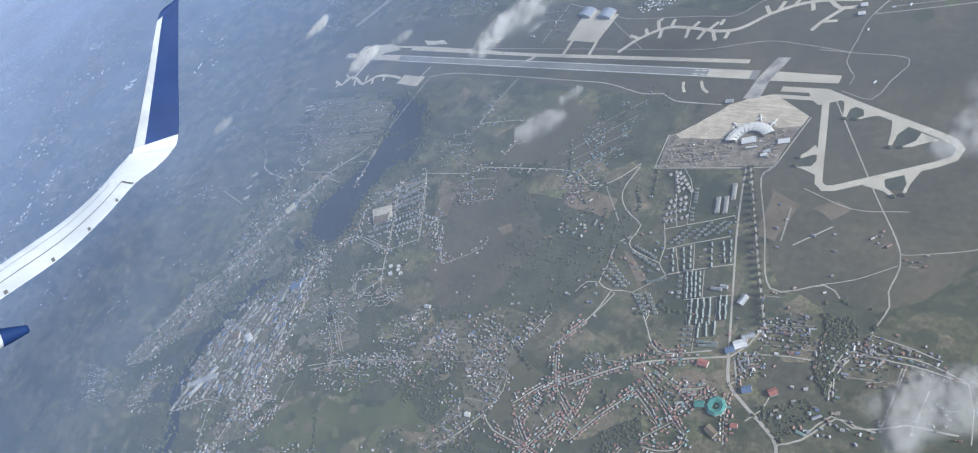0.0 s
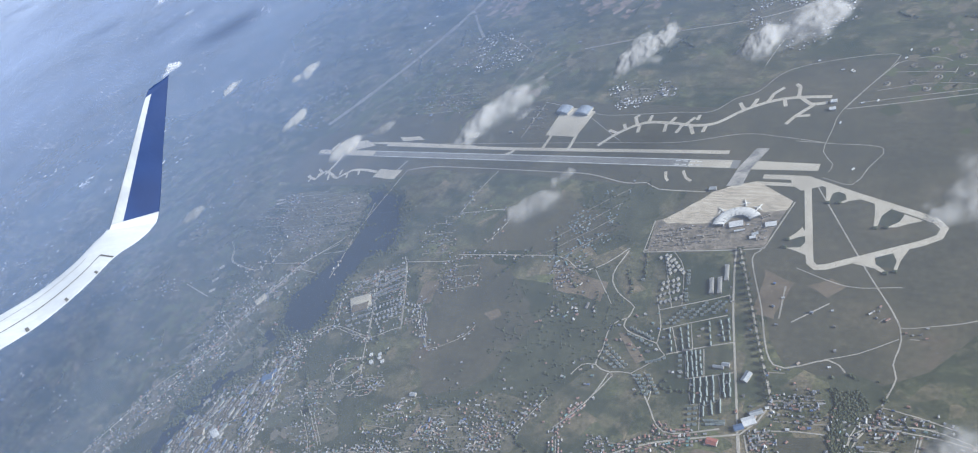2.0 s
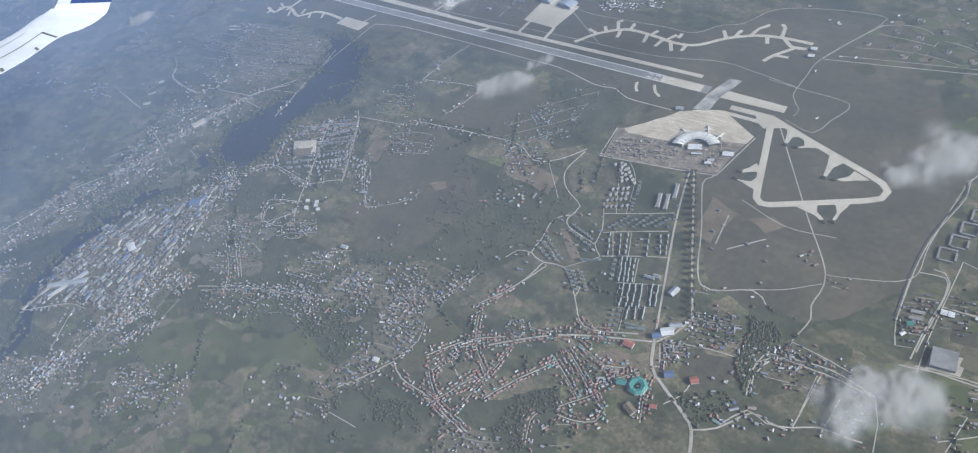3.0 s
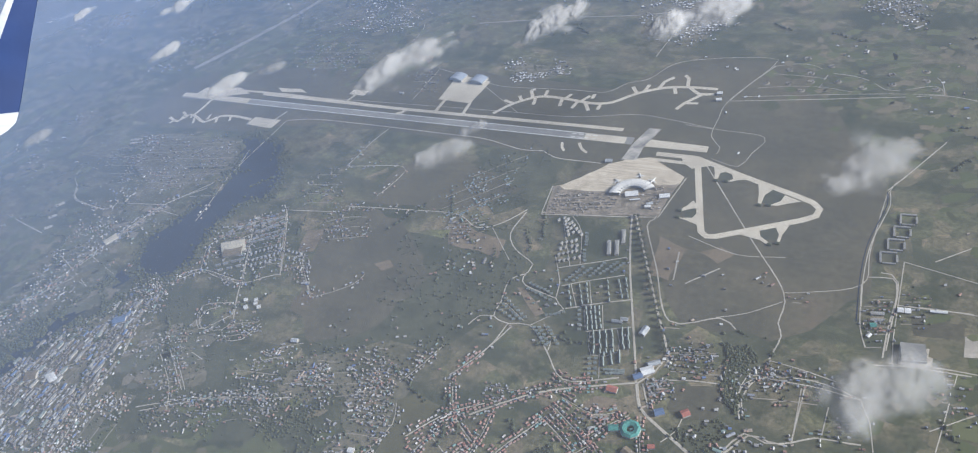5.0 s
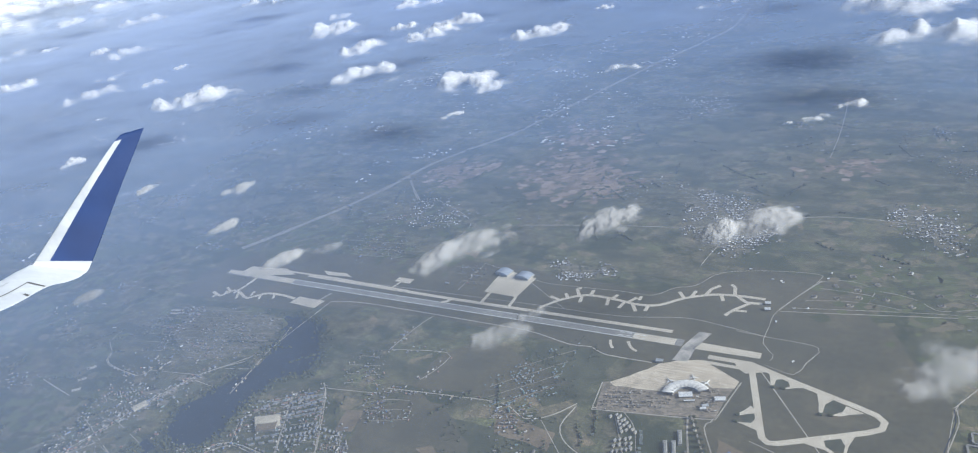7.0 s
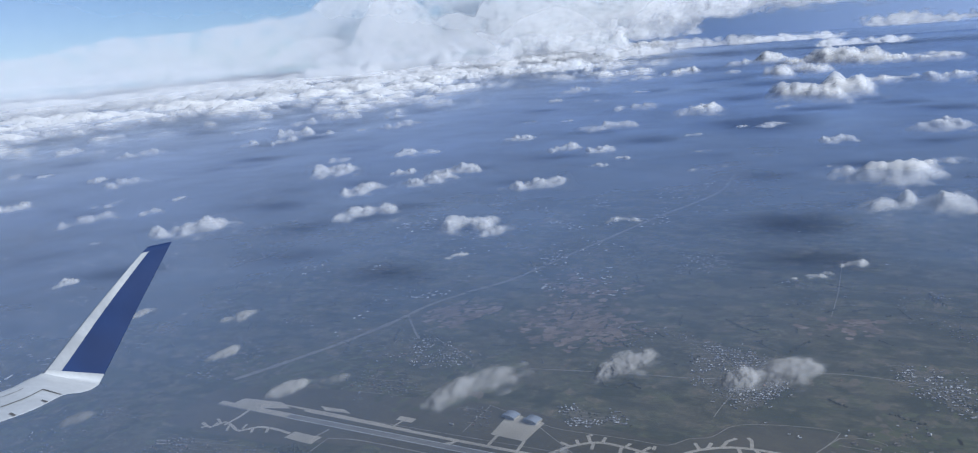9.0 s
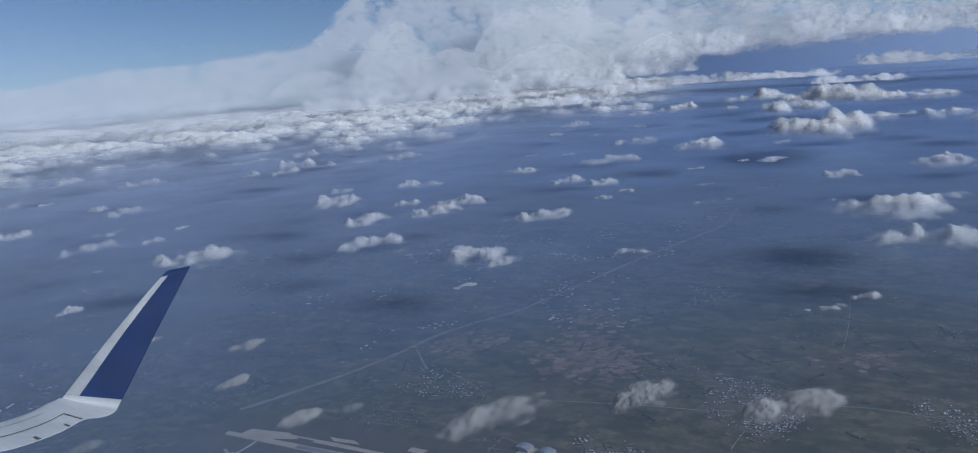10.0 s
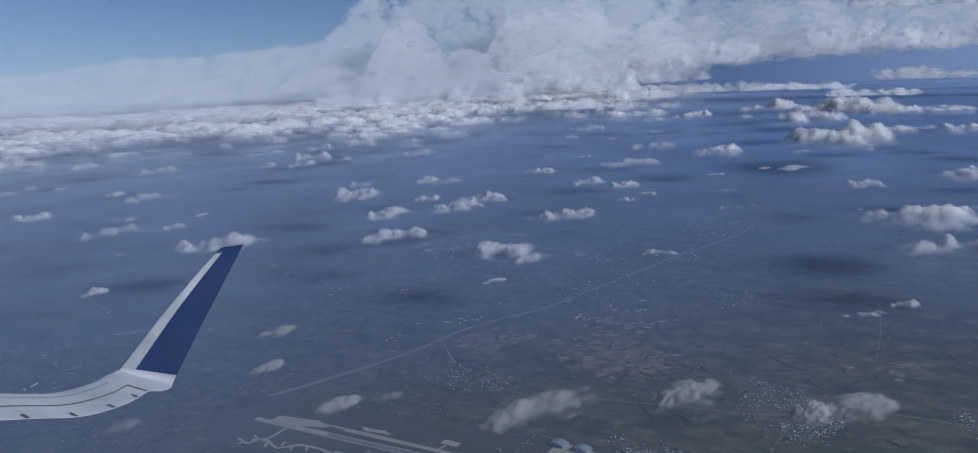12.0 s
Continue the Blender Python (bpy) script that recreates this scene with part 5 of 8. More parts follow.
FAR_CLOUDS_2 = [
    (-240, 411, 47, 1.0), (-230, 534, 32, 1.0), (-207, 538, 46, 0.4), (-142, 327, 39, 1.0), (-153, 412, 26, 0.6), (-95, 374, 37, 1.0), (-89, 416, 39, 1.0), (-78, 238, 44, 1.0), (31, 220, 40, 0.9), (57, 207, 27, 0.7), (59, 151, 16, 0.4), (25, 361, 42, 1.0),
    (-123, 635, 33, 1.0), (-29, 556, 33, 0.9), (18, 547, 29, 1.0), (47, 462, 17, 0.8), (58, 504, 17, 0.8), (-35, 713, 79, 0.4), (-182, 809, 14, 0.8), (-264, 1109, 26, 0.6), (-178, 1088, 23, 0.7), (-125, 816, 14, 0.7), (-288, 1277, 53, 0.7), (-137, 1233, 25, 0.9),
]
FAR_CLOUDS_3 = [
    (-65, 947, 53, 0.9), (-229, 1536, 48, 0.6), (56, 856, 65, 0.8), (96, 659, 21, 0.3), (138, 724, 12, 0.7), (170, 729, 34, 0.4), (125, 544, 20, 0.2), (154, 450, 37, 0.25), (-157, 1632, 81, 0.8), (-32, 1619, 37, 0.9), (253, 599, 32, 0.9), (295, 415, 68, 1.0),
    (262, 463, 19, 0.3), (341, 672, 49, 0.9), (337, 489, 37, 0.4), (323, 314, 55, 1.0), (-23, 1897, 126, 1.0), (141, 1391, 120, 0.5), (168, 1698, 174, 1.0), (282, 1703, 98, 0.9), (321, 1300, 33, 0.8), (356, 1734, 129, 0.4), (379, 1249, 73, 0.9), (200, 1008, 134, 1.0),
]
FAR_CLOUDS_4 = [
    (251, 1176, 81, 0.8), (162, 909, 30, 0.3), (136, 253, 31, 0.3), (-170, 40, 16, 0.7), (-126, 177, 11, 0.4), (287, 179, 14, 0.6), (269, 156, 18, 0.2), (-252, 123, 9, 0.5), (420, 840, 60, 0.9), (480, 620, 50, 0.9), (450, 1150, 80, 0.9), (520, 420, 50, 0.8),
    (-620, -70, 60, 0.8), (-820, 70, 70, 0.8), (-980, 300, 70, 0.8), (-500, -180, 50, 0.7),
]
for i, (x, y, w, dense) in enumerate(FAR_CLOUDS + FAR_CLOUDS_2 + FAR_CLOUDS_3 + FAR_CLOUDS_4):
    across = math.atan2(y - HUB.y, x - HUB.x) - math.pi / 2
    far_off = math.hypot(x - HUB.x, y - HUB.y)
    thin = dense < 0.5
    cloud(x, y, 37, w * 1.15, w * (0.9 + far_off / 1500), w * (0.08 if thin else 0.17), 100 + i, FAR_CLOUD, "thin torn shred of grey-white cloud" if thin else "small white cumulus cloud with a flat base" if w < 60 else "broad white cumulus cloud with a flat base", across + 0.25 + 0.25 * ((i * 3) % 4 - 1.5), w * 0.05, -0.30 + 0.38 * dense, 54)


# where the closed deck begins, by bearing from the middle of the flight
EDGES = [(55, 4300), (85, 4300), (96, 3900), (100, 2900), (104, 2350), (110, 1950), (116, 1800), (122, 1650), (130, 1550), (138, 1500), (146, 1420), (155, 1380), (175, 1300), (210, 1400)]


def deck_edge(az):
    return float(np.interp(az, [p[0] for p in EDGES], [p[1] for p in EDGES])) * (1 + 0.10 * noise.noise(Vector((az * 0.22, 5.5, 0))) + 0.05 * noise.noise(Vector((az * 0.9, 1.5, 0))))


def cloud_deck():
    """A deck of crowded cumulus, torn open towards its near edge, closed further off."""
    az = np.linspace(97, 172, 1000)
    edge = np.array([deck_edge(q) for q in az])[:, None]
    low, high = np.arctan2(130, edge * 0.80), math.atan2(130, 4400)
    k = np.linspace(1, 0, 330)[None]
    d = 130 / np.tan(high + (low - high) * k)
    a = np.radians(az)[:, None]
    x, y = HUB.x + d * np.cos(a), HUB.y + d * np.sin(a)
    inward = np.clip((d / edge - 0.80) / 0.75, 0, 1)
    big = domes(x, y, 190, 2.0, 0.30 + 0.6 * inward)
    mid = np.maximum(domes(x, y, 74, 4.0, 0.30 + 0.45 * inward), 0.75 * domes(x, y, 40, 5.0, 0.30 + 0.35 * inward))
    small, tiny = domes(x, y, 24, 6.0), domes(x, y, 11, 8.0)
    puff = 0.62 * mid + 0.26 * small * (0.3 + 0.7 * mid) + 0.12 * tiny * (0.3 + 0.7 * mid)
    h = 0.75 * puff + 0.35 * big
    hole = (1 - domes(x, y, 330, 12.0, 0.8, 0.7)) * (1 - inward ** 2)
    cover = np.clip(-0.46 + 1.15 * puff + 0.30 * big + 0.42 * inward ** 1.5 - 0.5 * hole, -0.6, 0.45) - 1.0 * np.clip((108 - az[:, None]) / 10, 0, 1)
    tall = 11 + 20 * np.clip(d / 3000, 0, 1)
    sheets = [(np.stack([x, y, 36 + rise * tall * h], -1), cover + off) for rise, off in ((0.35, -0.05), (0.75, 0.0), (1.05, -0.02), (1.3, -0.10))]
    grid_object("cloud_deck", sheets, DECK, "deck of crowded white cumulus reaching to the horizon", "clouds", "", "stuff")


# the far bank, by bearing: the height of its top and of its foot in degrees
BANK_TOP = [(60, 7.0), (84, 7.0), (99, 8.0), (118, 9.0), (123, 8.2), (125.5, 6.4), (127.5, 4.4), (129, 3.3), (131, 2.9), (134, 2.6), (140, 2.0), (149, 1.1), (160, 0.7), (175, 0.6)]
BANK_FOOT = [(60, -1.0), (82, -1.2), (85, -0.3), (92, -0.3), (96, -0.4), (99, -0.6), (104, -1.2), (112, -1.6), (121, -1.8), (135, -2.0), (150, -2.0), (175, -2.0)]


def cloud_bank():
    """The far bank of cloud: soft heaped faces rising one behind the other behind the deck."""
    az = np.linspace(76, 170, 760)[:, None]
    top = np.interp(az, [p[0] for p in BANK_TOP], [p[1] for p in BANK_TOP])
    foot = np.interp(az, [p[0] for p in BANK_FOOT], [p[1] for p in BANK_FOOT])
    t = np.linspace(0, 1, 180)[None]
    smooth = np.clip((az - 125) / 8, 0, 1)
    sheets = []
    for back, high, seed in ((0, 1.0, 11.0), (-170, 0.55, 21.0), (-330, 0.28, 31.0)):
        rise = top * high * (1 + 0.22 * (domes(az * 57, az * 0, 260, seed) - 0.5)) if high == 1 else foot + (top - foot) * high * (0.55 + 0.8 * domes(az * 57, az * 0, 230, seed))
        e = foot + (rise - foot) * t
        s, u = az * 57.6, e * 57.6
        puff = 0.5 * domes(s, u * 1.5, 150, seed + 1, 1.0, 1.0) + 0.32 * domes(s, u * 1.6, 66, seed + 2, 1.0, 1.0) + 0.18 * domes(s, u * 1.6, 28, seed + 3, 1.0, 1.0)
        d = 3550 + back + (60 + 70 * np.clip((116 - az) / 12, 0, 1)) * (e - foot) - (26 - 18 * smooth) * puff * (1 - 0.7 * np.clip((110 - az) / 10, 0, 1))
        edge = np.minimum(np.minimum((e - foot) / 1.1, (rise - e) / (0.35 + 0.28 * np.maximum(0, rise - 2))), 1)
        cover = np.clip(-0.38 + 0.58 * edge + (0.62 - 0.4 * smooth) * (puff - 0.35), -0.6, 0.45) - (0.12 * smooth if back else 0) - (0.20 if back else 0.10) * np.clip((106 - az) / 8, 0, 1)
        a = np.radians(az)
        sheets.append((np.stack([HUB.x + d * np.cos(a), HUB.y + d * np.sin(a), 167 + d * np.tan(np.radians(e))], -1), cover))
    grid_object("cloud_bank", sheets, BANK, "pale soft cloud bank heaped along the horizon", "clouds", "", "stuff")


cloud_deck()
cloud_bank()


def heap(az, e, wide, tall, d, seed):
    """A heap of cumulus standing before the far bank: billowed faces one behind the other over a flat base."""
    rng = np.random.default_rng(seed)
    u, t = np.meshgrid(np.linspace(-1.25, 1.25, 90), np.linspace(-0.25, 1.4, 60), indexing="ij")
    s, w = (az + u * wide * 0.5) * 57.6, (e + t * tall) * 57.6
    big, mid, small = domes(s, w * 1.3, 62, seed, 1.0, 1.0), domes(s, w * 1.3, 30, seed + 1, 1.0, 1.0), domes(s, w * 1.3, 13, seed + 2, 1.0, 1.0)
    ub, tb = u + 0.20 * (big - 0.5), t + 0.28 * (0.5 - mid)
    env = np.ones_like(u)
    for q in range(5):
        c, r = -0.8 + 0.4 * q + rng.uniform(-0.12, 0.12), rng.uniform(0.30, 0.48)
        env = env * (1 - 0.92 * np.exp(-1.3 * (((ub - c) / r) ** 2 + ((tb - 0.22) / rng.uniform(0.30, 0.62)) ** 2)))
    env = (1 - env) * np.clip((t + 0.16) / 0.22, 0, 1)
    puff = 0.5 * big + 0.32 * mid + 0.18 * small
    sheets, a = [], np.radians(az - u * wide * 0.5)
    for back, off in ((0, -0.06), (26, 0.02), (60, 0.05)):
        far = d + back + 115 * tall * t - 22 * puff
        p = np.stack([HUB.x + far * np.cos(a), HUB.y + far * np.sin(a), 167 + far * np.tan(np.radians(e + t * tall))], -1)
        sheets.append((p, np.clip(-0.46 + 0.72 * env + 0.45 * env * (puff - 0.4) + off, -0.6, 0.45)))
    return grid_object("cloud", sheets, HEAP, "white cumulus heap standing before the far bank", "cloud", "scattered clouds")


# bearing, base, width and height in degrees, distance
HEAPS = [
    (92.4, 0.5, 6.5, 2.6, 2650), (87.2, 0.4, 5.0, 2.4, 2700), (82.0, 0.5, 6.0, 3.0, 2700), (90.0, 3.0, 7.5, 2.6, 3500), (87.6, -1.5, 8.0, 1.2, 2600), (81.0, -1.6, 7.0, 1.5, 2600), (101.4, 0.0, 5.0, 2.8, 2950),
    (84.5, 3.2, 6.5, 2.8, 3550), (96.4, -2.0, 6.0, 0.7, 2500), (105.2, -1.2, 6.0, 2.3, 2900), (109.5, -1.7, 5.5, 2.1, 2800), (113.6, -1.7, 6.0, 2.2, 2850), (118.0, -2.0, 5.5, 1.8, 2750), (122.5, -1.9, 6.0, 1.7, 2800), (127.5, -2.1, 5.5, 1.4, 2750), (77.0, 0.6, 6.0, 3.0, 2750),
    (101.0, -2.0, 6.0, 0.9, 2600), (92.0, -2.5, 5.5, 0.7, 2300), (106.5, -2.3, 5.0, 1.0, 2600), (111.0, -2.9, 4.5, 0.9, 2350),
]
for i, (az, e, wide, tall, d) in enumerate(HEAPS):
    heap(az, e, wide, tall, d, 300 + i)


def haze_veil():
    """Curved sheet painted as bright thin haze in front of the far cloud bank."""
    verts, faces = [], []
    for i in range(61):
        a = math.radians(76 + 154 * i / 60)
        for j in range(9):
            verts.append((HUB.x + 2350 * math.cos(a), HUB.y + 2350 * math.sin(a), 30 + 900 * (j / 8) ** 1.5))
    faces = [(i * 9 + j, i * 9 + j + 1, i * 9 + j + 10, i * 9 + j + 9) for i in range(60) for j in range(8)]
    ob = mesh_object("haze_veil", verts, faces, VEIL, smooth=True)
    tagged(ob, "added sheet painted as bright haze before the far cloud bank", "haze", "", "structure")


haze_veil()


def distance_backdrop():
    """Backdrop wall: hazy blue distance painted under the far cloud on the clear side."""
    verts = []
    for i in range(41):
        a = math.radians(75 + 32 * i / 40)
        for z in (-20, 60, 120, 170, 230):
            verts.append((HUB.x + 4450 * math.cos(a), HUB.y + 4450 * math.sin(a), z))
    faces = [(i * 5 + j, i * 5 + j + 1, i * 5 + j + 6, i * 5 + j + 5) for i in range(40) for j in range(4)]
    tagged(mesh_object("backdrop", verts, faces, DISTANCE, smooth=True), "backdrop wall painted as dim blue distance under the far clouds", "backdrop", "", "structure")


distance_backdrop()
def gable(w, d, h, roof_h, over=0.08):
    """Walls and a pitched roof for one house, centred on its base."""
    x, y = w / 2, d / 2
    walls = [(-x, -y, 0), (x, -y, 0), (x, y, 0), (-x, y, 0), (-x, -y, h), (x, -y, h), (x, y, h), (-x, y, h), (-x, 0, h + roof_h), (x, 0, h + roof_h)]
    wf = [(0, 1, 5, 4), (1, 2, 6, 9, 5), (2, 3, 7, 6), (3, 0, 4, 8, 7)]
    a, b, e = x + over, y + over, roof_h * over / y
    roof = [(-a, -b, h - e), (a, -b, h - e), (a, 0, h + roof_h), (-a, 0, h + roof_h), (a, b, h - e), (-a, b, h - e)]
    roof += [(p[0], p[1], p[2] + 0.06) for p in roof]
    rf = [(6, 7, 8, 9), (9, 8, 10, 11), (1, 0, 3, 2), (2, 3, 5, 4), (0, 1, 7, 6), (4, 5, 11, 10), (1, 2, 8, 7), (2, 4, 10, 8), (3, 0, 6, 9), (5, 3, 9, 11)]
    return walls, wf, roof, rf


def house(name, w, d, h, rh, roof_mat, label, category, group="", wall_mat=None):
    walls, wf, roof, rf = gable(w, d, h, rh)
    ob = mesh_object(name, walls, wf, wall_mat or WALL)
    mesh_object("roof", roof, rf, roof_mat, ob)
    return tagged(ob, label, category, group)


def row_of(proto, a, b, count, rng, turn=None, first=False):
    a, b = Vector(a), Vector(b)
    way = math.atan2(b.y - a.y, b.x - a.x) if turn is None else turn
    for i in range(count):
        q = a.lerp(b, i / max(1, count - 1)) + Vector((rng.uniform(-0.15, 0.15), rng.uniform(-0.15, 0.15)))
        copy_thing(proto, pose(q.x, q.y, 0.01, 0, 0, math.degrees(way) + rng.uniform(-4, 4)))


rng0 = random.Random(5)
PALE_GREEN_ROOF = two_scale("faded_green_roof", (0.16, 0.19, 0.185), (0.25, 0.285, 0.27), 2.0, 0.2, 0.6)
PALE_ROOF = two_scale("pale_flat_roof", (0.20, 0.20, 0.195), (0.31, 0.31, 0.30), 2.0, 0.2)
bungalow = house("house", 0.95, 0.66, 0.45, 0.35, PALE_GREEN_ROOF, "small house with a faded grey-green sheet roof", "house", "colony houses")
bungalow.matrix_basis = pose(231.5, -60.2, 0.01, 0, 0, 20)
barrack = house("barrack", 1.45, 0.45, 0.45, 0.3, PALE_GREEN_ROOF, "long narrow barrack block with a grey roof", "building", "colony blocks")
barrack.matrix_basis = pose(262.6, -47.5, 0.01, 0, 0, 70)
flat = house("apartment_block", 1.05, 0.72, 0.7, 0.2, PALE_ROOF, "low white housing block in the colony", "building", "white colony blocks")
flat.matrix_basis = pose(234.2, -49.8, 0.01, 0, 0, 70)
for a, b, n in (([(235.9, -48.5), (240.3, -55.9)], 0, 6), ([(239.3, -50.0), (244.6, -55.2)], 0, 5), ([(240.0, -63.4), (245.1, -60.4)], 0, 4), ([(240.8, -66.1), (245.9, -63.1)], 0, 5), ([(241.8, -68.9), (247.7, -65.6)], 0, 5), ([(239.7, -60.8), (244.0, -58.1)], 0, 4), ([(237.2, -48.5), (241.5, -54.9)], 0, 4)):
    row_of(flat, a[0], a[1], n, rng0, 1.2)
for a, n in (([(246.5, -54.0), (248.2, -59.4)], 5), ([(248.4, -62.0), (250.2, -66.6)], 4), ([(247.3, -76.5), (250.7, -69.6)], 6), ([(249.7, -76.2), (253.6, -69.5)], 6), ([(254.4, -73.0), (256.9, -66.2)], 6), ([(257.3, -71.1), (261.0, -64.8)], 6), ([(260.8, -69.5), (263.3, -64.7)], 5), ([(231.0, -89.2), (240.2, -95.0)], 7), ([(231.1, -91.7), (239.2, -96.0)], 6), ([(231.4, -94.4), (237.1, -96.8)], 4), ([(244.9, -98.0), (251.0, -103.6)], 6), ([(246.5, -97.6), (251.5, -102.5)], 5), ([(249.2, -96.9), (254.3, -102.3)], 6), ([(236.2, -80.7), (244.9, -83.3)], 7), ([(236.4, -83.2), (245.3, -86.1)], 6), ([(246.8, -92.5), (251.5, -89.8)], 5), ([(265.7, -104.8), (267.4, -109.9)], 4), ([(267.2, -104.2), (268.9, -109.3)], 4), ([(271.4, -107.4), (276.5, -106.2)], 6), ([(272.3, -108.3), (276.5, -107.1)], 5), ([(256.1, -87.8), (258.8, -94.9)], 5)):
    row_of(bungalow, a[0], a[1], n, rng0, 0.35)
for a, n in (([(252.6, -78.3), (255.8, -84.4)], 4), ([(254.6, -76.9), (257.6, -83.7)], 4), ([(260.7, -74.2), (263.8, -81.4)], 4), ([(264.3, -72.9), (267.1, -79.0)], 4), ([(266.4, -72.1), (268.9, -78.3)], 4), ([(249.2, -79.2), (252.6, -86.1)], 4), ([(258.0, -86.5), (261.1, -94.0)], 5), ([(259.2, -86.0), (262.4, -93.4)], 5), ([(260.5, -85.5), (263.6, -93.0)], 5), ([(261.7, -85.1), (264.8, -92.5)], 4), ([(263.3, -95.3), (266.0, -102.2)], 5), ([(265.1, -94.6), (267.8, -101.5)], 5), ([(266.9, -93.9), (269.5, -100.8)], 5), ([(268.6, -93.2), (271.2, -100.1)], 5), ([(271.4, -91.8), (273.8, -98.2)], 5), ([(273.0, -91.2), (275.4, -97.6)], 5), ([(269.1, -102.3), (270.2, -105.6)], 3), ([(271.1, -101.3), (272.2, -104.5)], 3), ([(273.3, -100.4), (274.3, -103.3)], 3)):
    row_of(barrack, a[0], a[1], n, rng0)
for (q,), w, d, turn, mat, label in (([(278.0, -90.6)], 3.4, 1.9, 78, GREY_ROOF, "large white hall with a pale roof"), ([(269.0, -89.2)], 3.2, 0.9, 5, GREY_ROOF, "school building with a faded blue roof"), ([(270.9, -87.9)], 2.2, 1.2, 5, GREY_ROOF, "small grey-roofed school annexe"), ([(283.1, -104.5)], 3.6, 2.6, 35, WHITE_ROOF, "white-roofed hall at the road junction"), ([(281.1, -107.1)], 2.6, 1.8, 35, BLUE_ROOF, "shop with a blue sheet roof at the junction"), ([(284.2, -101.4)], 3.6, 1.5, 35, GREY_ROOF, "grey-roofed market hall near the junction"), ([(275.5, -113.4)], 3.0, 2.0, 0, RED_ROOF, "large house with a bright red roof"), ([(296.8, -115.2)], 2.2, 2.0, 40, RED_ROOF, "lone red-roofed house in the playing field"), ([(286.0, -131.4)], 3.4, 2.2, -25, SOIL, "hall with a pale tan roof"), ([(291.1, -127.8)], 1.8, 1.2, 20, RED_ROOF, "small red-roofed house by the road"), ([(279.9, -125.3)], 2.6, 1.8, 20, GREEN_ROOF, "building with a teal green roof"), ([(290.1, -116.9)], 2.6, 2.0, 30, BLUE_ROOF, "low building with a dark blue roof"), ([(168.5, -125.3)], 2.4, 1.4, 10, GREY_ROOF, "farm building with a grey sheet roof"), ([(211.2, -155.0)], 1.8, 1.5, 10, WHITE_ROOF, "pale square building at the village edge"), ([(271.0, 36.1)], 2.2, 1.6, 10, WHITE_ROOF, "white-roofed hut beside the airfield fence"), ([(271.6, 31.6)], 2.2, 1.6, 10, WHITE_ROOF, "white-roofed hut beside the airfield fence"), ([(348.8, -79.0)], 6.0, 6.0, 8, PALE_ROOF, "large flat pale hall outside the fence"), ([(80.0, -166.8)], 4.5, 3.6, 30, SOIL, "big pale-roofed building in the town"), ([(80.1, -188.9)], 16, 2.4, 37, GREY_ROOF, "very long grey-roofed market building"), ([(93.9, -136.4)], 5, 3, 30, BLUE_ROOF, "long building with a blue roof in the town"), ([(115.1, -94.7)], 7.5, 4.5, 28, SOIL, "large pale drill hall in the compound"), ([(127.9, 17.6)], 2.0, 0.8, 0, WHITE_ROOF, "white-roofed hut beside the airfield")):
    ob = house("building", w, d, 0.7 if d < 3 else 0.9, 0.35, mat, label, "building")
    ob.matrix_basis = pose(q[0], q[1], 0.012, 0, 0, turn)


def octagon_hall(x, y):
    verts, faces = [], []
    for r, z in ((3.0, 0), (3.0, 0.7), (2.2, 1.1), (1.1, 0.8), (1.1, 0.05)):
        verts += [(r * math.cos(k * math.pi / 4 + 0.3), r * math.sin(k * math.pi / 4 + 0.3), z) for k in range(8)]
    for j in range(4):
        faces += [(8 * j + k, 8 * j + (k + 1) % 8, 8 * j + 8 + (k + 1) % 8, 8 * j + 8 + k) for k in range(8)]
    walls = [f for f in faces if max(f) < 16]
    ob = mesh_object("hall", verts, walls, WALL)
    mesh_object("roof", verts, [f for f in faces if max(f) >= 16], GREEN_ROOF, ob)
    ob.location = (x, y, 0.01)
    tagged(ob, "eight-sided hall with a teal roof round an open court", "hall")


octagon_hall(*[(284.3, -124.3)][0])


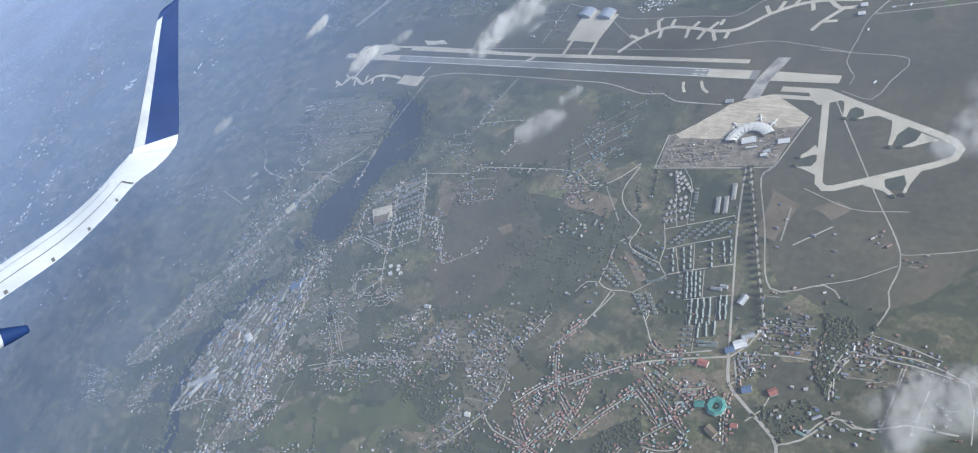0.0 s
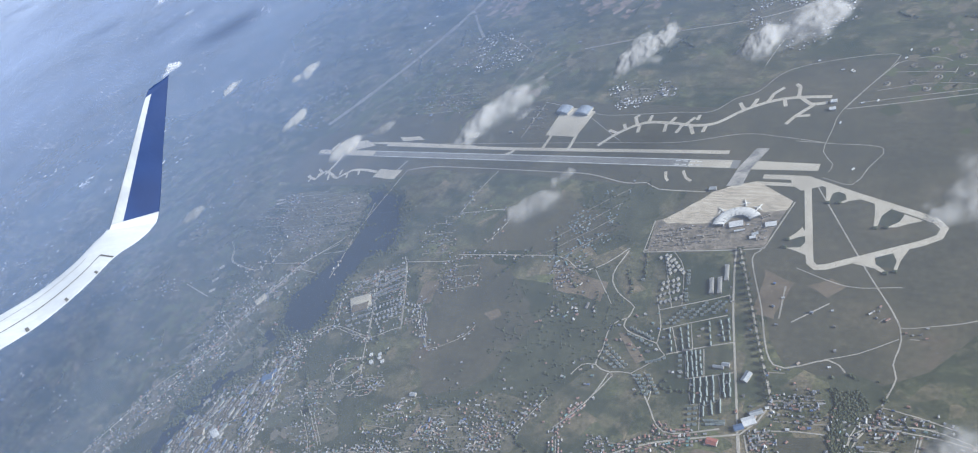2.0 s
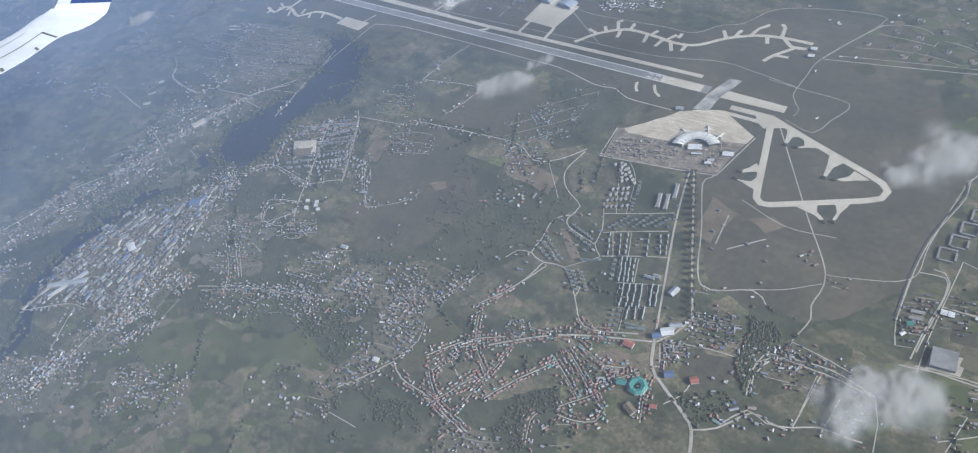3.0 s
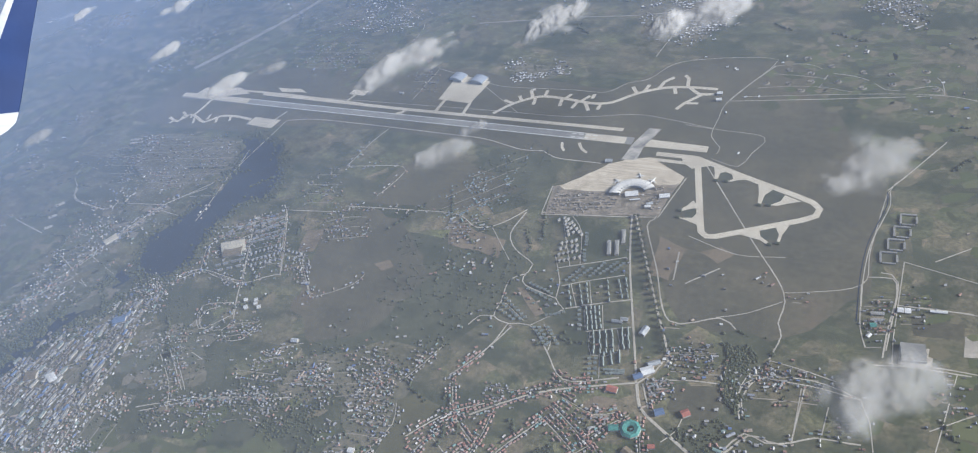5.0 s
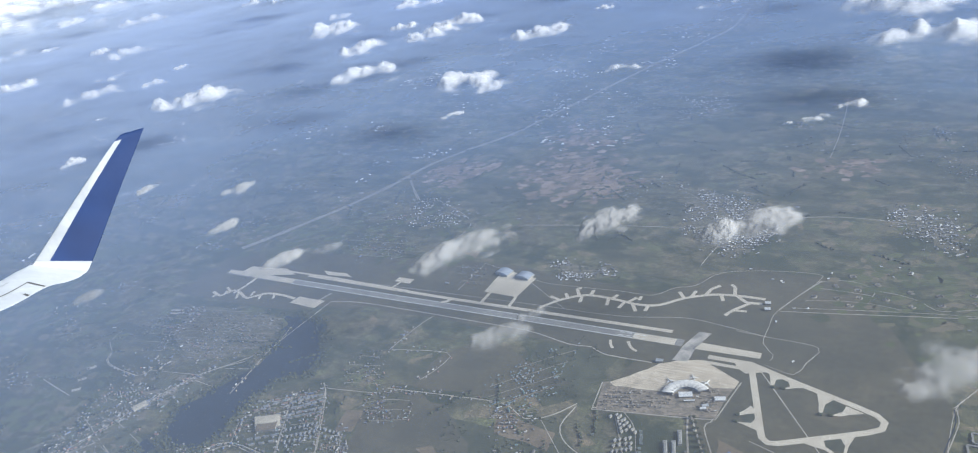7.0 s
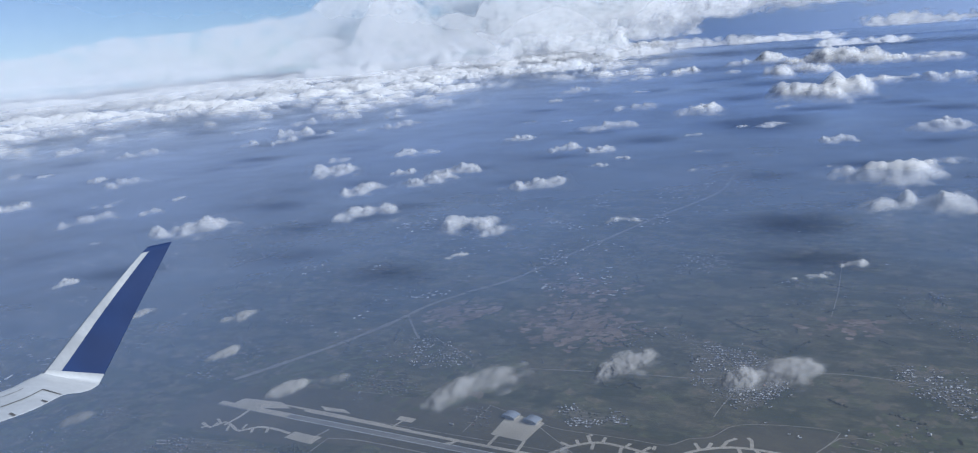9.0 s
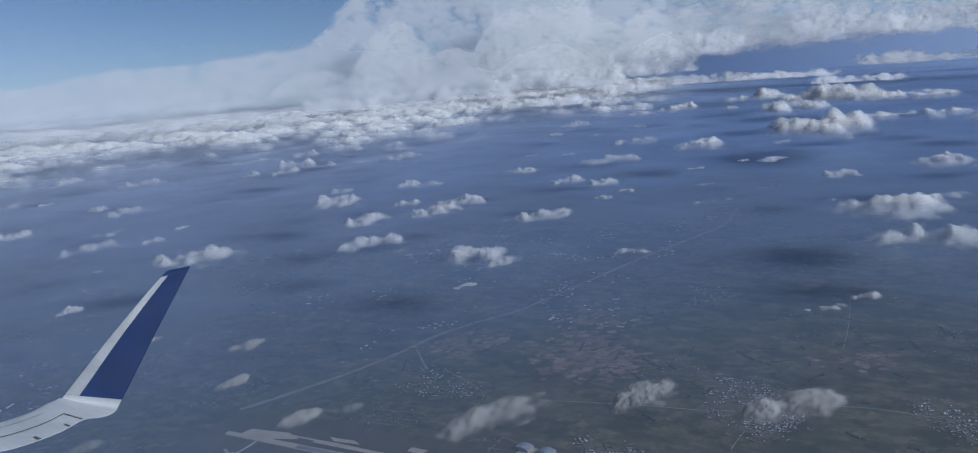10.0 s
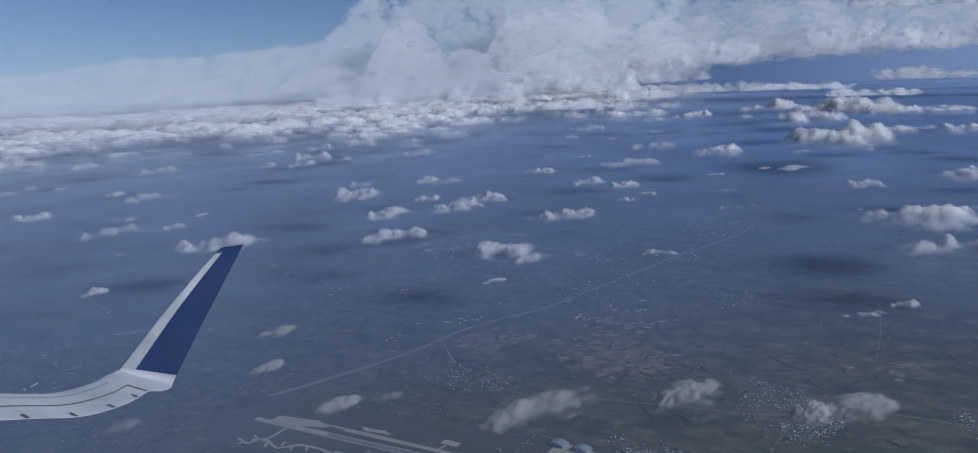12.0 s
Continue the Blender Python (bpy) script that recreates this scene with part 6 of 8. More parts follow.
# ---- terminal ----
TERMINAL_ROOF = two_scale("terminal_roof_sheet", (0.64, 0.63, 0.60), (0.72, 0.71, 0.68), 2.0, 0.3, 0.6, (0.58, 0.57, 0.55))
def terminal(cx, cy):
    t = tagged(new("terminal"), "airport terminal with a white fan-shaped vaulted roof", "terminal")
    t.location = (cx, cy, 0.07)
    a0, a1, n = math.radians(38), math.radians(188), 10
    for k in range(n):
        bm = bmesh.new()
        rows = []
        for i in range(7):
            a = a0 + (a1 - a0) * (k + 0.012 + 0.976 * i / 6) / n
            row = []
            for j in range(9):
                s = j / 8
                r = 4.6 + 3.9 * s
                z = 0.85 + 0.55 * math.sin(math.pi * (0.12 + 0.72 * s)) + 0.03 * math.sin(math.pi * i / 6)
                row.append(bm.verts.new((r * math.cos(a), r * math.sin(a), z)))
            rows.append(row)
        for p, q in zip(rows, rows[1:]):
            for j in range(8):
                bm.faces.new((p[j], p[j + 1], q[j + 1], q[j])).smooth = True
        bm.normal_update()
        bmesh.ops.solidify(bm, geom=bm.faces[:], thickness=0.1)
        for face in bm.faces:
            face.smooth = False
        part("roof_bay", bm, TERMINAL_ROOF, t)
        bm = bmesh.new()
        for r in (4.9, 8.2):
            pts = [a0 + (a1 - a0) * (k + i / 4) / n for i in range(5)]
            lo = [bm.verts.new((r * math.cos(a), r * math.sin(a), 0)) for a in pts]
            hi = [bm.verts.new((r * math.cos(a), r * math.sin(a), 1.0)) for a in pts]
            for i in range(4):
                bm.faces.new((lo[i], lo[i + 1], hi[i + 1], hi[i]))
        part("glazed_wall", bm, GREY_ROOF, t, "dark glazed wall under the roof")
    for k in range(n + 1):
        a = a0 + (a1 - a0) * k / n
        bm = bmesh.new()
        bmesh.ops.create_cube(bm, size=1, matrix=Matrix.Translation((6.5 * math.cos(a), 6.5 * math.sin(a), 1.2)) @ Matrix.Rotation(a, 4, "Z") @ Matrix.Diagonal((3.7, 0.07, 0.36, 1)))
        part("roof_rib", bm, PALE_ROOF, t, "grey rib between roof bays")
    return t


terminal(255.8, -31.6)
for (q,), w, d, turn, mat, label in (([(255.2, -30.9)], 4.6, 2.6, 20, WHITE_ROOF, "white entrance hall before the terminal"), ([(257.3, -33.7)], 3.6, 0.6, 20, WHITE_ROOF, "white canopy over the terminal driveway"), ([(266.9, -29.7)], 3.6, 2.0, 18, WHITE_ROOF, "white cargo shed beside the terminal"), ([(240.8, -14.0)], 2.6, 1.6, 10, GREY_ROOF, "grey fire station at the apron edge"), ([(263.0, -34.7)], 2.2, 1.2, 30, GREY_ROOF, "grey site office beside the terminal"), ([(262.7, -36.4)], 2.0, 1.0, 20, WHITE_ROOF, "small white office near the terminal")):
    ob = house("building", w, d, 0.6, 0.2, mat, label, "building")
    ob.matrix_basis = pose(q[0], q[1], 0.075, 0, 0, turn)


def airliner(x, y, turn):
    t = tagged(new("airliner"), "white airliner parked on the terminal apron", "aircraft", "parked aircraft")
    t.location, t.rotation_euler = (x, y, 0.085), (0, 0, turn)
    bm = bmesh.new()
    rings = []
    for i, (px_, r) in enumerate(((-1.9, 0.03), (-1.7, 0.12), (-1.2, 0.2), (1.2, 0.2), (1.7, 0.12), (1.95, 0.02))):
        rings.append([bm.verts.new((px_, r * math.cos(a * math.pi / 4), 0.32 + r * math.sin(a * math.pi / 4))) for a in range(8)])
    for p, q in zip(rings, rings[1:]):
        for k in range(8):
            bm.faces.new((p[k], p[(k + 1) % 8], q[(k + 1) % 8], q[k]))
    part("fuselage", bm, TERMINAL_ROOF, t)
    for s in (-1, 1):
        for nm, pts, z in (("wing", ((0.35, 0.15), (-0.35, 0.15), (-0.75, 1.75), (-0.5, 1.75)), 0.26), ("tailplane", ((-1.45, 0.08), (-1.75, 0.08), (-1.95, 0.65), (-1.78, 0.65)), 0.36)):
            bm = bmesh.new()
            f = bm.faces.new([bm.verts.new((u, s * v, z)) for u, v in pts])
            bm.normal_update()
            bmesh.ops.solidify(bm, geom=[f], thickness=0.05)
            part(nm, bm, TERMINAL_ROOF, t)
        bm = bmesh.new()
        bmesh.ops.create_cone(bm, cap_ends=True, segments=8, radius1=0.11, radius2=0.09, depth=0.45, matrix=Matrix.Translation((0.2, s * 0.6, 0.16)) @ Matrix.Rotation(math.pi / 2, 4, "Y"))
        part("engine", bm, TERMINAL_ROOF, t)
    bm = bmesh.new()
    f = bm.faces.new([bm.verts.new((u, 0, z)) for u, z in ((-1.3, 0.48), (-1.75, 0.48), (-2.0, 1.1), (-1.8, 1.1))])
    bm.normal_update()
    bmesh.ops.solidify(bm, geom=[f], thickness=0.05)
    part("tail_fin", bm, PAINT_BLUE, t, "dark blue tail fin")
    for u, v in ((1.3, 0), (-0.2, 0.25), (-0.2, -0.25)):
        bm = bmesh.new()
        bmesh.ops.create_cone(bm, cap_ends=True, segments=6, radius1=0.04, radius2=0.04, depth=0.2, matrix=Matrix.Translation((u, v, 0.1)))
        part("landing_gear", bm, GREY_ROOF, t)


for x, y, r in ((247.8, -24.6, 2.4), (255.1, -20.2, 2.0), (260.4, -22.0, 1.2)):
    airliner(x, y, r)


def hangar(x, y, turn):
    t = tagged(new("hangar"), "large hangar with a blue-grey vaulted roof", "hangar", "two hangars")
    t.location, t.rotation_euler = (x, y, 0.075), (0, 0, turn)
    w, d = 3.6, 2.6
    prof = [(-w + 2 * w * i / 10, 1.0 + 0.7 * math.sin(math.pi * i / 10)) for i in range(11)]
    bm = bmesh.new()
    a = [bm.verts.new((u, -d, z)) for u, z in prof]
    b = [bm.verts.new((u, d, z)) for u, z in prof]
    for i in range(10):
        bm.faces.new((a[i], a[i + 1], b[i + 1], b[i]))
    bm.normal_update()
    bmesh.ops.solidify(bm, geom=bm.faces[:], thickness=0.06)
    part("roof", bm, two_scale("blue_grey_roof", (0.26, 0.32, 0.42), (0.40, 0.42, 0.45), 1.5, 0.2, 0.6), t)
    for y0 in (-d + 0.05, d - 0.05):
        bm = bmesh.new()
        top = [bm.verts.new((u * 0.98, y0, z - 0.05)) for u, z in prof]
        bot = [bm.verts.new((u * 0.98, y0, 0)) for u, z in prof]
        for i in range(10):
            bm.faces.new((bot[i], bot[i + 1], top[i + 1], top[i]))
        part("end_wall", bm, GREY_ROOF, t, "grey door wall")
    for u in (-w + 0.05, w - 0.05):
        bm = bmesh.new()
        bm.faces.new([bm.verts.new(p) for p in ((u, -d, 0), (u, d, 0), (u, d, 1), (u, -d, 1))])
        part("side_wall", bm, WALL, t)


hangar(*[(150.7, 33.6)][0], -0.2)
hangar(*[(162.0, 32.8)][0], -0.2)


# ---- towns ----
def inside(p, poly):
    hit, k = False, len(poly)
    for i in range(k):
        (x1, y1), (x2, y2) = poly[i], poly[i - 1]
        if (y1 > p[1]) != (y2 > p[1]) and p[0] < (x2 - x1) * (p[1] - y1) / (y2 - y1) + x1:
            hit = not hit
    return hit


def scatter(poly, count, rng, gap):
    xs, ys = [p[0] for p in poly], [p[1] for p in poly]
    cell, out = {}, []
    for _ in range(count * 12):
        q = (rng.uniform(min(xs), max(xs)), rng.uniform(min(ys), max(ys)))
        if not inside(q, poly):
            continue
        k = (int(q[0] / gap), int(q[1] / gap))
        if any((i, j) in cell and (cell[i, j][0] - q[0]) ** 2 + (cell[i, j][1] - q[1]) ** 2 < gap * gap for i in (k[0] - 1, k[0], k[0] + 1) for j in (k[1] - 1, k[1], k[1] + 1)):
            continue
        cell[k] = q
        out.append(q)
        if len(out) >= count:
            break
    return out


LANE = two_scale("dusty_lane", (0.20, 0.18, 0.15), (0.30, 0.275, 0.23), 1.0, 0.1)


def lanes(poly, count, rng, gap, turn, loose):
    """Places for houses in rows along lanes, in blocks with gaps; loose rows wander."""
    ca, sa = math.cos(turn), math.sin(turn)
    loc = [(x * ca + y * sa, -x * sa + y * ca) for x, y in poly]
    u0, u1 = min(p[0] for p in loc), max(p[0] for p in loc)
    v, v1, out, row = min(p[1] for p in loc), max(p[1] for p in loc), [], 0
    verts, faces = [], []
    while v < v1:
        u = u0 + rng.random()
        if row % 4 == 1 and loose < 0.55:
            last = None
            for k in range(int((u1 - u0) / 1.2)):
                ends = []
                for side in (-0.17, 0.17):
                    x, y = (u0 + k * 1.2) * ca - (v - gap * 0.62 + side) * sa, (u0 + k * 1.2) * sa + (v - gap * 0.62 + side) * ca
                    w = Vector((x * 0.05, y * 0.05, 2.2))
                    ends.append((x + loose * 9 * noise.noise(w), y + loose * 9 * noise.noise(w + Vector((5, 1, 3))), 0.02))
                if inside(ends[0][:2], poly):
                    verts += ends
                    if last is not None:
                        faces.append((last, len(verts) - 2, len(verts) - 1, last + 1))
                    last = len(verts) - 2
                else:
                    last = None
        while u < u1:
            x, y = u * ca - v * sa, u * sa + v * ca
            w = Vector((x * 0.05, y * 0.05, 2.2))
            x += loose * 9 * noise.noise(w) + rng.gauss(0, 0.12 + 0.5 * loose)
            y += loose * 9 * noise.noise(w + Vector((5, 1, 3))) + rng.gauss(0, 0.08 + 0.4 * loose)
            if noise.noise(Vector((x * 0.13, y * 0.13, 7.7))) > -0.32 + 0.3 * loose and inside((x + rng.gauss(0, 1.5 + 6 * loose), y + rng.gauss(0, 1.5 + 6 * loose)), poly):
                out.append((x, y))
            u += gap * rng.uniform(0.62, 1.0) * (2.2 if rng.random() < 0.1 else 1)
        row += 1
        v += gap * (1.55 if row % 2 else 0.8)
    if faces:
        tagged(mesh_object("lanes", verts, faces, LANE), "narrow dusty lanes between rows of houses", "lane", "", "structure")
    if len(out) > count:
        rng.shuffle(out)
    return out[:count]


def town(places, rng, roof_mat, label, turn=0.4, spread=0.5, big=0.62, name="houses"):
    """Many small houses with pitched roofs, too many to tell apart, as one mesh."""
    verts, faces, slots = [], [], []
    for x, y in places:
        if inside((x, y), SHADED_WETLAND):
            continue
        w, d = rng.uniform(0.7, 1.5) * big, rng.uniform(0.6, 1.0) * big
        if rng.random() < 0.09:
            w, d = w * rng.uniform(1.8, 3.2), d * 1.3
        h = rng.uniform(0.22, 0.42)
        walls, wf, roof, rf = gable(w, d, h, rng.uniform(0.08, 0.24), 0.06)
        a = turn + (math.pi / 2 if rng.random() < 0.25 else 0) + rng.gauss(0, spread * 0.6)
        ca, sa = math.cos(a), math.sin(a)
        b = len(verts)
        pts = walls + [roof[i] for i in (6, 7, 8, 9, 10, 11)]
        verts += [(x + p[0] * ca - p[1] * sa, y + p[0] * sa + p[1] * ca, p[2]) for p in pts]
        faces += [tuple(b + i for i in f) for f in wf] + [(b + 10, b + 11, b + 12, b + 13), (b + 13, b + 12, b + 14, b + 15)]
        slots += [0] * len(wf) + [1, 1]
    return tagged(mesh_object(name, verts, faces, [TOWN_WALL, roof_mat], slots=slots), label, "houses", "", "stuff")


rt = random.Random(77)
TOWNS = [
    ([(171.0, -140.0), (180.0, -130.1), (188.3, -127.4), (200.3, -131.6), (198.3, -117.8), (202.6, -118.6), (213.7, -130.6), (218.9, -143.9), (215.8, -151.6), (211.1, -160.1), (205.8, -171.9), (202.0, -163.3), (204.4, -150.4), (200.1, -142.1), (187.3, -141.8), (179.4, -146.3)], 700, 1.2, TOWN_ROOF, "dense village of small grey and white roofed houses", 0.3, 0.5),
    ([(151.4, -137.5), (165.1, -133.4), (183.3, -144.7), (178.6, -157.3), (171.2, -158.2)], 90, 1.6, TOWN_ROOF, "loose village of small grey roofed houses", 0.3, 0.5),
    ([(195.3, -120.3), (214.1, -120.0), (221.1, -108.9), (221.2, -112.5), (215.3, -126.5), (207.5, -128.6)], 60, 1.6, TOWN_ROOF, "houses strung along a lane", 0.3, 0.6),
    ([(239.4, -160.4), (251.7, -159.9), (257.5, -156.1), (265.2, -158.3), (256.8, -166.2), (245.9, -168.2)], 120, 1.4, TOWN_ROOF, "dense houses at the village edge", 0.3, 0.5),
    ([(199.6, -167.6), (209.0, -167.3), (207.2, -180.2), (203.1, -186.2), (199.7, -180.0)], 70, 1.5, TOWN_ROOF, "houses along a lane below the village", 0.3, 0.5),
    ([(267.1, -126.1), (280.4, -117.6), (285.5, -118.1), (273.9, -130.4)], 70, 1.4, TOWN_ROOF, "grey-roofed houses beside the main road", 0.3, 0.2),
    ([(267.7, -146.1), (274.7, -142.7), (280.8, -148.8), (271.3, -153.6)], 40, 1.5, TOWN_ROOF, "small houses between lanes", 0.6, 0.3),
    ([(283.8, -108.5), (291.3, -105.2), (290.4, -113.9), (286.7, -114.7)], 70, 1.05, TOWN_ROOF, "crowded market buildings at the junction", 0.5, 0.15),
    ([(286.7, -96.0), (298.8, -90.9), (305.4, -96.6), (303.5, -99.9), (291.0, -104.5)], 70, 1.5, TOWN_ROOF, "scattered low buildings beside the avenue", 0.3, 0.3),
    ([(312.2, -94.4), (321.2, -92.6), (321.0, -95.1), (311.7, -97.9)], 26, 1.3, TOWN_ROOF, "row of roadside buildings", -0.2, 0.2),
    ([(314.9, -101.8), (320.8, -97.6), (321.8, -103.6), (316.3, -106.1)], 16, 1.5, TOWN_ROOF, "school buildings in a compound", 0.4, 0.1),
    ([(332.2, -103.5), (338.3, -99.3), (339.8, -112.6), (333.3, -111.9)], 30, 1.7, TOWN_ROOF, "houses among fields", 0.2, 0.3),
    ([(334.8, -62.7), (343.3, -60.8), (341.6, -79.9), (336.4, -80.1)], 14, 1.9, TOWN_ROOF, "low buildings beside the fence road", 0.25, 0.15),
    ([(344.0, -55.6), (352.1, -55.1), (352.0, -68.3), (345.0, -70.0)], 10, 2.0, TOWN_ROOF, "houses on a grid of lanes", 0.25, 0.15),
    ([(74.7, -205.3), (67.4, -189.7), (66.0, -167.5), (69.9, -154.2), (82.7, -137.4), (90.2, -124.5), (101.7, -130.6), (102.6, -143.9), (109.3, -161.6), (109.2, -184.2), (96.7, -191.3), (80.8, -193.0)], 620, 1.6, CROWDED_ROOF, "crowded town of grey, white and blue roofs", 1.62, 0.10),
    ([(109.2, -184.2), (110.7, -162.8), (127.0, -161.3), (129.9, -175.1), (131.2, -190.5), (116.6, -200.4), (112.9, -211.4), (113.3, -224.8), (100.8, -223.4), (104.6, -209.1), (108.3, -197.8)], 420, 1.3, TOWN_ROOF, "small houses at the edge of the town", 1.75, 0.3),
    ([(19.9, -200.7), (22.2, -182.4), (25.8, -168.5), (31.5, -155.6), (55.2, -125.5), (68.4, -132.0), (55.1, -147.2), (51.4, -165.1), (42.0, -180.9), (34.5, -193.7)], 110, 1.8, TOWN_ROOF, "strip of houses along a straight road", 1.15, 0.12),
    ([(40.7, -215.9), (44.1, -195.7), (51.4, -186.9), (56.8, -196.0), (56.8, -214.2)], 60, 1.6, TOWN_ROOF, "houses and yards beside the stream", 0.6, 0.3),
    ([(-7.4, -217.0), (4.7, -205.9), (26.9, -200.8), (23.8, -221.4), (14.2, -227.4)], 60, 1.8, TOWN_ROOF, "loose houses on the plain", 0.4, 0.6),
    ([(73.3, -227.0), (98.3, -216.8), (114.9, -204.3), (130.4, -223.4), (81.8, -251.0), (76.1, -238.5)], 240, 1.6, TOWN_ROOF, "scattered village houses among trees", 0.4, 0.6),
    ([(132.6, -202.0), (151.3, -193.1), (169.1, -198.5), (160.6, -210.8), (141.3, -215.1)], 110, 1.5, TOWN_ROOF, "scattered village houses among trees", 0.4, 0.6),
    ([(133.8, -163.6), (158.9, -153.0), (170.5, -157.5), (149.5, -166.6)], 60, 1.5, TOWN_ROOF, "houses along a lane", 0.3, 0.5),
    ([(24.1, -96.8), (40.3, -88.6), (60.3, -88.8), (72.5, -83.9), (55.6, -103.0), (49.8, -123.1), (44.0, -138.2), (35.8, -142.3), (34.6, -128.9)], 100, 1.9, TOWN_ROOF, "houses and yards along a straight road", 1.2, 0.12),
    ([(82.4, -124.5), (87.2, -111.8), (105.2, -118.6), (105.8, -134.3), (95.6, -137.1)], 70, 1.5, TOWN_ROOF, "houses among trees near the stream", 0.5, 0.4),
    ([(105.5, -139.5), (126.7, -130.3), (149.6, -148.5), (138.7, -157.5), (124.1, -156.1)], 120, 1.7, TOWN_ROOF, "scattered houses and sheds among trees", 0.5, 0.4),
    ([(100.8, -82.0), (110.7, -75.5), (124.5, -94.9), (115.1, -101.0), (103.2, -98.0)], 60, 1.4, TOWN_ROOF, "rows of low blocks in the walled compound", 0.5, 0.06),
    ([(111.5, -75.3), (119.9, -67.0), (139.4, -95.1), (129.1, -99.5)], 70, 1.4, TOWN_ROOF, "rows of low blocks in the walled compound", 0.5, 0.06),
    ([(137.8, -125.6), (147.6, -119.6), (154.5, -124.2), (142.1, -132.5)], 24, 1.4, TOWN_ROOF, "low buildings below the compound", 0.4, 0.2),
    ([(134.0, -86.8), (144.0, -86.4), (154.6, -98.7), (143.9, -97.7)], 26, 1.4, TOWN_ROOF, "staff houses beside the compound", 0.5, 0.3),
    ([(8.0, -34.7), (64.4, -27.5), (78.1, -49.4), (51.5, -71.4), (26.1, -62.0)], 150, 1.5, TOWN_ROOF, "village on both sides of a straight road", 0.2, 0.2),
    ([(-5.2, -57.1), (4.1, -35.2), (20.3, -38.3), (30.8, -74.9)], 60, 1.6, TOWN_ROOF, "loose houses in the fields", 0.2, 0.3),
    ([(118.9, -47.5), (128.8, -37.4), (143.0, -59.9), (126.1, -62.8)], 24, 1.5, TOWN_ROOF, "low buildings beside the airfield", 0.2, 0.1),
    ([(182.8, -53.0), (195.1, -19.5), (207.6, -9.3), (209.0, -33.5), (206.4, -52.4), (195.9, -57.9)], 60, 1.5, CAMP_ROOF, "low blue-grey buildings in a wooded camp", 0.8, 0.15),
    ([(189.5, -55.5), (207.9, -55.7), (214.2, -64.7), (198.0, -67.8)], 40, 1.3, TOWN_ROOF, "small houses on bare ground", 0.4, 0.4),
    ([(139.7, -64.3), (161.3, -60.5), (166.3, -74.0), (147.7, -81.1)], 50, 1.4, TOWN_ROOF, "small houses on bare ground", 0.4, 0.4),
    ([(169.5, 48.8), (186.8, 49.8), (206.1, 42.8), (181.2, 35.8)], 110, 1.3, GLINT_ROOF, "bright village beyond the dispersal", 0.3, 0.4),
    ([(225.0, -35.5), (243.4, -32.5), (251.3, -35.9), (252.8, -40.8), (227.3, -45.2)], 60, 1.3, SITE_ROOF, "site huts and stores beside the terminal", 0.25, 0.08),
    ([(258.2, -27.6), (267.1, -22.6), (268.0, -31.3), (262.5, -39.8)], 26, 1.3, SITE_ROOF, "site huts beside the terminal", 0.4, 0.1),
    ([(121.3, 34.3), (137.1, 38.3), (147.9, 19.9), (140.1, 15.5)], 20, 1.6, TOWN_ROOF, "low camp buildings beside the hangars", 0.1, 0.05),
    ([(34.4, 51.1), (79.9, 59.7), (98.5, 41.7), (69.8, 24.8)], 50, 1.9, TOWN_ROOF, "low buildings in fields beyond the runway", 0.1, 0.1),
    ([(238.8, -123.0), (246.5, -118.7), (254.9, -120.5), (249.3, -125.9), (241.6, -129.6)], 50, 1.3, TOWN_ROOF, "houses along the lane west of the quarter", 0.3, 0.3),
    ([(283.2, -106.8), (290.5, -105.4), (289.0, -114.9), (285.7, -114.3)], 90, 0.9, TOWN_ROOF, "crowded market sheds at the road junction", 0.4, 0.1),
    ([(285.4, -95.3), (297.6, -90.1), (299.8, -93.9), (294.7, -100.6), (289.0, -104.2)], 26, 1.6, TOWN_ROOF, "low grey yard buildings beside the avenue", 0.2, 0.08),
    ([(281.6, -86.1), (289.0, -84.6), (289.4, -86.3), (283.0, -88.5)], 20, 1.1, TOWN_ROOF, "row of sheds by the fence", 0.1, 0.1),
    ([(310.8, -94.3), (319.6, -92.2), (320.0, -95.2), (311.9, -97.3)], 18, 1.4, TOWN_ROOF, "row of buildings on the fence road", -0.1, 0.1),
    ([(315.9, -99.1), (321.5, -97.1), (321.6, -103.7), (317.3, -105.1)], 26, 1.2, TOWN_ROOF, "long school blocks in a walled yard", 1.2, 0.06),
    ([(314.9, -64.8), (320.4, -63.6), (320.1, -68.5), (316.2, -68.8)], 14, 1.2, TOWN_ROOF, "huts and sheds at the track corner", 0.2, 0.3),
    ([(305.1, -59.3), (310.3, -60.8), (308.4, -65.0), (305.6, -63.0)], 12, 1.2, TOWN_ROOF, "sheds beside the airfield track", 0.9, 0.1),
    ([(336.2, -59.3), (343.6, -59.9), (342.5, -74.5), (337.2, -76.0)], 12, 1.6, TOWN_ROOF, "low houses beside the fence road", 0.25, 0.1),
    ([(309.0, -94.4), (328.2, -92.0), (328.2, -102.5), (311.3, -105.6)], 18, 1.8, TOWN_ROOF, "scattered low buildings among yards", 0.2, 0.2),
    ([(354.5, -84.2), (364.0, -83.5), (364.5, -100.7), (356.8, -101.3)], 14, 1.9, TOWN_ROOF, "houses in yards on the plain", 0.2, 0.2),
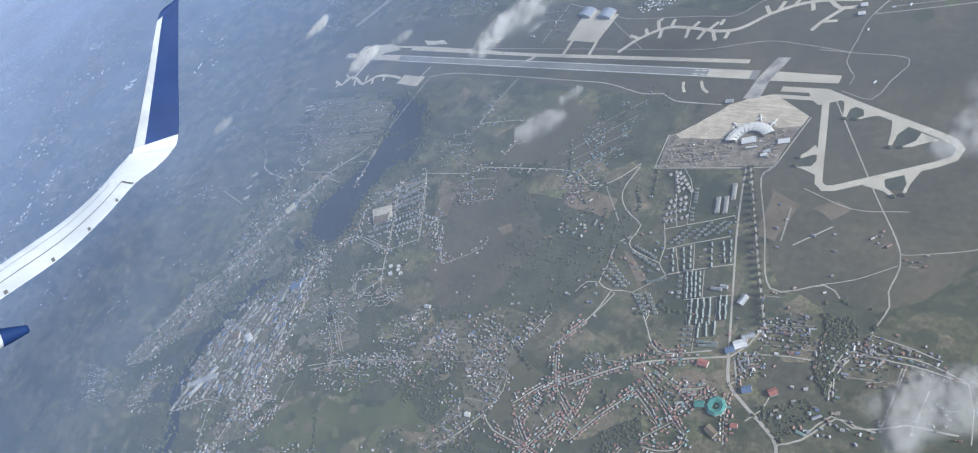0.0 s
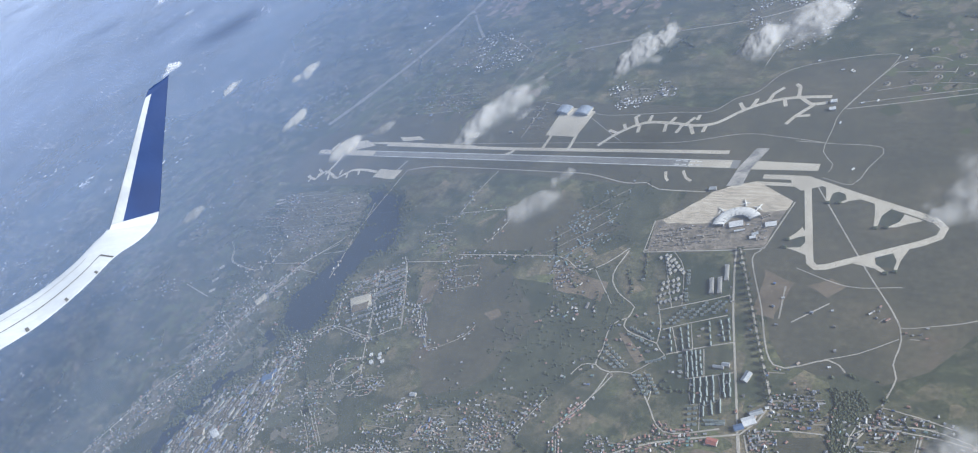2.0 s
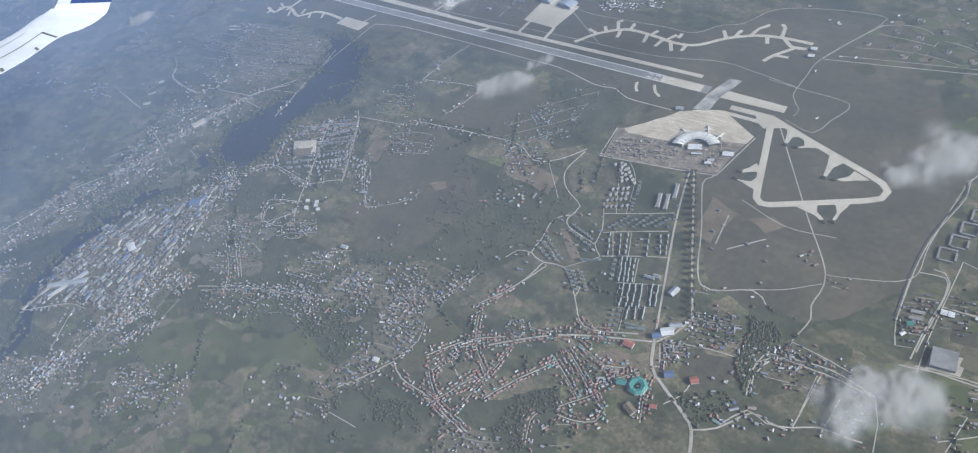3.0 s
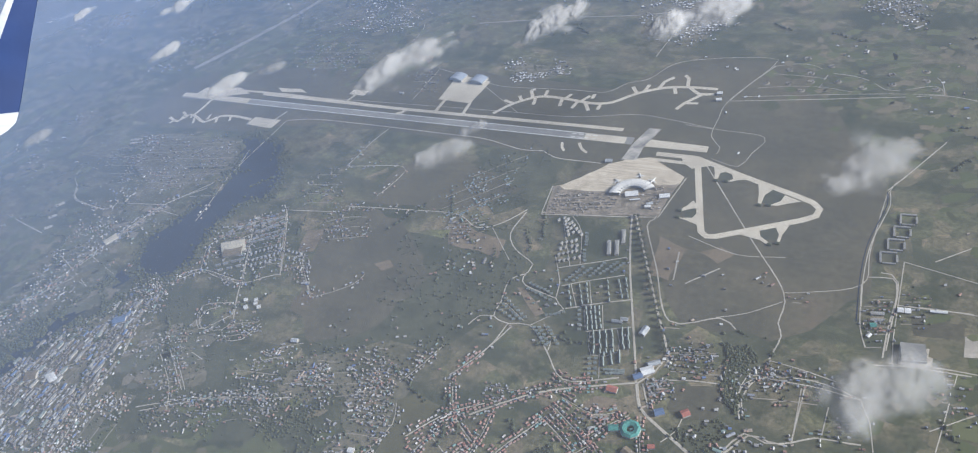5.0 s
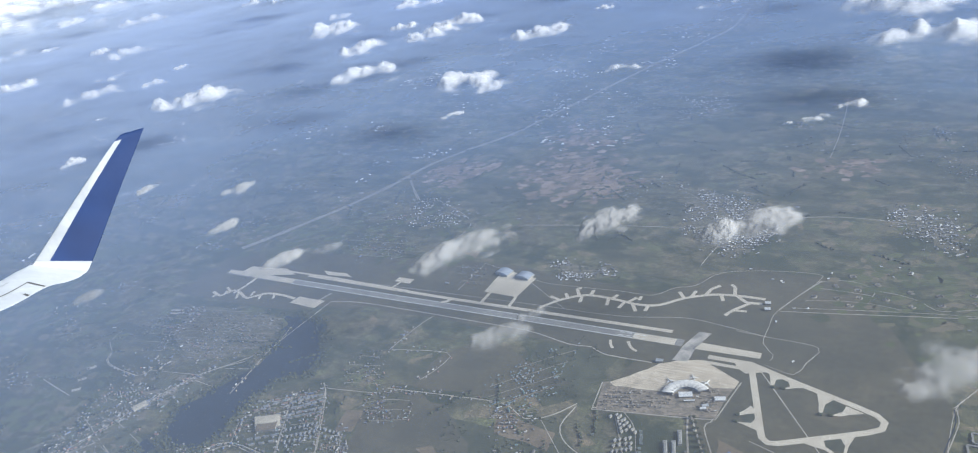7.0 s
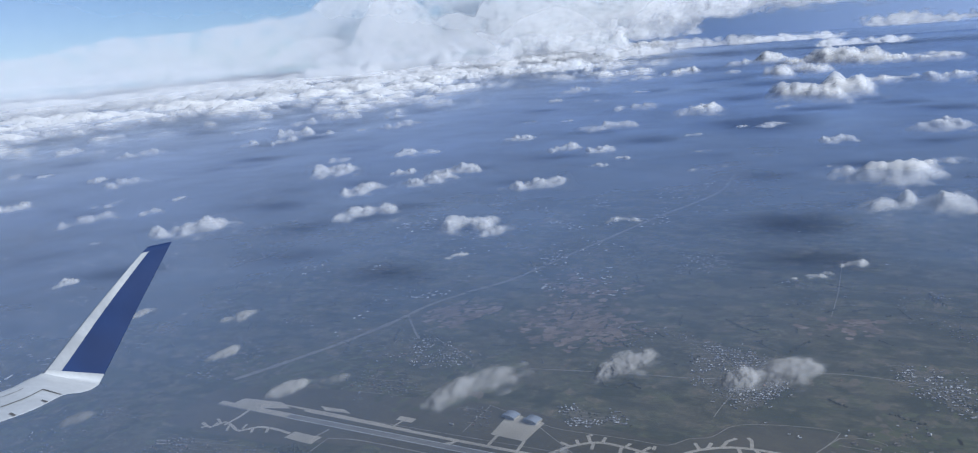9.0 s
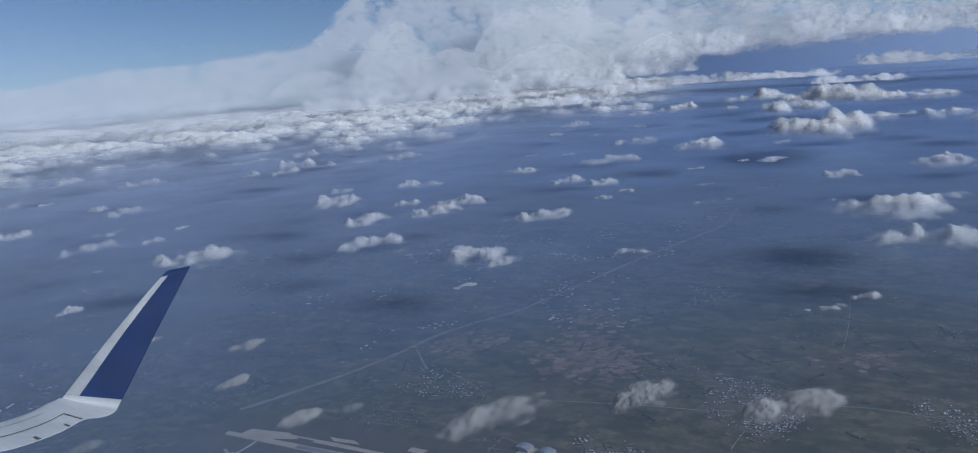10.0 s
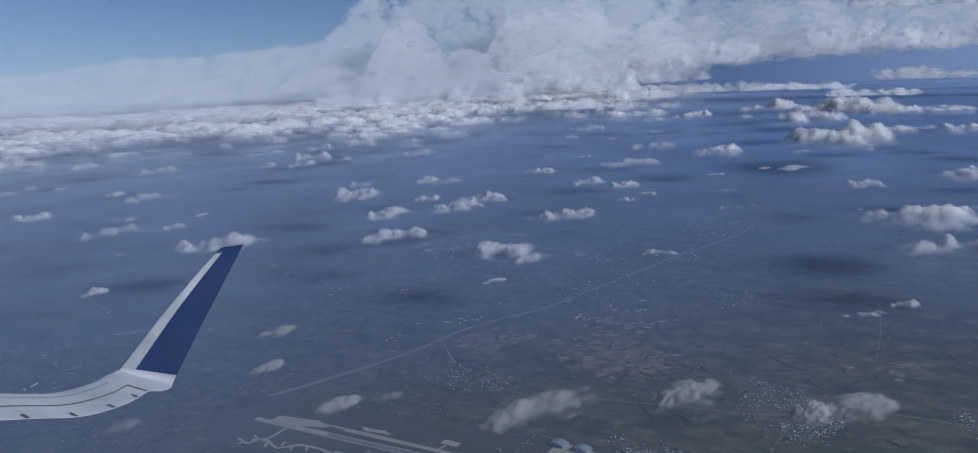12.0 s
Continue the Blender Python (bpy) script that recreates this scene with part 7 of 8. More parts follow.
    ([(203.7, 148.6), (255.2, 129.6), (266.6, 103.5), (249.0, 71.4), (225.9, 90.2)], 300, 1.4, GLINT_ROOF, "distant bright village", 0.3, 0.5),
    ([(167.8, 50.3), (191.6, 51.9), (200.4, 42.7), (176.9, 34.6)], 60, 1.6, GLINT_ROOF, "distant bright village beyond the airfield", 0.3, 0.5),
    ([(303.1, 144.7), (340.7, 127.8), (338.1, 95.9), (318.4, 113.8)], 130, 1.8, GLINT_ROOF, "distant bright village along a road", 0.3, 0.5),
    ([(51.4, 103.2), (81.6, 102.4), (101.8, 73.1), (77.9, 73.9)], 80, 1.8, GLINT_ROOF, "distant bright village by the river", 0.3, 0.5),
    ([(159.6, 301.3), (191.8, 325.6), (204.4, 279.9), (174.5, 257.8)], 90, 2.2, GLINT_ROOF, "far bright village", 0.3, 0.5),
    ([(46.8, 615.7), (152.0, 704.3), (178.9, 528.2), (87.9, 516.6)], 130, 3.0, GLINT_ROOF, "far bright town at the plain's end", 0.3, 0.5),
]
for place, (poly, count, gap, mat, label, turn, spread) in enumerate(TOWNS):
    town(lanes(poly, int(count * 2.1), rt, gap * 0.84, turn, spread), rt, mat, label, turn, spread, 0.82 if "crowded town" in label else 0.62 if mat is GLINT_ROOF else 0.48)
    if count > 100:
        slab("yards", poly, 0.002 + 0.0004 * (place % 20), YARD, "trodden brown yards and lanes between houses", "earth", wobble=5)


def along_roads(x0, x1, y0, y1, gap, keep, rng):
    """Places for houses on both sides of the lanes within a stretch of the plan, and the way each lane runs there."""
    out = []
    for w, line in ROADS:
        if w > 1.15:
            continue
        pts = curve_points(line, 0.6)
        left = rng.random()
        for p, q in zip(pts, pts[1:]):
            left -= (q - p).length
            if left > 0:
                continue
            left = gap * rng.uniform(0.75, 1.35)
            if not (x0 < p.x < x1 and y0 < p.y < y1):
                continue
            t = (q - p).normalized()
            for side in (-1, 1):
                if rng.random() < keep:
                    off = side * (w * 0.26 + rng.uniform(0.55, 0.95))
                    out.append((p.x - t.y * off, p.y + t.x * off, math.atan2(t.y, t.x)))
                if rng.random() < keep * 0.45:
                    off = side * (w * 0.26 + rng.uniform(1.6, 2.3))
                    out.append((p.x - t.y * off, p.y + t.x * off, math.atan2(t.y, t.x)))
    return out


def lane_houses(places, rng, roof_mat, label, big):
    verts, faces, slots = [], [], []
    for x, y, turn in places:
        walls, wf, roof, rf = gable(rng.uniform(0.8, 1.5) * big, rng.uniform(0.6, 0.9) * big, rng.uniform(0.22, 0.4), rng.uniform(0.08, 0.22), 0.05)
        a = turn + rng.gauss(0, 0.06) + (math.pi / 2 if rng.random() < 0.2 else 0)
        ca, sa, b = math.cos(a), math.sin(a), len(verts)
        verts += [(x + p[0] * ca - p[1] * sa, y + p[0] * sa + p[1] * ca, p[2]) for p in walls + [roof[i] for i in (6, 7, 8, 9, 10, 11)]]
        faces += [tuple(b + i for i in f) for f in wf] + [(b + 10, b + 11, b + 12, b + 13), (b + 13, b + 12, b + 14, b + 15)]
        slots += [0] * len(wf) + [1, 1]
    tagged(mesh_object("lane_houses", verts, faces, [TOWN_WALL, roof_mat], slots=slots), label, "houses", "", "stuff")


rl = random.Random(41)
lane_houses(along_roads(222, 291, -162, -112, 0.95, 0.85, rl), rl, RED_TOWN_ROOF, "red-roofed and grey houses lining the lanes of the quarter", 0.66)
lane_houses(along_roads(150, 222, -188, -104, 1.2, 0.5, rl), rl, TOWN_ROOF, "small grey houses lining the village lanes", 0.6)
lane_houses(along_roads(15, 118, -232, -72, 1.6, 0.42, rl), rl, TOWN_ROOF, "grey and white houses lining the roads of the plain", 0.75)
lane_houses(along_roads(304, 366, -118, -89, 1.7, 0.3, rl), rl, TOWN_ROOF, "low houses along the field roads", 0.6)
lane_houses(along_roads(118, 190, -160, -20, 1.6, 0.35, rl), rl, TOWN_ROOF, "low houses along the roads by the compound", 0.65)

CROWDED = next(t[0] for t in TOWNS if "crowded town" in t[4])
shed_kinds = []
for k, (w, d, mat, label) in enumerate(((3.6, 1.1, PALE_ROOF, "long dull white-roofed shed in the crowded town"), (2.8, 1.3, PALE_GREEN_ROOF, "grey-green sheet-roofed shed in the crowded town"), (2.4, 1.0, BLUE_ROOF, "blue sheet-roofed shed in the crowded town"), (4.4, 1.0, PALE_ROOF, "long pale shed in the crowded town"))):
    proto = house("shed", w, d, 0.5, 0.18, mat, label, "shed", "town sheds")
    x, y = scatter(CROWDED, 1, rl, 1.0)[0]
    proto.matrix_basis = pose(x, y, 0.012, 0, 0, 88)
    shed_kinds.append(proto)
for k, (x, y) in enumerate(scatter(CROWDED, 60, rl, 3.0)):
    copy_thing(shed_kinds[(k * 7 + k // 4) % 4], pose(x, y, 0.012, 0, 0, 84 + 18 * (x - 66) / 44 + rl.gauss(0, 3)))
ob = house("market_hall", 16.0, 1.7, 0.6, 0.3, GREY_ROOF, "very long grey-roofed hall at the edge of the town", "hall")
ob.matrix_basis = pose(80.5, -189.0, 0.012, 0, 0, 76.5)


def courtyard_block(x, y, turn):
    """Low wings on three sides of a square yard."""
    t = tagged(new("courtyard_block"), "low pale building with wings round a square yard", "building", "courtyard blocks")
    t.matrix_basis = pose(x, y, 0.012, 0, 0, turn)
    for cx, cy, w, d in ((0, 2.3, 4.6, 0.55), (-2.25, -0.1, 0.5, 4.2), (2.25, -0.2, 0.5, 3.0), (0, -2.4, 3.6, 0.4)):
        walls, wf, roof, rf = gable(w, d, 0.38, 0.1, 0.05)
        wing_ob = mesh_object("building_wing", walls, wf, WALL, t)
        wing_ob.location = (cx, cy, 0)
        mesh_object("roof", roof, rf, PALE_ROOF, wing_ob)
    return t


first_block = courtyard_block(343.7, -25.4, 4)
for x, y, turn in ((342.4, -31.5, 5), (341.2, -37.6, 5), (339.7, -43.7, 6)):
    copy_thing(first_block, pose(x, y, 0.012, 0, 0, turn))
for x, y, w, d, turn, mat, label in ((344.6, -64.2, 1.5, 1.7, 5, WHITE_ROOF, "square white-roofed store beside the field road"), (346.4, -64.0, 1.5, 1.7, 5, WHITE_ROOF, "square white-roofed store beside the field road"), (354.0, -62.4, 4.2, 0.7, 7, WHITE_ROOF, "long white stand beside the sports ground"), (338.9, -67.0, 3.4, 1.0, 10, PALE_ROOF, "pale hospital block in a small yard"), (339.0, -69.4, 3.0, 0.8, 10, PALE_ROOF, "pale hospital block in a small yard"), (338.3, -71.6, 1.6, 1.4, 20, GREEN_ROOF, "teal-roofed hall among trees"), (337.6, -75.6, 1.4, 0.9, 60, WHITE_ROOF, "small white house by the fence road")):
    ob = house("building", w, d, 0.45, 0.15, mat, label, "building")
    ob.matrix_basis = pose(x, y, 0.012, 0, 0, turn)
slab("sports_ground", [(347.2, -65.7), (360.4, -63.9), (360.5, -71.2), (348.7, -71.8)], 0.02, GRASS, "green sports ground beside the long stand", "field", wobble=0.8)
ribbon("canal_road", [(337.4, -12.7), (338.0, -19.1), (336.6, -26.5), (334.3, -38.8), (333.8, -52.8), (334.8, -71.1)], 0.3, 0.05, ROAD, "pale road along the airfield fence", "road")
ribbon("canal", [(336.6, -12.7), (337.1, -19.1), (335.7, -26.5), (333.4, -38.8), (332.9, -52.8), (333.9, -71.1)], 0.3, 0.045, DARK_WET_AND_SHADE, "narrow dark canal along the airfield fence", "canal")
for line in ([(335.1, -53.0), (341.6, -52.0), (343.0, -56.0), (343.1, -61.0), (342.1, -70.9), (341.7, -82.4)], [(343.5, -62.2), (350.4, -61.8), (362.4, -60.8)], [(343.4, -83.8), (346.8, -83.6), (362.6, -82.7)]):
    ribbon("road", line, 0.4, 0.048, ROAD, "pale dusty road", "road")

loose = []
for _ in range(330):
    cx, cy = rt.uniform(-420, 420), rt.uniform(-330, 560)
    if -20 < cx < 340 and -60 < cy < 70:
        continue
    k, s = rt.randint(4, 26), rt.uniform(4, 18)
    loose += [(cx + rt.gauss(0, s), cy + rt.gauss(0, s * 0.6)) for _ in range(k)]
town(loose, rt, TOWN_ROOF, "hamlets of small bright-roofed houses across the plain", 0.3, 0.6, 0.75, "hamlet_houses")

far = []
for _ in range(420):
    cx, cy = rt.uniform(-900, 150), rt.uniform(-260, 900)
    if cx > -120 and cy < 120:
        continue
    k, s, a = rt.randint(4, 22), rt.uniform(5, 26), rt.uniform(0, 3.1)
    for _ in range(k):
        u, v = rt.gauss(0, s), rt.gauss(0, s * 0.3)
        far.append((cx + u * math.cos(a) - v * math.sin(a), cy + u * math.sin(a) + v * math.cos(a)))
town(far, rt, GLINT_ROOF, "far hamlets of tin-roofed houses with painted glints across the plain", 0.3, 0.6, 1.7, "hamlet_houses")


# ---- depot ----
def revetment(x, y, turn):
    """A horseshoe of banked earth round a low store."""
    t = tagged(new("revetment"), "horseshoe bank of pale earth round a low store", "revetment", "depot revetments")
    n = 14
    v, f = [], []
    for i in range(n):
        a = math.radians(35 + 290 * i / (n - 1))
        for r, z in ((0.75, 0.0), (1.0, 0.32), (1.15, 0.32), (1.5, 0.0)):
            v.append((r * math.cos(a), r * math.sin(a), z * (1 if 0 < i < n - 1 else 0.3)))
    for i in range(n - 1):
        f += [(4 * i + j, 4 * i + j + 1, 4 * i + j + 5, 4 * i + j + 4) for j in range(3)]
    mesh_object("bank", v, f, LANE, t, smooth=True)
    walls, wf, roof, rf = gable(0.8, 0.5, 0.25, 0.1, 0.04)
    store = mesh_object("store", walls, wf, WALL, t)
    mesh_object("roof", roof, rf, PALE_ROOF, store)
    t.matrix_basis = pose(x, y, 0.012, 0, 0, turn)
    return t


first = revetment(309.6, 61.3, 20)
for k, (x, y) in enumerate(((321.7, 58.0), (332.3, 50.5), (343.6, 54.4), (331.6, 57.4), (322.4, 47.1), (313.1, 50.3), (303.5, 49.1), (295.9, 46.9), (300.8, 42.6), (286.9, 46.2), (302.6, 55.0), (294.4, 56.8), (343.2, 60.9), (347.0, 48.9), (299.7, 66.0))):
    copy_thing(first, pose(x, y, 0.012, 0, 0, 20 + (k * 97) % 360))
hut = house("depot_hut", 1.0, 0.5, 0.3, 0.12, WHITE_ROOF, "small pale-roofed hut beside the depot track", "hut", "depot huts")
hut.matrix_basis = pose(258.9, 62.9, 0.012, 0, 0, 10)
for k, (x, y) in enumerate(((269.4, 56.0), (272.9, 55.4), (273.8, 54.5), (291.5, 66.6), (290.7, 61.7), (276.2, 23.6), (286.2, -0.9), (281.2, 35.1), (286.2, 36.2), (349.2, 53.8))):
    copy_thing(hut, pose(x, y, 0.012, 0, 0, 10 + (k * 53) % 90))
for corners in ([(1.0, -90.0), (3.6, -86.8), (5.6, -87.8), (3.0, -91.0)], [(5.0, -97.4), (7.6, -94.4), (9.2, -95.6), (6.8, -98.6)], [(9.6, -103.6), (12.4, -101.0), (13.8, -102.4), (11.0, -104.8)], [(0.2, -39.6), (6.8, -37.6), (7.2, -38.9), (0.6, -40.9)], [(2.4, -41.8), (9.0, -39.8), (9.4, -41.1), (2.8, -43.1)]):
    slab("pale_pad", corners, 0.03, ROAD, "bright bare yard on the far plain", "earth", wobble=0.5)


# ---- trees ----
def clump_mesh(name, places, rng, low, high, label, mat=CROWN):
    """Crowns of many trees as uneven lumps, grown together."""
    n = len(places)
    nr = np.random.default_rng(rng.randint(0, 9999))
    r = nr.uniform(low, high, n)
    c = np.array([(x, y, 0.45 * q) for (x, y), q in zip(places, r)])
    ob = puffs(name, c, r, mat, nr)
    ob.data.polygons.foreach_set("use_smooth", np.zeros(len(ob.data.polygons), dtype=bool))
    return tagged(ob, label, "trees", "", "stuff")


WOODS = [
    ([(179.6, -68.0), (195.7, -68.3), (214.9, -54.4), (232.0, -73.8), (230.1, -97.2), (218.7, -115.7), (200.1, -115.2), (180.4, -130.7), (165.5, -123.8), (186.1, -107.6)], 900, 0.8, 0.35, 0.9, "dark scrub and trees on rough ground"),
    ([(190.7, -15.8), (206.0, -5.2), (225.6, -15.3), (220.3, -42.9), (208.8, -52.0), (195.5, -39.5)], 420, 0.8, 0.35, 0.8, "dark trees round the camp"),
    ([(296.4, -82.0), (304.6, -82.5), (312.8, -83.8), (315.0, -89.3), (309.8, -95.1), (310.7, -105.5), (313.4, -112.4), (307.7, -114.2), (303.6, -104.4), (303.1, -93.6)], 620, 0.8, 0.4, 0.95, "dark grove beside the bend of the road"),
    ([(290.6, -121.8), (298.6, -125.0), (303.3, -127.2), (309.9, -122.5), (311.5, -117.3), (305.4, -114.1), (297.5, -119.4)], 260, 0.8, 0.35, 0.8, "dark trees round the playing field"),
    ([(68.7, -118.9), (83.4, -118.4), (84.5, -136.7), (69.9, -154.2), (64.2, -170.2), (65.7, -190.4), (75.5, -205.8), (87.6, -220.3), (88.7, -229.2), (79.6, -227.3), (73.8, -208.3), (60.4, -198.2), (56.9, -176.9), (60.8, -151.4)], 900, 0.9, 0.4, 0.9, "dark trees lining the stream"),
    ([(145.1, -151.7), (177.0, -130.4), (198.6, -134.0), (196.1, -154.7), (160.4, -167.9), (130.5, -173.6), (120.3, -159.9)], 800, 0.9, 0.4, 0.9, "dark trees between the villages"),
    ([(169.6, -156.5), (181.0, -148.0), (199.2, -142.5), (204.1, -151.6), (201.3, -162.6), (192.4, -162.4), (179.0, -166.3)], 500, 0.8, 0.35, 0.9, "dark trees beside the dense village"),
    ([(206.4, -168.5), (216.0, -161.9), (231.3, -160.6), (239.4, -166.0), (226.0, -178.4), (212.4, -183.4)], 500, 0.9, 0.35, 0.85, "trees and scrub below the village"),
    ([(241.4, -151.8), (253.1, -146.2), (265.3, -134.7), (274.9, -151.7), (261.8, -160.1), (251.5, -158.2)], 520, 0.9, 0.35, 0.85, "trees and scrub between lanes"),
    ([(57.3, -138.5), (79.3, -130.8), (88.6, -121.0), (95.3, -145.7), (77.7, -150.6), (65.9, -160.7), (63.1, -168.1), (50.3, -158.4)], 600, 0.9, 0.4, 0.9, "dark trees along the stream"),
    ([(100.5, -125.3), (114.1, -116.3), (144.7, -131.8), (154.5, -147.0), (148.6, -154.5), (125.4, -143.6)], 380, 0.9, 0.35, 0.8, "trees and scrub near the compound"),
    ([(51.8, -208.4), (104.1, -205.8), (119.3, -183.3), (175.2, -183.6), (108.4, -220.2), (65.5, -228.9)], 420, 1.0, 0.4, 0.9, "trees among village houses"),
    ([(260.3, -146.6), (269.4, -143.8), (271.3, -153.6), (266.1, -156.2)], 200, 0.9, 0.35, 0.8, "trees and scrub"),
]
SCRUB = two_scale("dark_scrub", (0.045, 0.055, 0.035), (0.10, 0.102, 0.066), 0.8, 0.10, 0.95, (0.036, 0.046, 0.030))
rw = random.Random(31)
for k, (poly, count, gap, low, high, label) in enumerate(WOODS):
    places = [q for q in scatter(poly, int(count * 2.6), rw, gap * 0.4) if noise.noise(Vector((q[0] * 0.09, q[1] * 0.09, 4.2))) + 0.7 * noise.noise(Vector((q[0] * 0.3, q[1] * 0.3, 1.2))) > 0.0][:int(count * (1.3 if "grove" in label else 1.0 if "stream" in label else 0.6))]
    dense = "stream" in label
    clump_mesh("wood", places, rw, low * (0.5 if dense else 0.35), high * (0.85 if dense else 0.55), label)
    slab("scrub", poly, -0.016 + 0.0012 * k, SCRUB, "dark low scrub and rough grass", "scrub", wobble=1.2, cut=8)
shore = []
for a, b in zip(SHORE, SHORE[1:] + SHORE[:1]):
    for _ in range(60):
        t = rw.random()
        shore.append((a[0] + (b[0] - a[0]) * t + rw.gauss(0, 1.8), a[1] + (b[1] - a[1]) * t + rw.gauss(0, 1.8)))
clump_mesh("shore_scrub", shore, rw, 0.2, 0.7, "dark scrub along the edge of the wetland")
hedge = []
for _ in range(420):
    x, y = rw.uniform(-200, 420), rw.uniform(-320, 260)
    if -16 < x < 336 and -48 < y < 62 or (256 < x < 368 and -95 < y < -10):
        continue
    a, k = rw.choice((0.3, 0.9, 1.9, 2.4)) + rw.gauss(0, 0.2), rw.randint(4, 22)
    hedge += [(x + math.cos(a) * i * 0.9 + rw.gauss(0, 0.4), y + math.sin(a) * i * 0.9 + rw.gauss(0, 0.4)) for i in range(k)]
clump_mesh("hedgerows", hedge, rw, 0.3, 0.75, "dark hedgerow trees between fields")
town_trees = [(x + rw.gauss(0, 0.9), y + rw.gauss(0, 0.9)) for poly, count, *_ in TOWNS[:36] for x, y in scatter(poly, count // 2, rw, 1.5)]
clump_mesh("garden_trees", town_trees, rw, 0.22, 0.5, "small green garden trees among the houses")

BARK = two_scale("tree_bark", (0.05, 0.04, 0.03), (0.09, 0.075, 0.055), 4.0, 0.5)


def tree(x, y):
    t = tagged(new("tree"), "dark green round-crowned avenue tree", "tree", "avenue trees")
    t.location = (x, y, 0.02)
    bm = bmesh.new()
    bmesh.ops.create_cone(bm, cap_ends=True, segments=6, radius1=0.09, radius2=0.04, depth=0.7, matrix=Matrix.Translation((0, 0, 0.35)))
    for k in range(3):
        a = k * 2.1
        bmesh.ops.create_cone(bm, cap_ends=False, segments=4, radius1=0.035, radius2=0.015, depth=0.5, matrix=Matrix.Translation((0.14 * math.cos(a), 0.14 * math.sin(a), 0.75)) @ Matrix.Rotation(0.6, 4, (-math.sin(a), math.cos(a), 0)))
    part("trunk", bm, BARK, t)
    nr = np.random.default_rng(8)
    c = nr.normal(0, 1, (26, 3)) * np.array([0.26, 0.26, 0.18]) + np.array([0, 0, 1.0])
    crown = puffs("crown", c, nr.uniform(0.12, 0.25, 26), CROWN, nr, 0.85)
    crown.parent = t
    return t


first_tree = None
for line in ([(259.8, -42.2), (270.6, -64.6), (279.2, -82.4), (285.8, -96.4)], [(261.2, -41.8), (271.8, -64.2), (280.2, -82.0), (286.7, -95.0)]):
    pts = curve_points(line, 2.5)
    for q in pts:
        if first_tree is None:
            first_tree = tree(q.x, q.y)
        else:
            copy_thing(first_tree, pose(q.x + rw.uniform(-0.2, 0.2), q.y + rw.uniform(-0.2, 0.2), 0.02, 0, 0, rw.uniform(0, 360)))
for k in range(6):
    blk = house("white_block", 1.25, 1.25, 0.6, 0.1, WHITE_ROOF, "white flat-roofed block in a group of six", "building", "white blocks") if k == 0 else copy_thing(blk, Matrix())
    u, v = [(137.9, -114.5), (141.9, -113.4), (140.0, -117.4), (142.8, -114.9), (140.6, -117.7), (145.2, -116.0)][k]
    blk.matrix_basis = pose(u, v, 0.012, 0, 0, 38)


# ---- walled compound ----
def long_hall(corners, h, roof_mat, label):
    """A large flat hall with a low parapet roof on four walls."""
    cx, cy = sum(p[0] for p in corners) / 4, sum(p[1] for p in corners) / 4
    q = [(x - cx, y - cy) for x, y in corners]
    ob = mesh_object("hall", [(x, y, z) for z in (0, h) for x, y in q], [(i, (i + 1) % 4, 4 + (i + 1) % 4, 4 + i) for i in range(4)], WALL)
    r = [(x * 1.03, y * 1.03) for x, y in q]
    mesh_object("roof", [(x, y, z) for z in (h, h + 0.12) for x, y in r] + [(x * 0.5, y * 0.5, h + 0.3) for x, y in q], [(i, (i + 1) % 4, 4 + (i + 1) % 4, 4 + i) for i in range(4)] + [(4 + i, 4 + (i + 1) % 4, 8 + (i + 1) % 4, 8 + i) for i in range(4)] + [(8, 9, 10, 11), (3, 2, 1, 0)], roof_mat, ob)
    ob.location = (cx, cy, 0.012)
    return tagged(ob, label, "hall")


SAND_ROOF = two_scale("sand_coloured_roof", (0.46, 0.42, 0.34), (0.56, 0.52, 0.43), 1.0, 0.2, 0.7)
long_hall([(106.7, -92.1), (115.4, -87.6), (120.1, -92.9), (112.4, -98.0)], 0.8, SAND_ROOF, "large sand-coloured hall roof in the walled compound")
long_hall([(49.7, -104.0), (51.8, -98.5), (55.2, -100.4), (52.7, -105.3)], 0.6, SAND_ROOF, "long pale shed beside the straight road")
long_hall([(85.3, -165.1), (87.3, -162.8), (91.8, -164.5), (89.8, -166.8)], 0.6, WHITE_ROOF, "white square hall in the crowded town")
long_hall([(254.5, -56.4), (255.8, -55.7), (257.8, -62.0), (256.5, -62.5)], 0.6, PALE_ROOF, "long grey store in the colony")
long_hall([(257.1, -55.6), (258.4, -54.9), (260.3, -61.5), (259.1, -62.0)], 0.6, PALE_ROOF, "long grey store in the colony")
long_hall([(257.6, -49.9), (258.9, -49.4), (260.8, -55.9), (259.6, -56.4)], 0.6, PALE_ROOF, "long pale store in the colony")
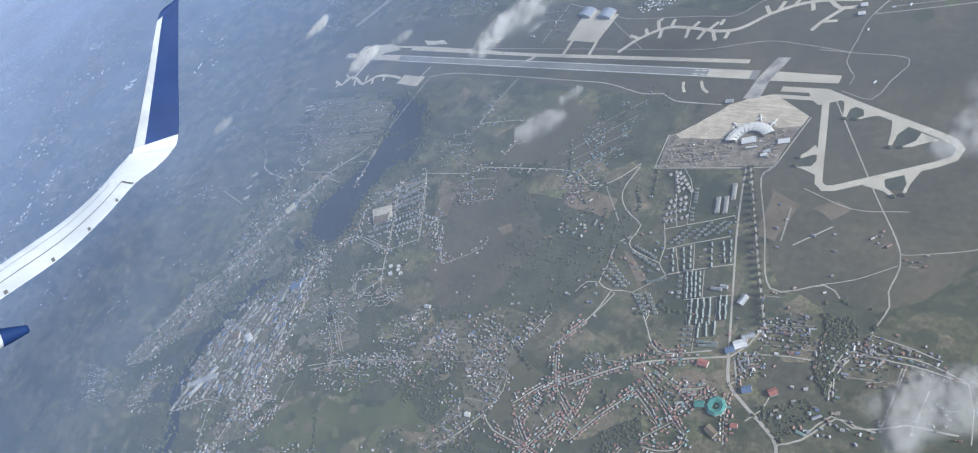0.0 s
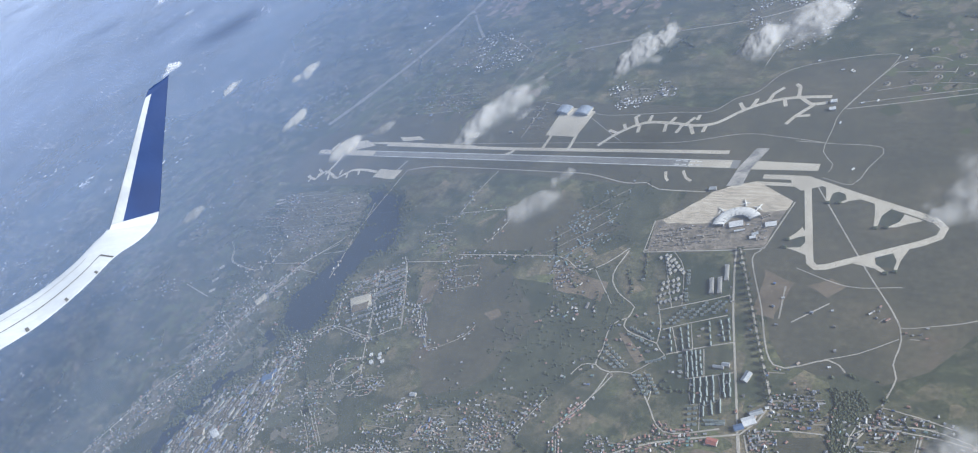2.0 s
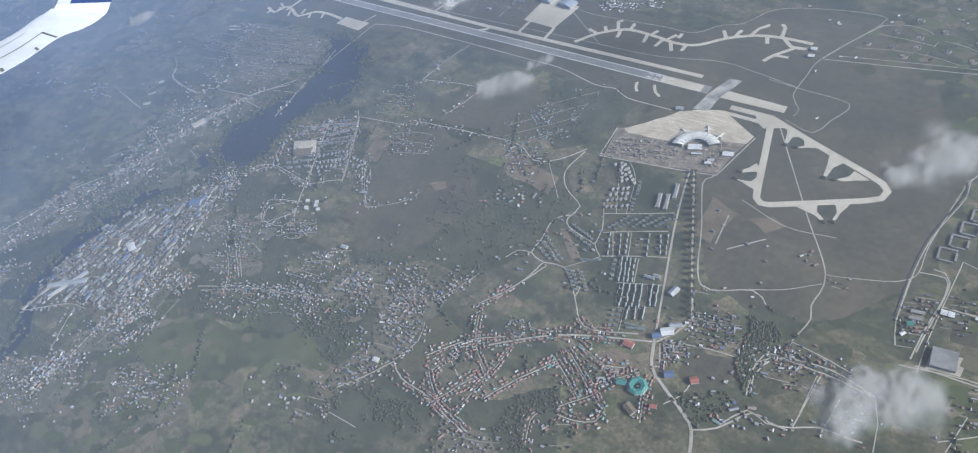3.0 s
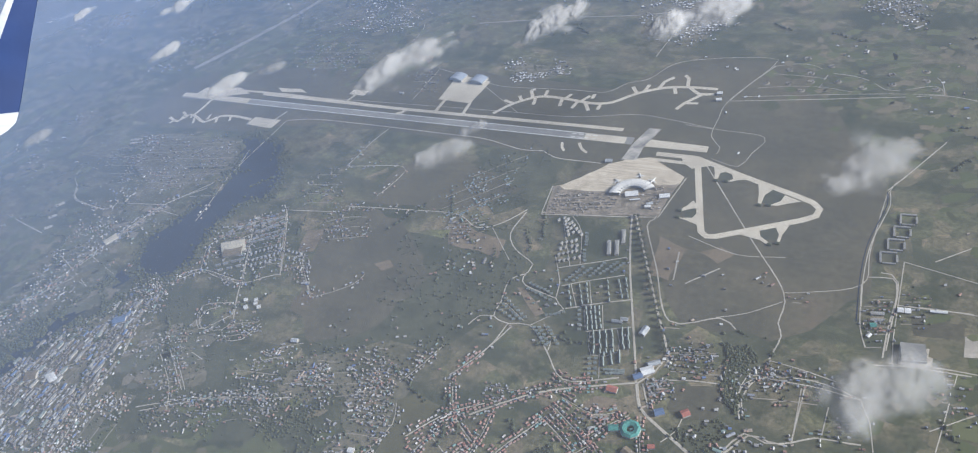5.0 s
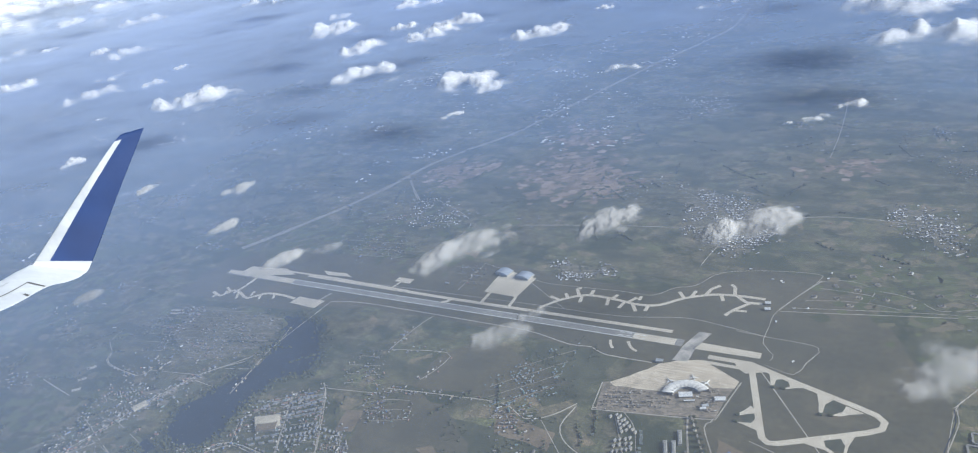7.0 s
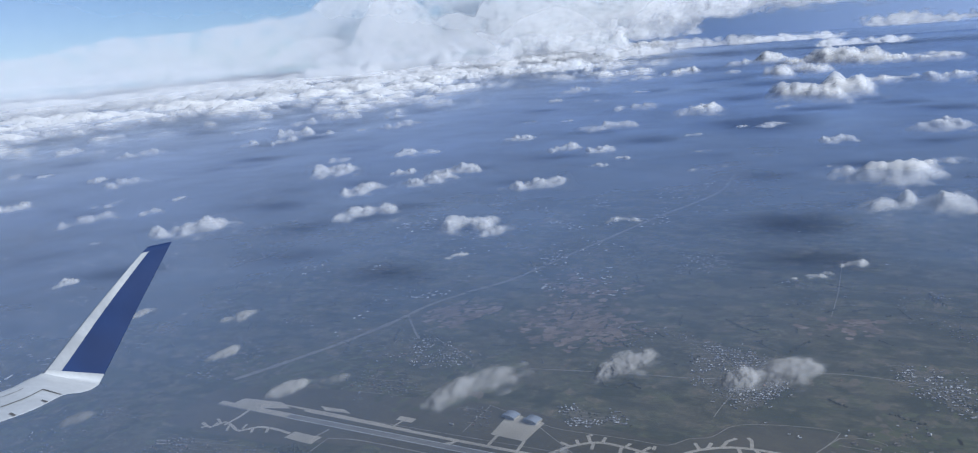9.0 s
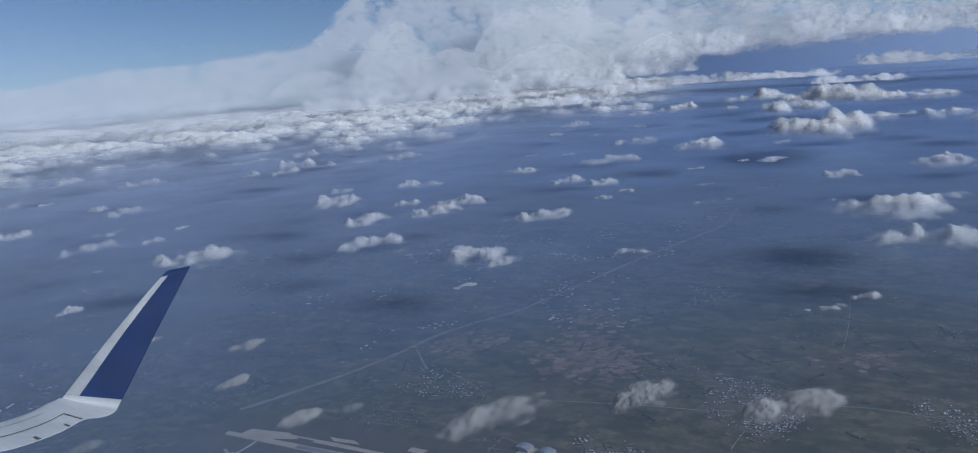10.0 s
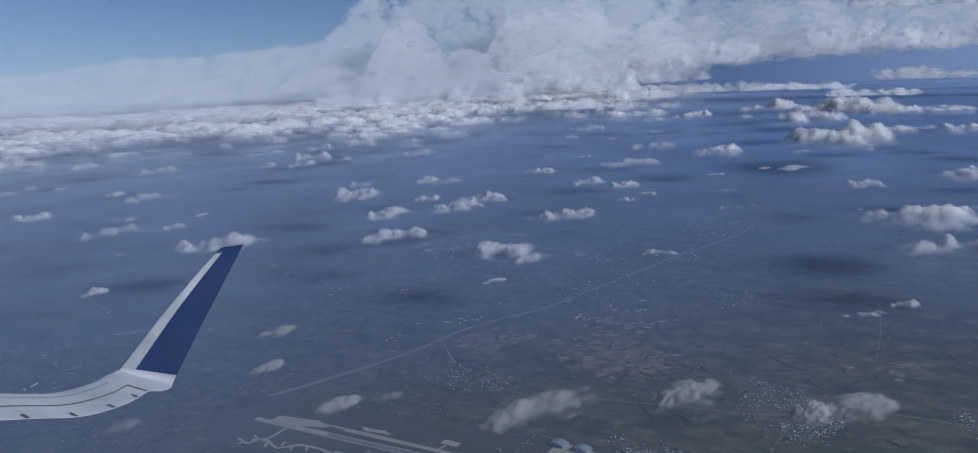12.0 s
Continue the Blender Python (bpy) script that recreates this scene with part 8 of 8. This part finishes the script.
PALE_BLUE_ROOF = two_scale("pale_blue_grey_roof", (0.17, 0.19, 0.22), (0.26, 0.28, 0.31), 1.6, 0.2, 0.6)
block = house("compound_block", 1.9, 0.7, 0.55, 0.2, PALE_BLUE_ROOF, "long pale blue-grey block in the walled compound", "building", "compound blocks")
block.matrix_basis = pose(*[(105.9, -86.7)][0], 0.012, 0, 0, 30)
for a, b, n in (([(105.7, -84.7), (110.8, -79.6)], 0, 3), ([(115.0, -79.2), (123.1, -72.3)], 0, 5), ([(117.5, -82.0), (125.7, -75.1)], 0, 5), ([(119.3, -85.3), (128.0, -78.8)], 0, 5), ([(119.9, -87.5), (129.3, -80.9)], 0, 5), ([(113.5, -102.3), (121.1, -97.3)], 0, 4), ([(116.4, -104.3), (122.6, -100.3)], 0, 3)):
    row_of(block, a[0], a[1], n, rng0)
cell = house("compound_store", 1.2, 0.55, 0.5, 0.15, PALE_BLUE_ROOF, "short blue-grey store in the walled compound", "building", "compound stores")
cell.matrix_basis = pose(*[(123.5, -93.8)][0], 0.012, 0, 0, 110)
for a, n in (([(124.9, -92.7), (132.6, -86.6)], 7), ([(126.5, -96.5), (134.7, -90.7)], 7), ([(127.6, -99.1), (135.4, -93.9)], 6), ([(138.3, -88.5), (144.3, -88.7)], 4), ([(140.9, -91.7), (145.8, -91.8)], 3), ([(129.8, -100.5), (134.0, -103.7)], 3), ([(103.7, -96.5), (107.7, -103.3)], 3)):
    row_of(cell, a[0], a[1], n, rng0, 1.95)

YARD_PLOT = island_material("pale_yard_plots", [(0.0, (0.10, 0.108, 0.08)), (0.3, (0.13, 0.126, 0.096)), (0.55, (0.075, 0.083, 0.056)), (0.75, (0.17, 0.155, 0.125)), (0.9, (0.095, 0.10, 0.08))], 0.95)
for seed, ((x, y),) in enumerate(([(41.8, -137.6)], [(47.6, -119.1)], [(64.4, -128.7)], [(47.5, -150.5)], [(121.0, -143.3)], [(46.5, -94.4)])):
    plots("yard_plots", x, y, 22, 12, 0.6, 110, YARD_PLOT, "pale walled yards and garden plots beside the road", 80 + seed)
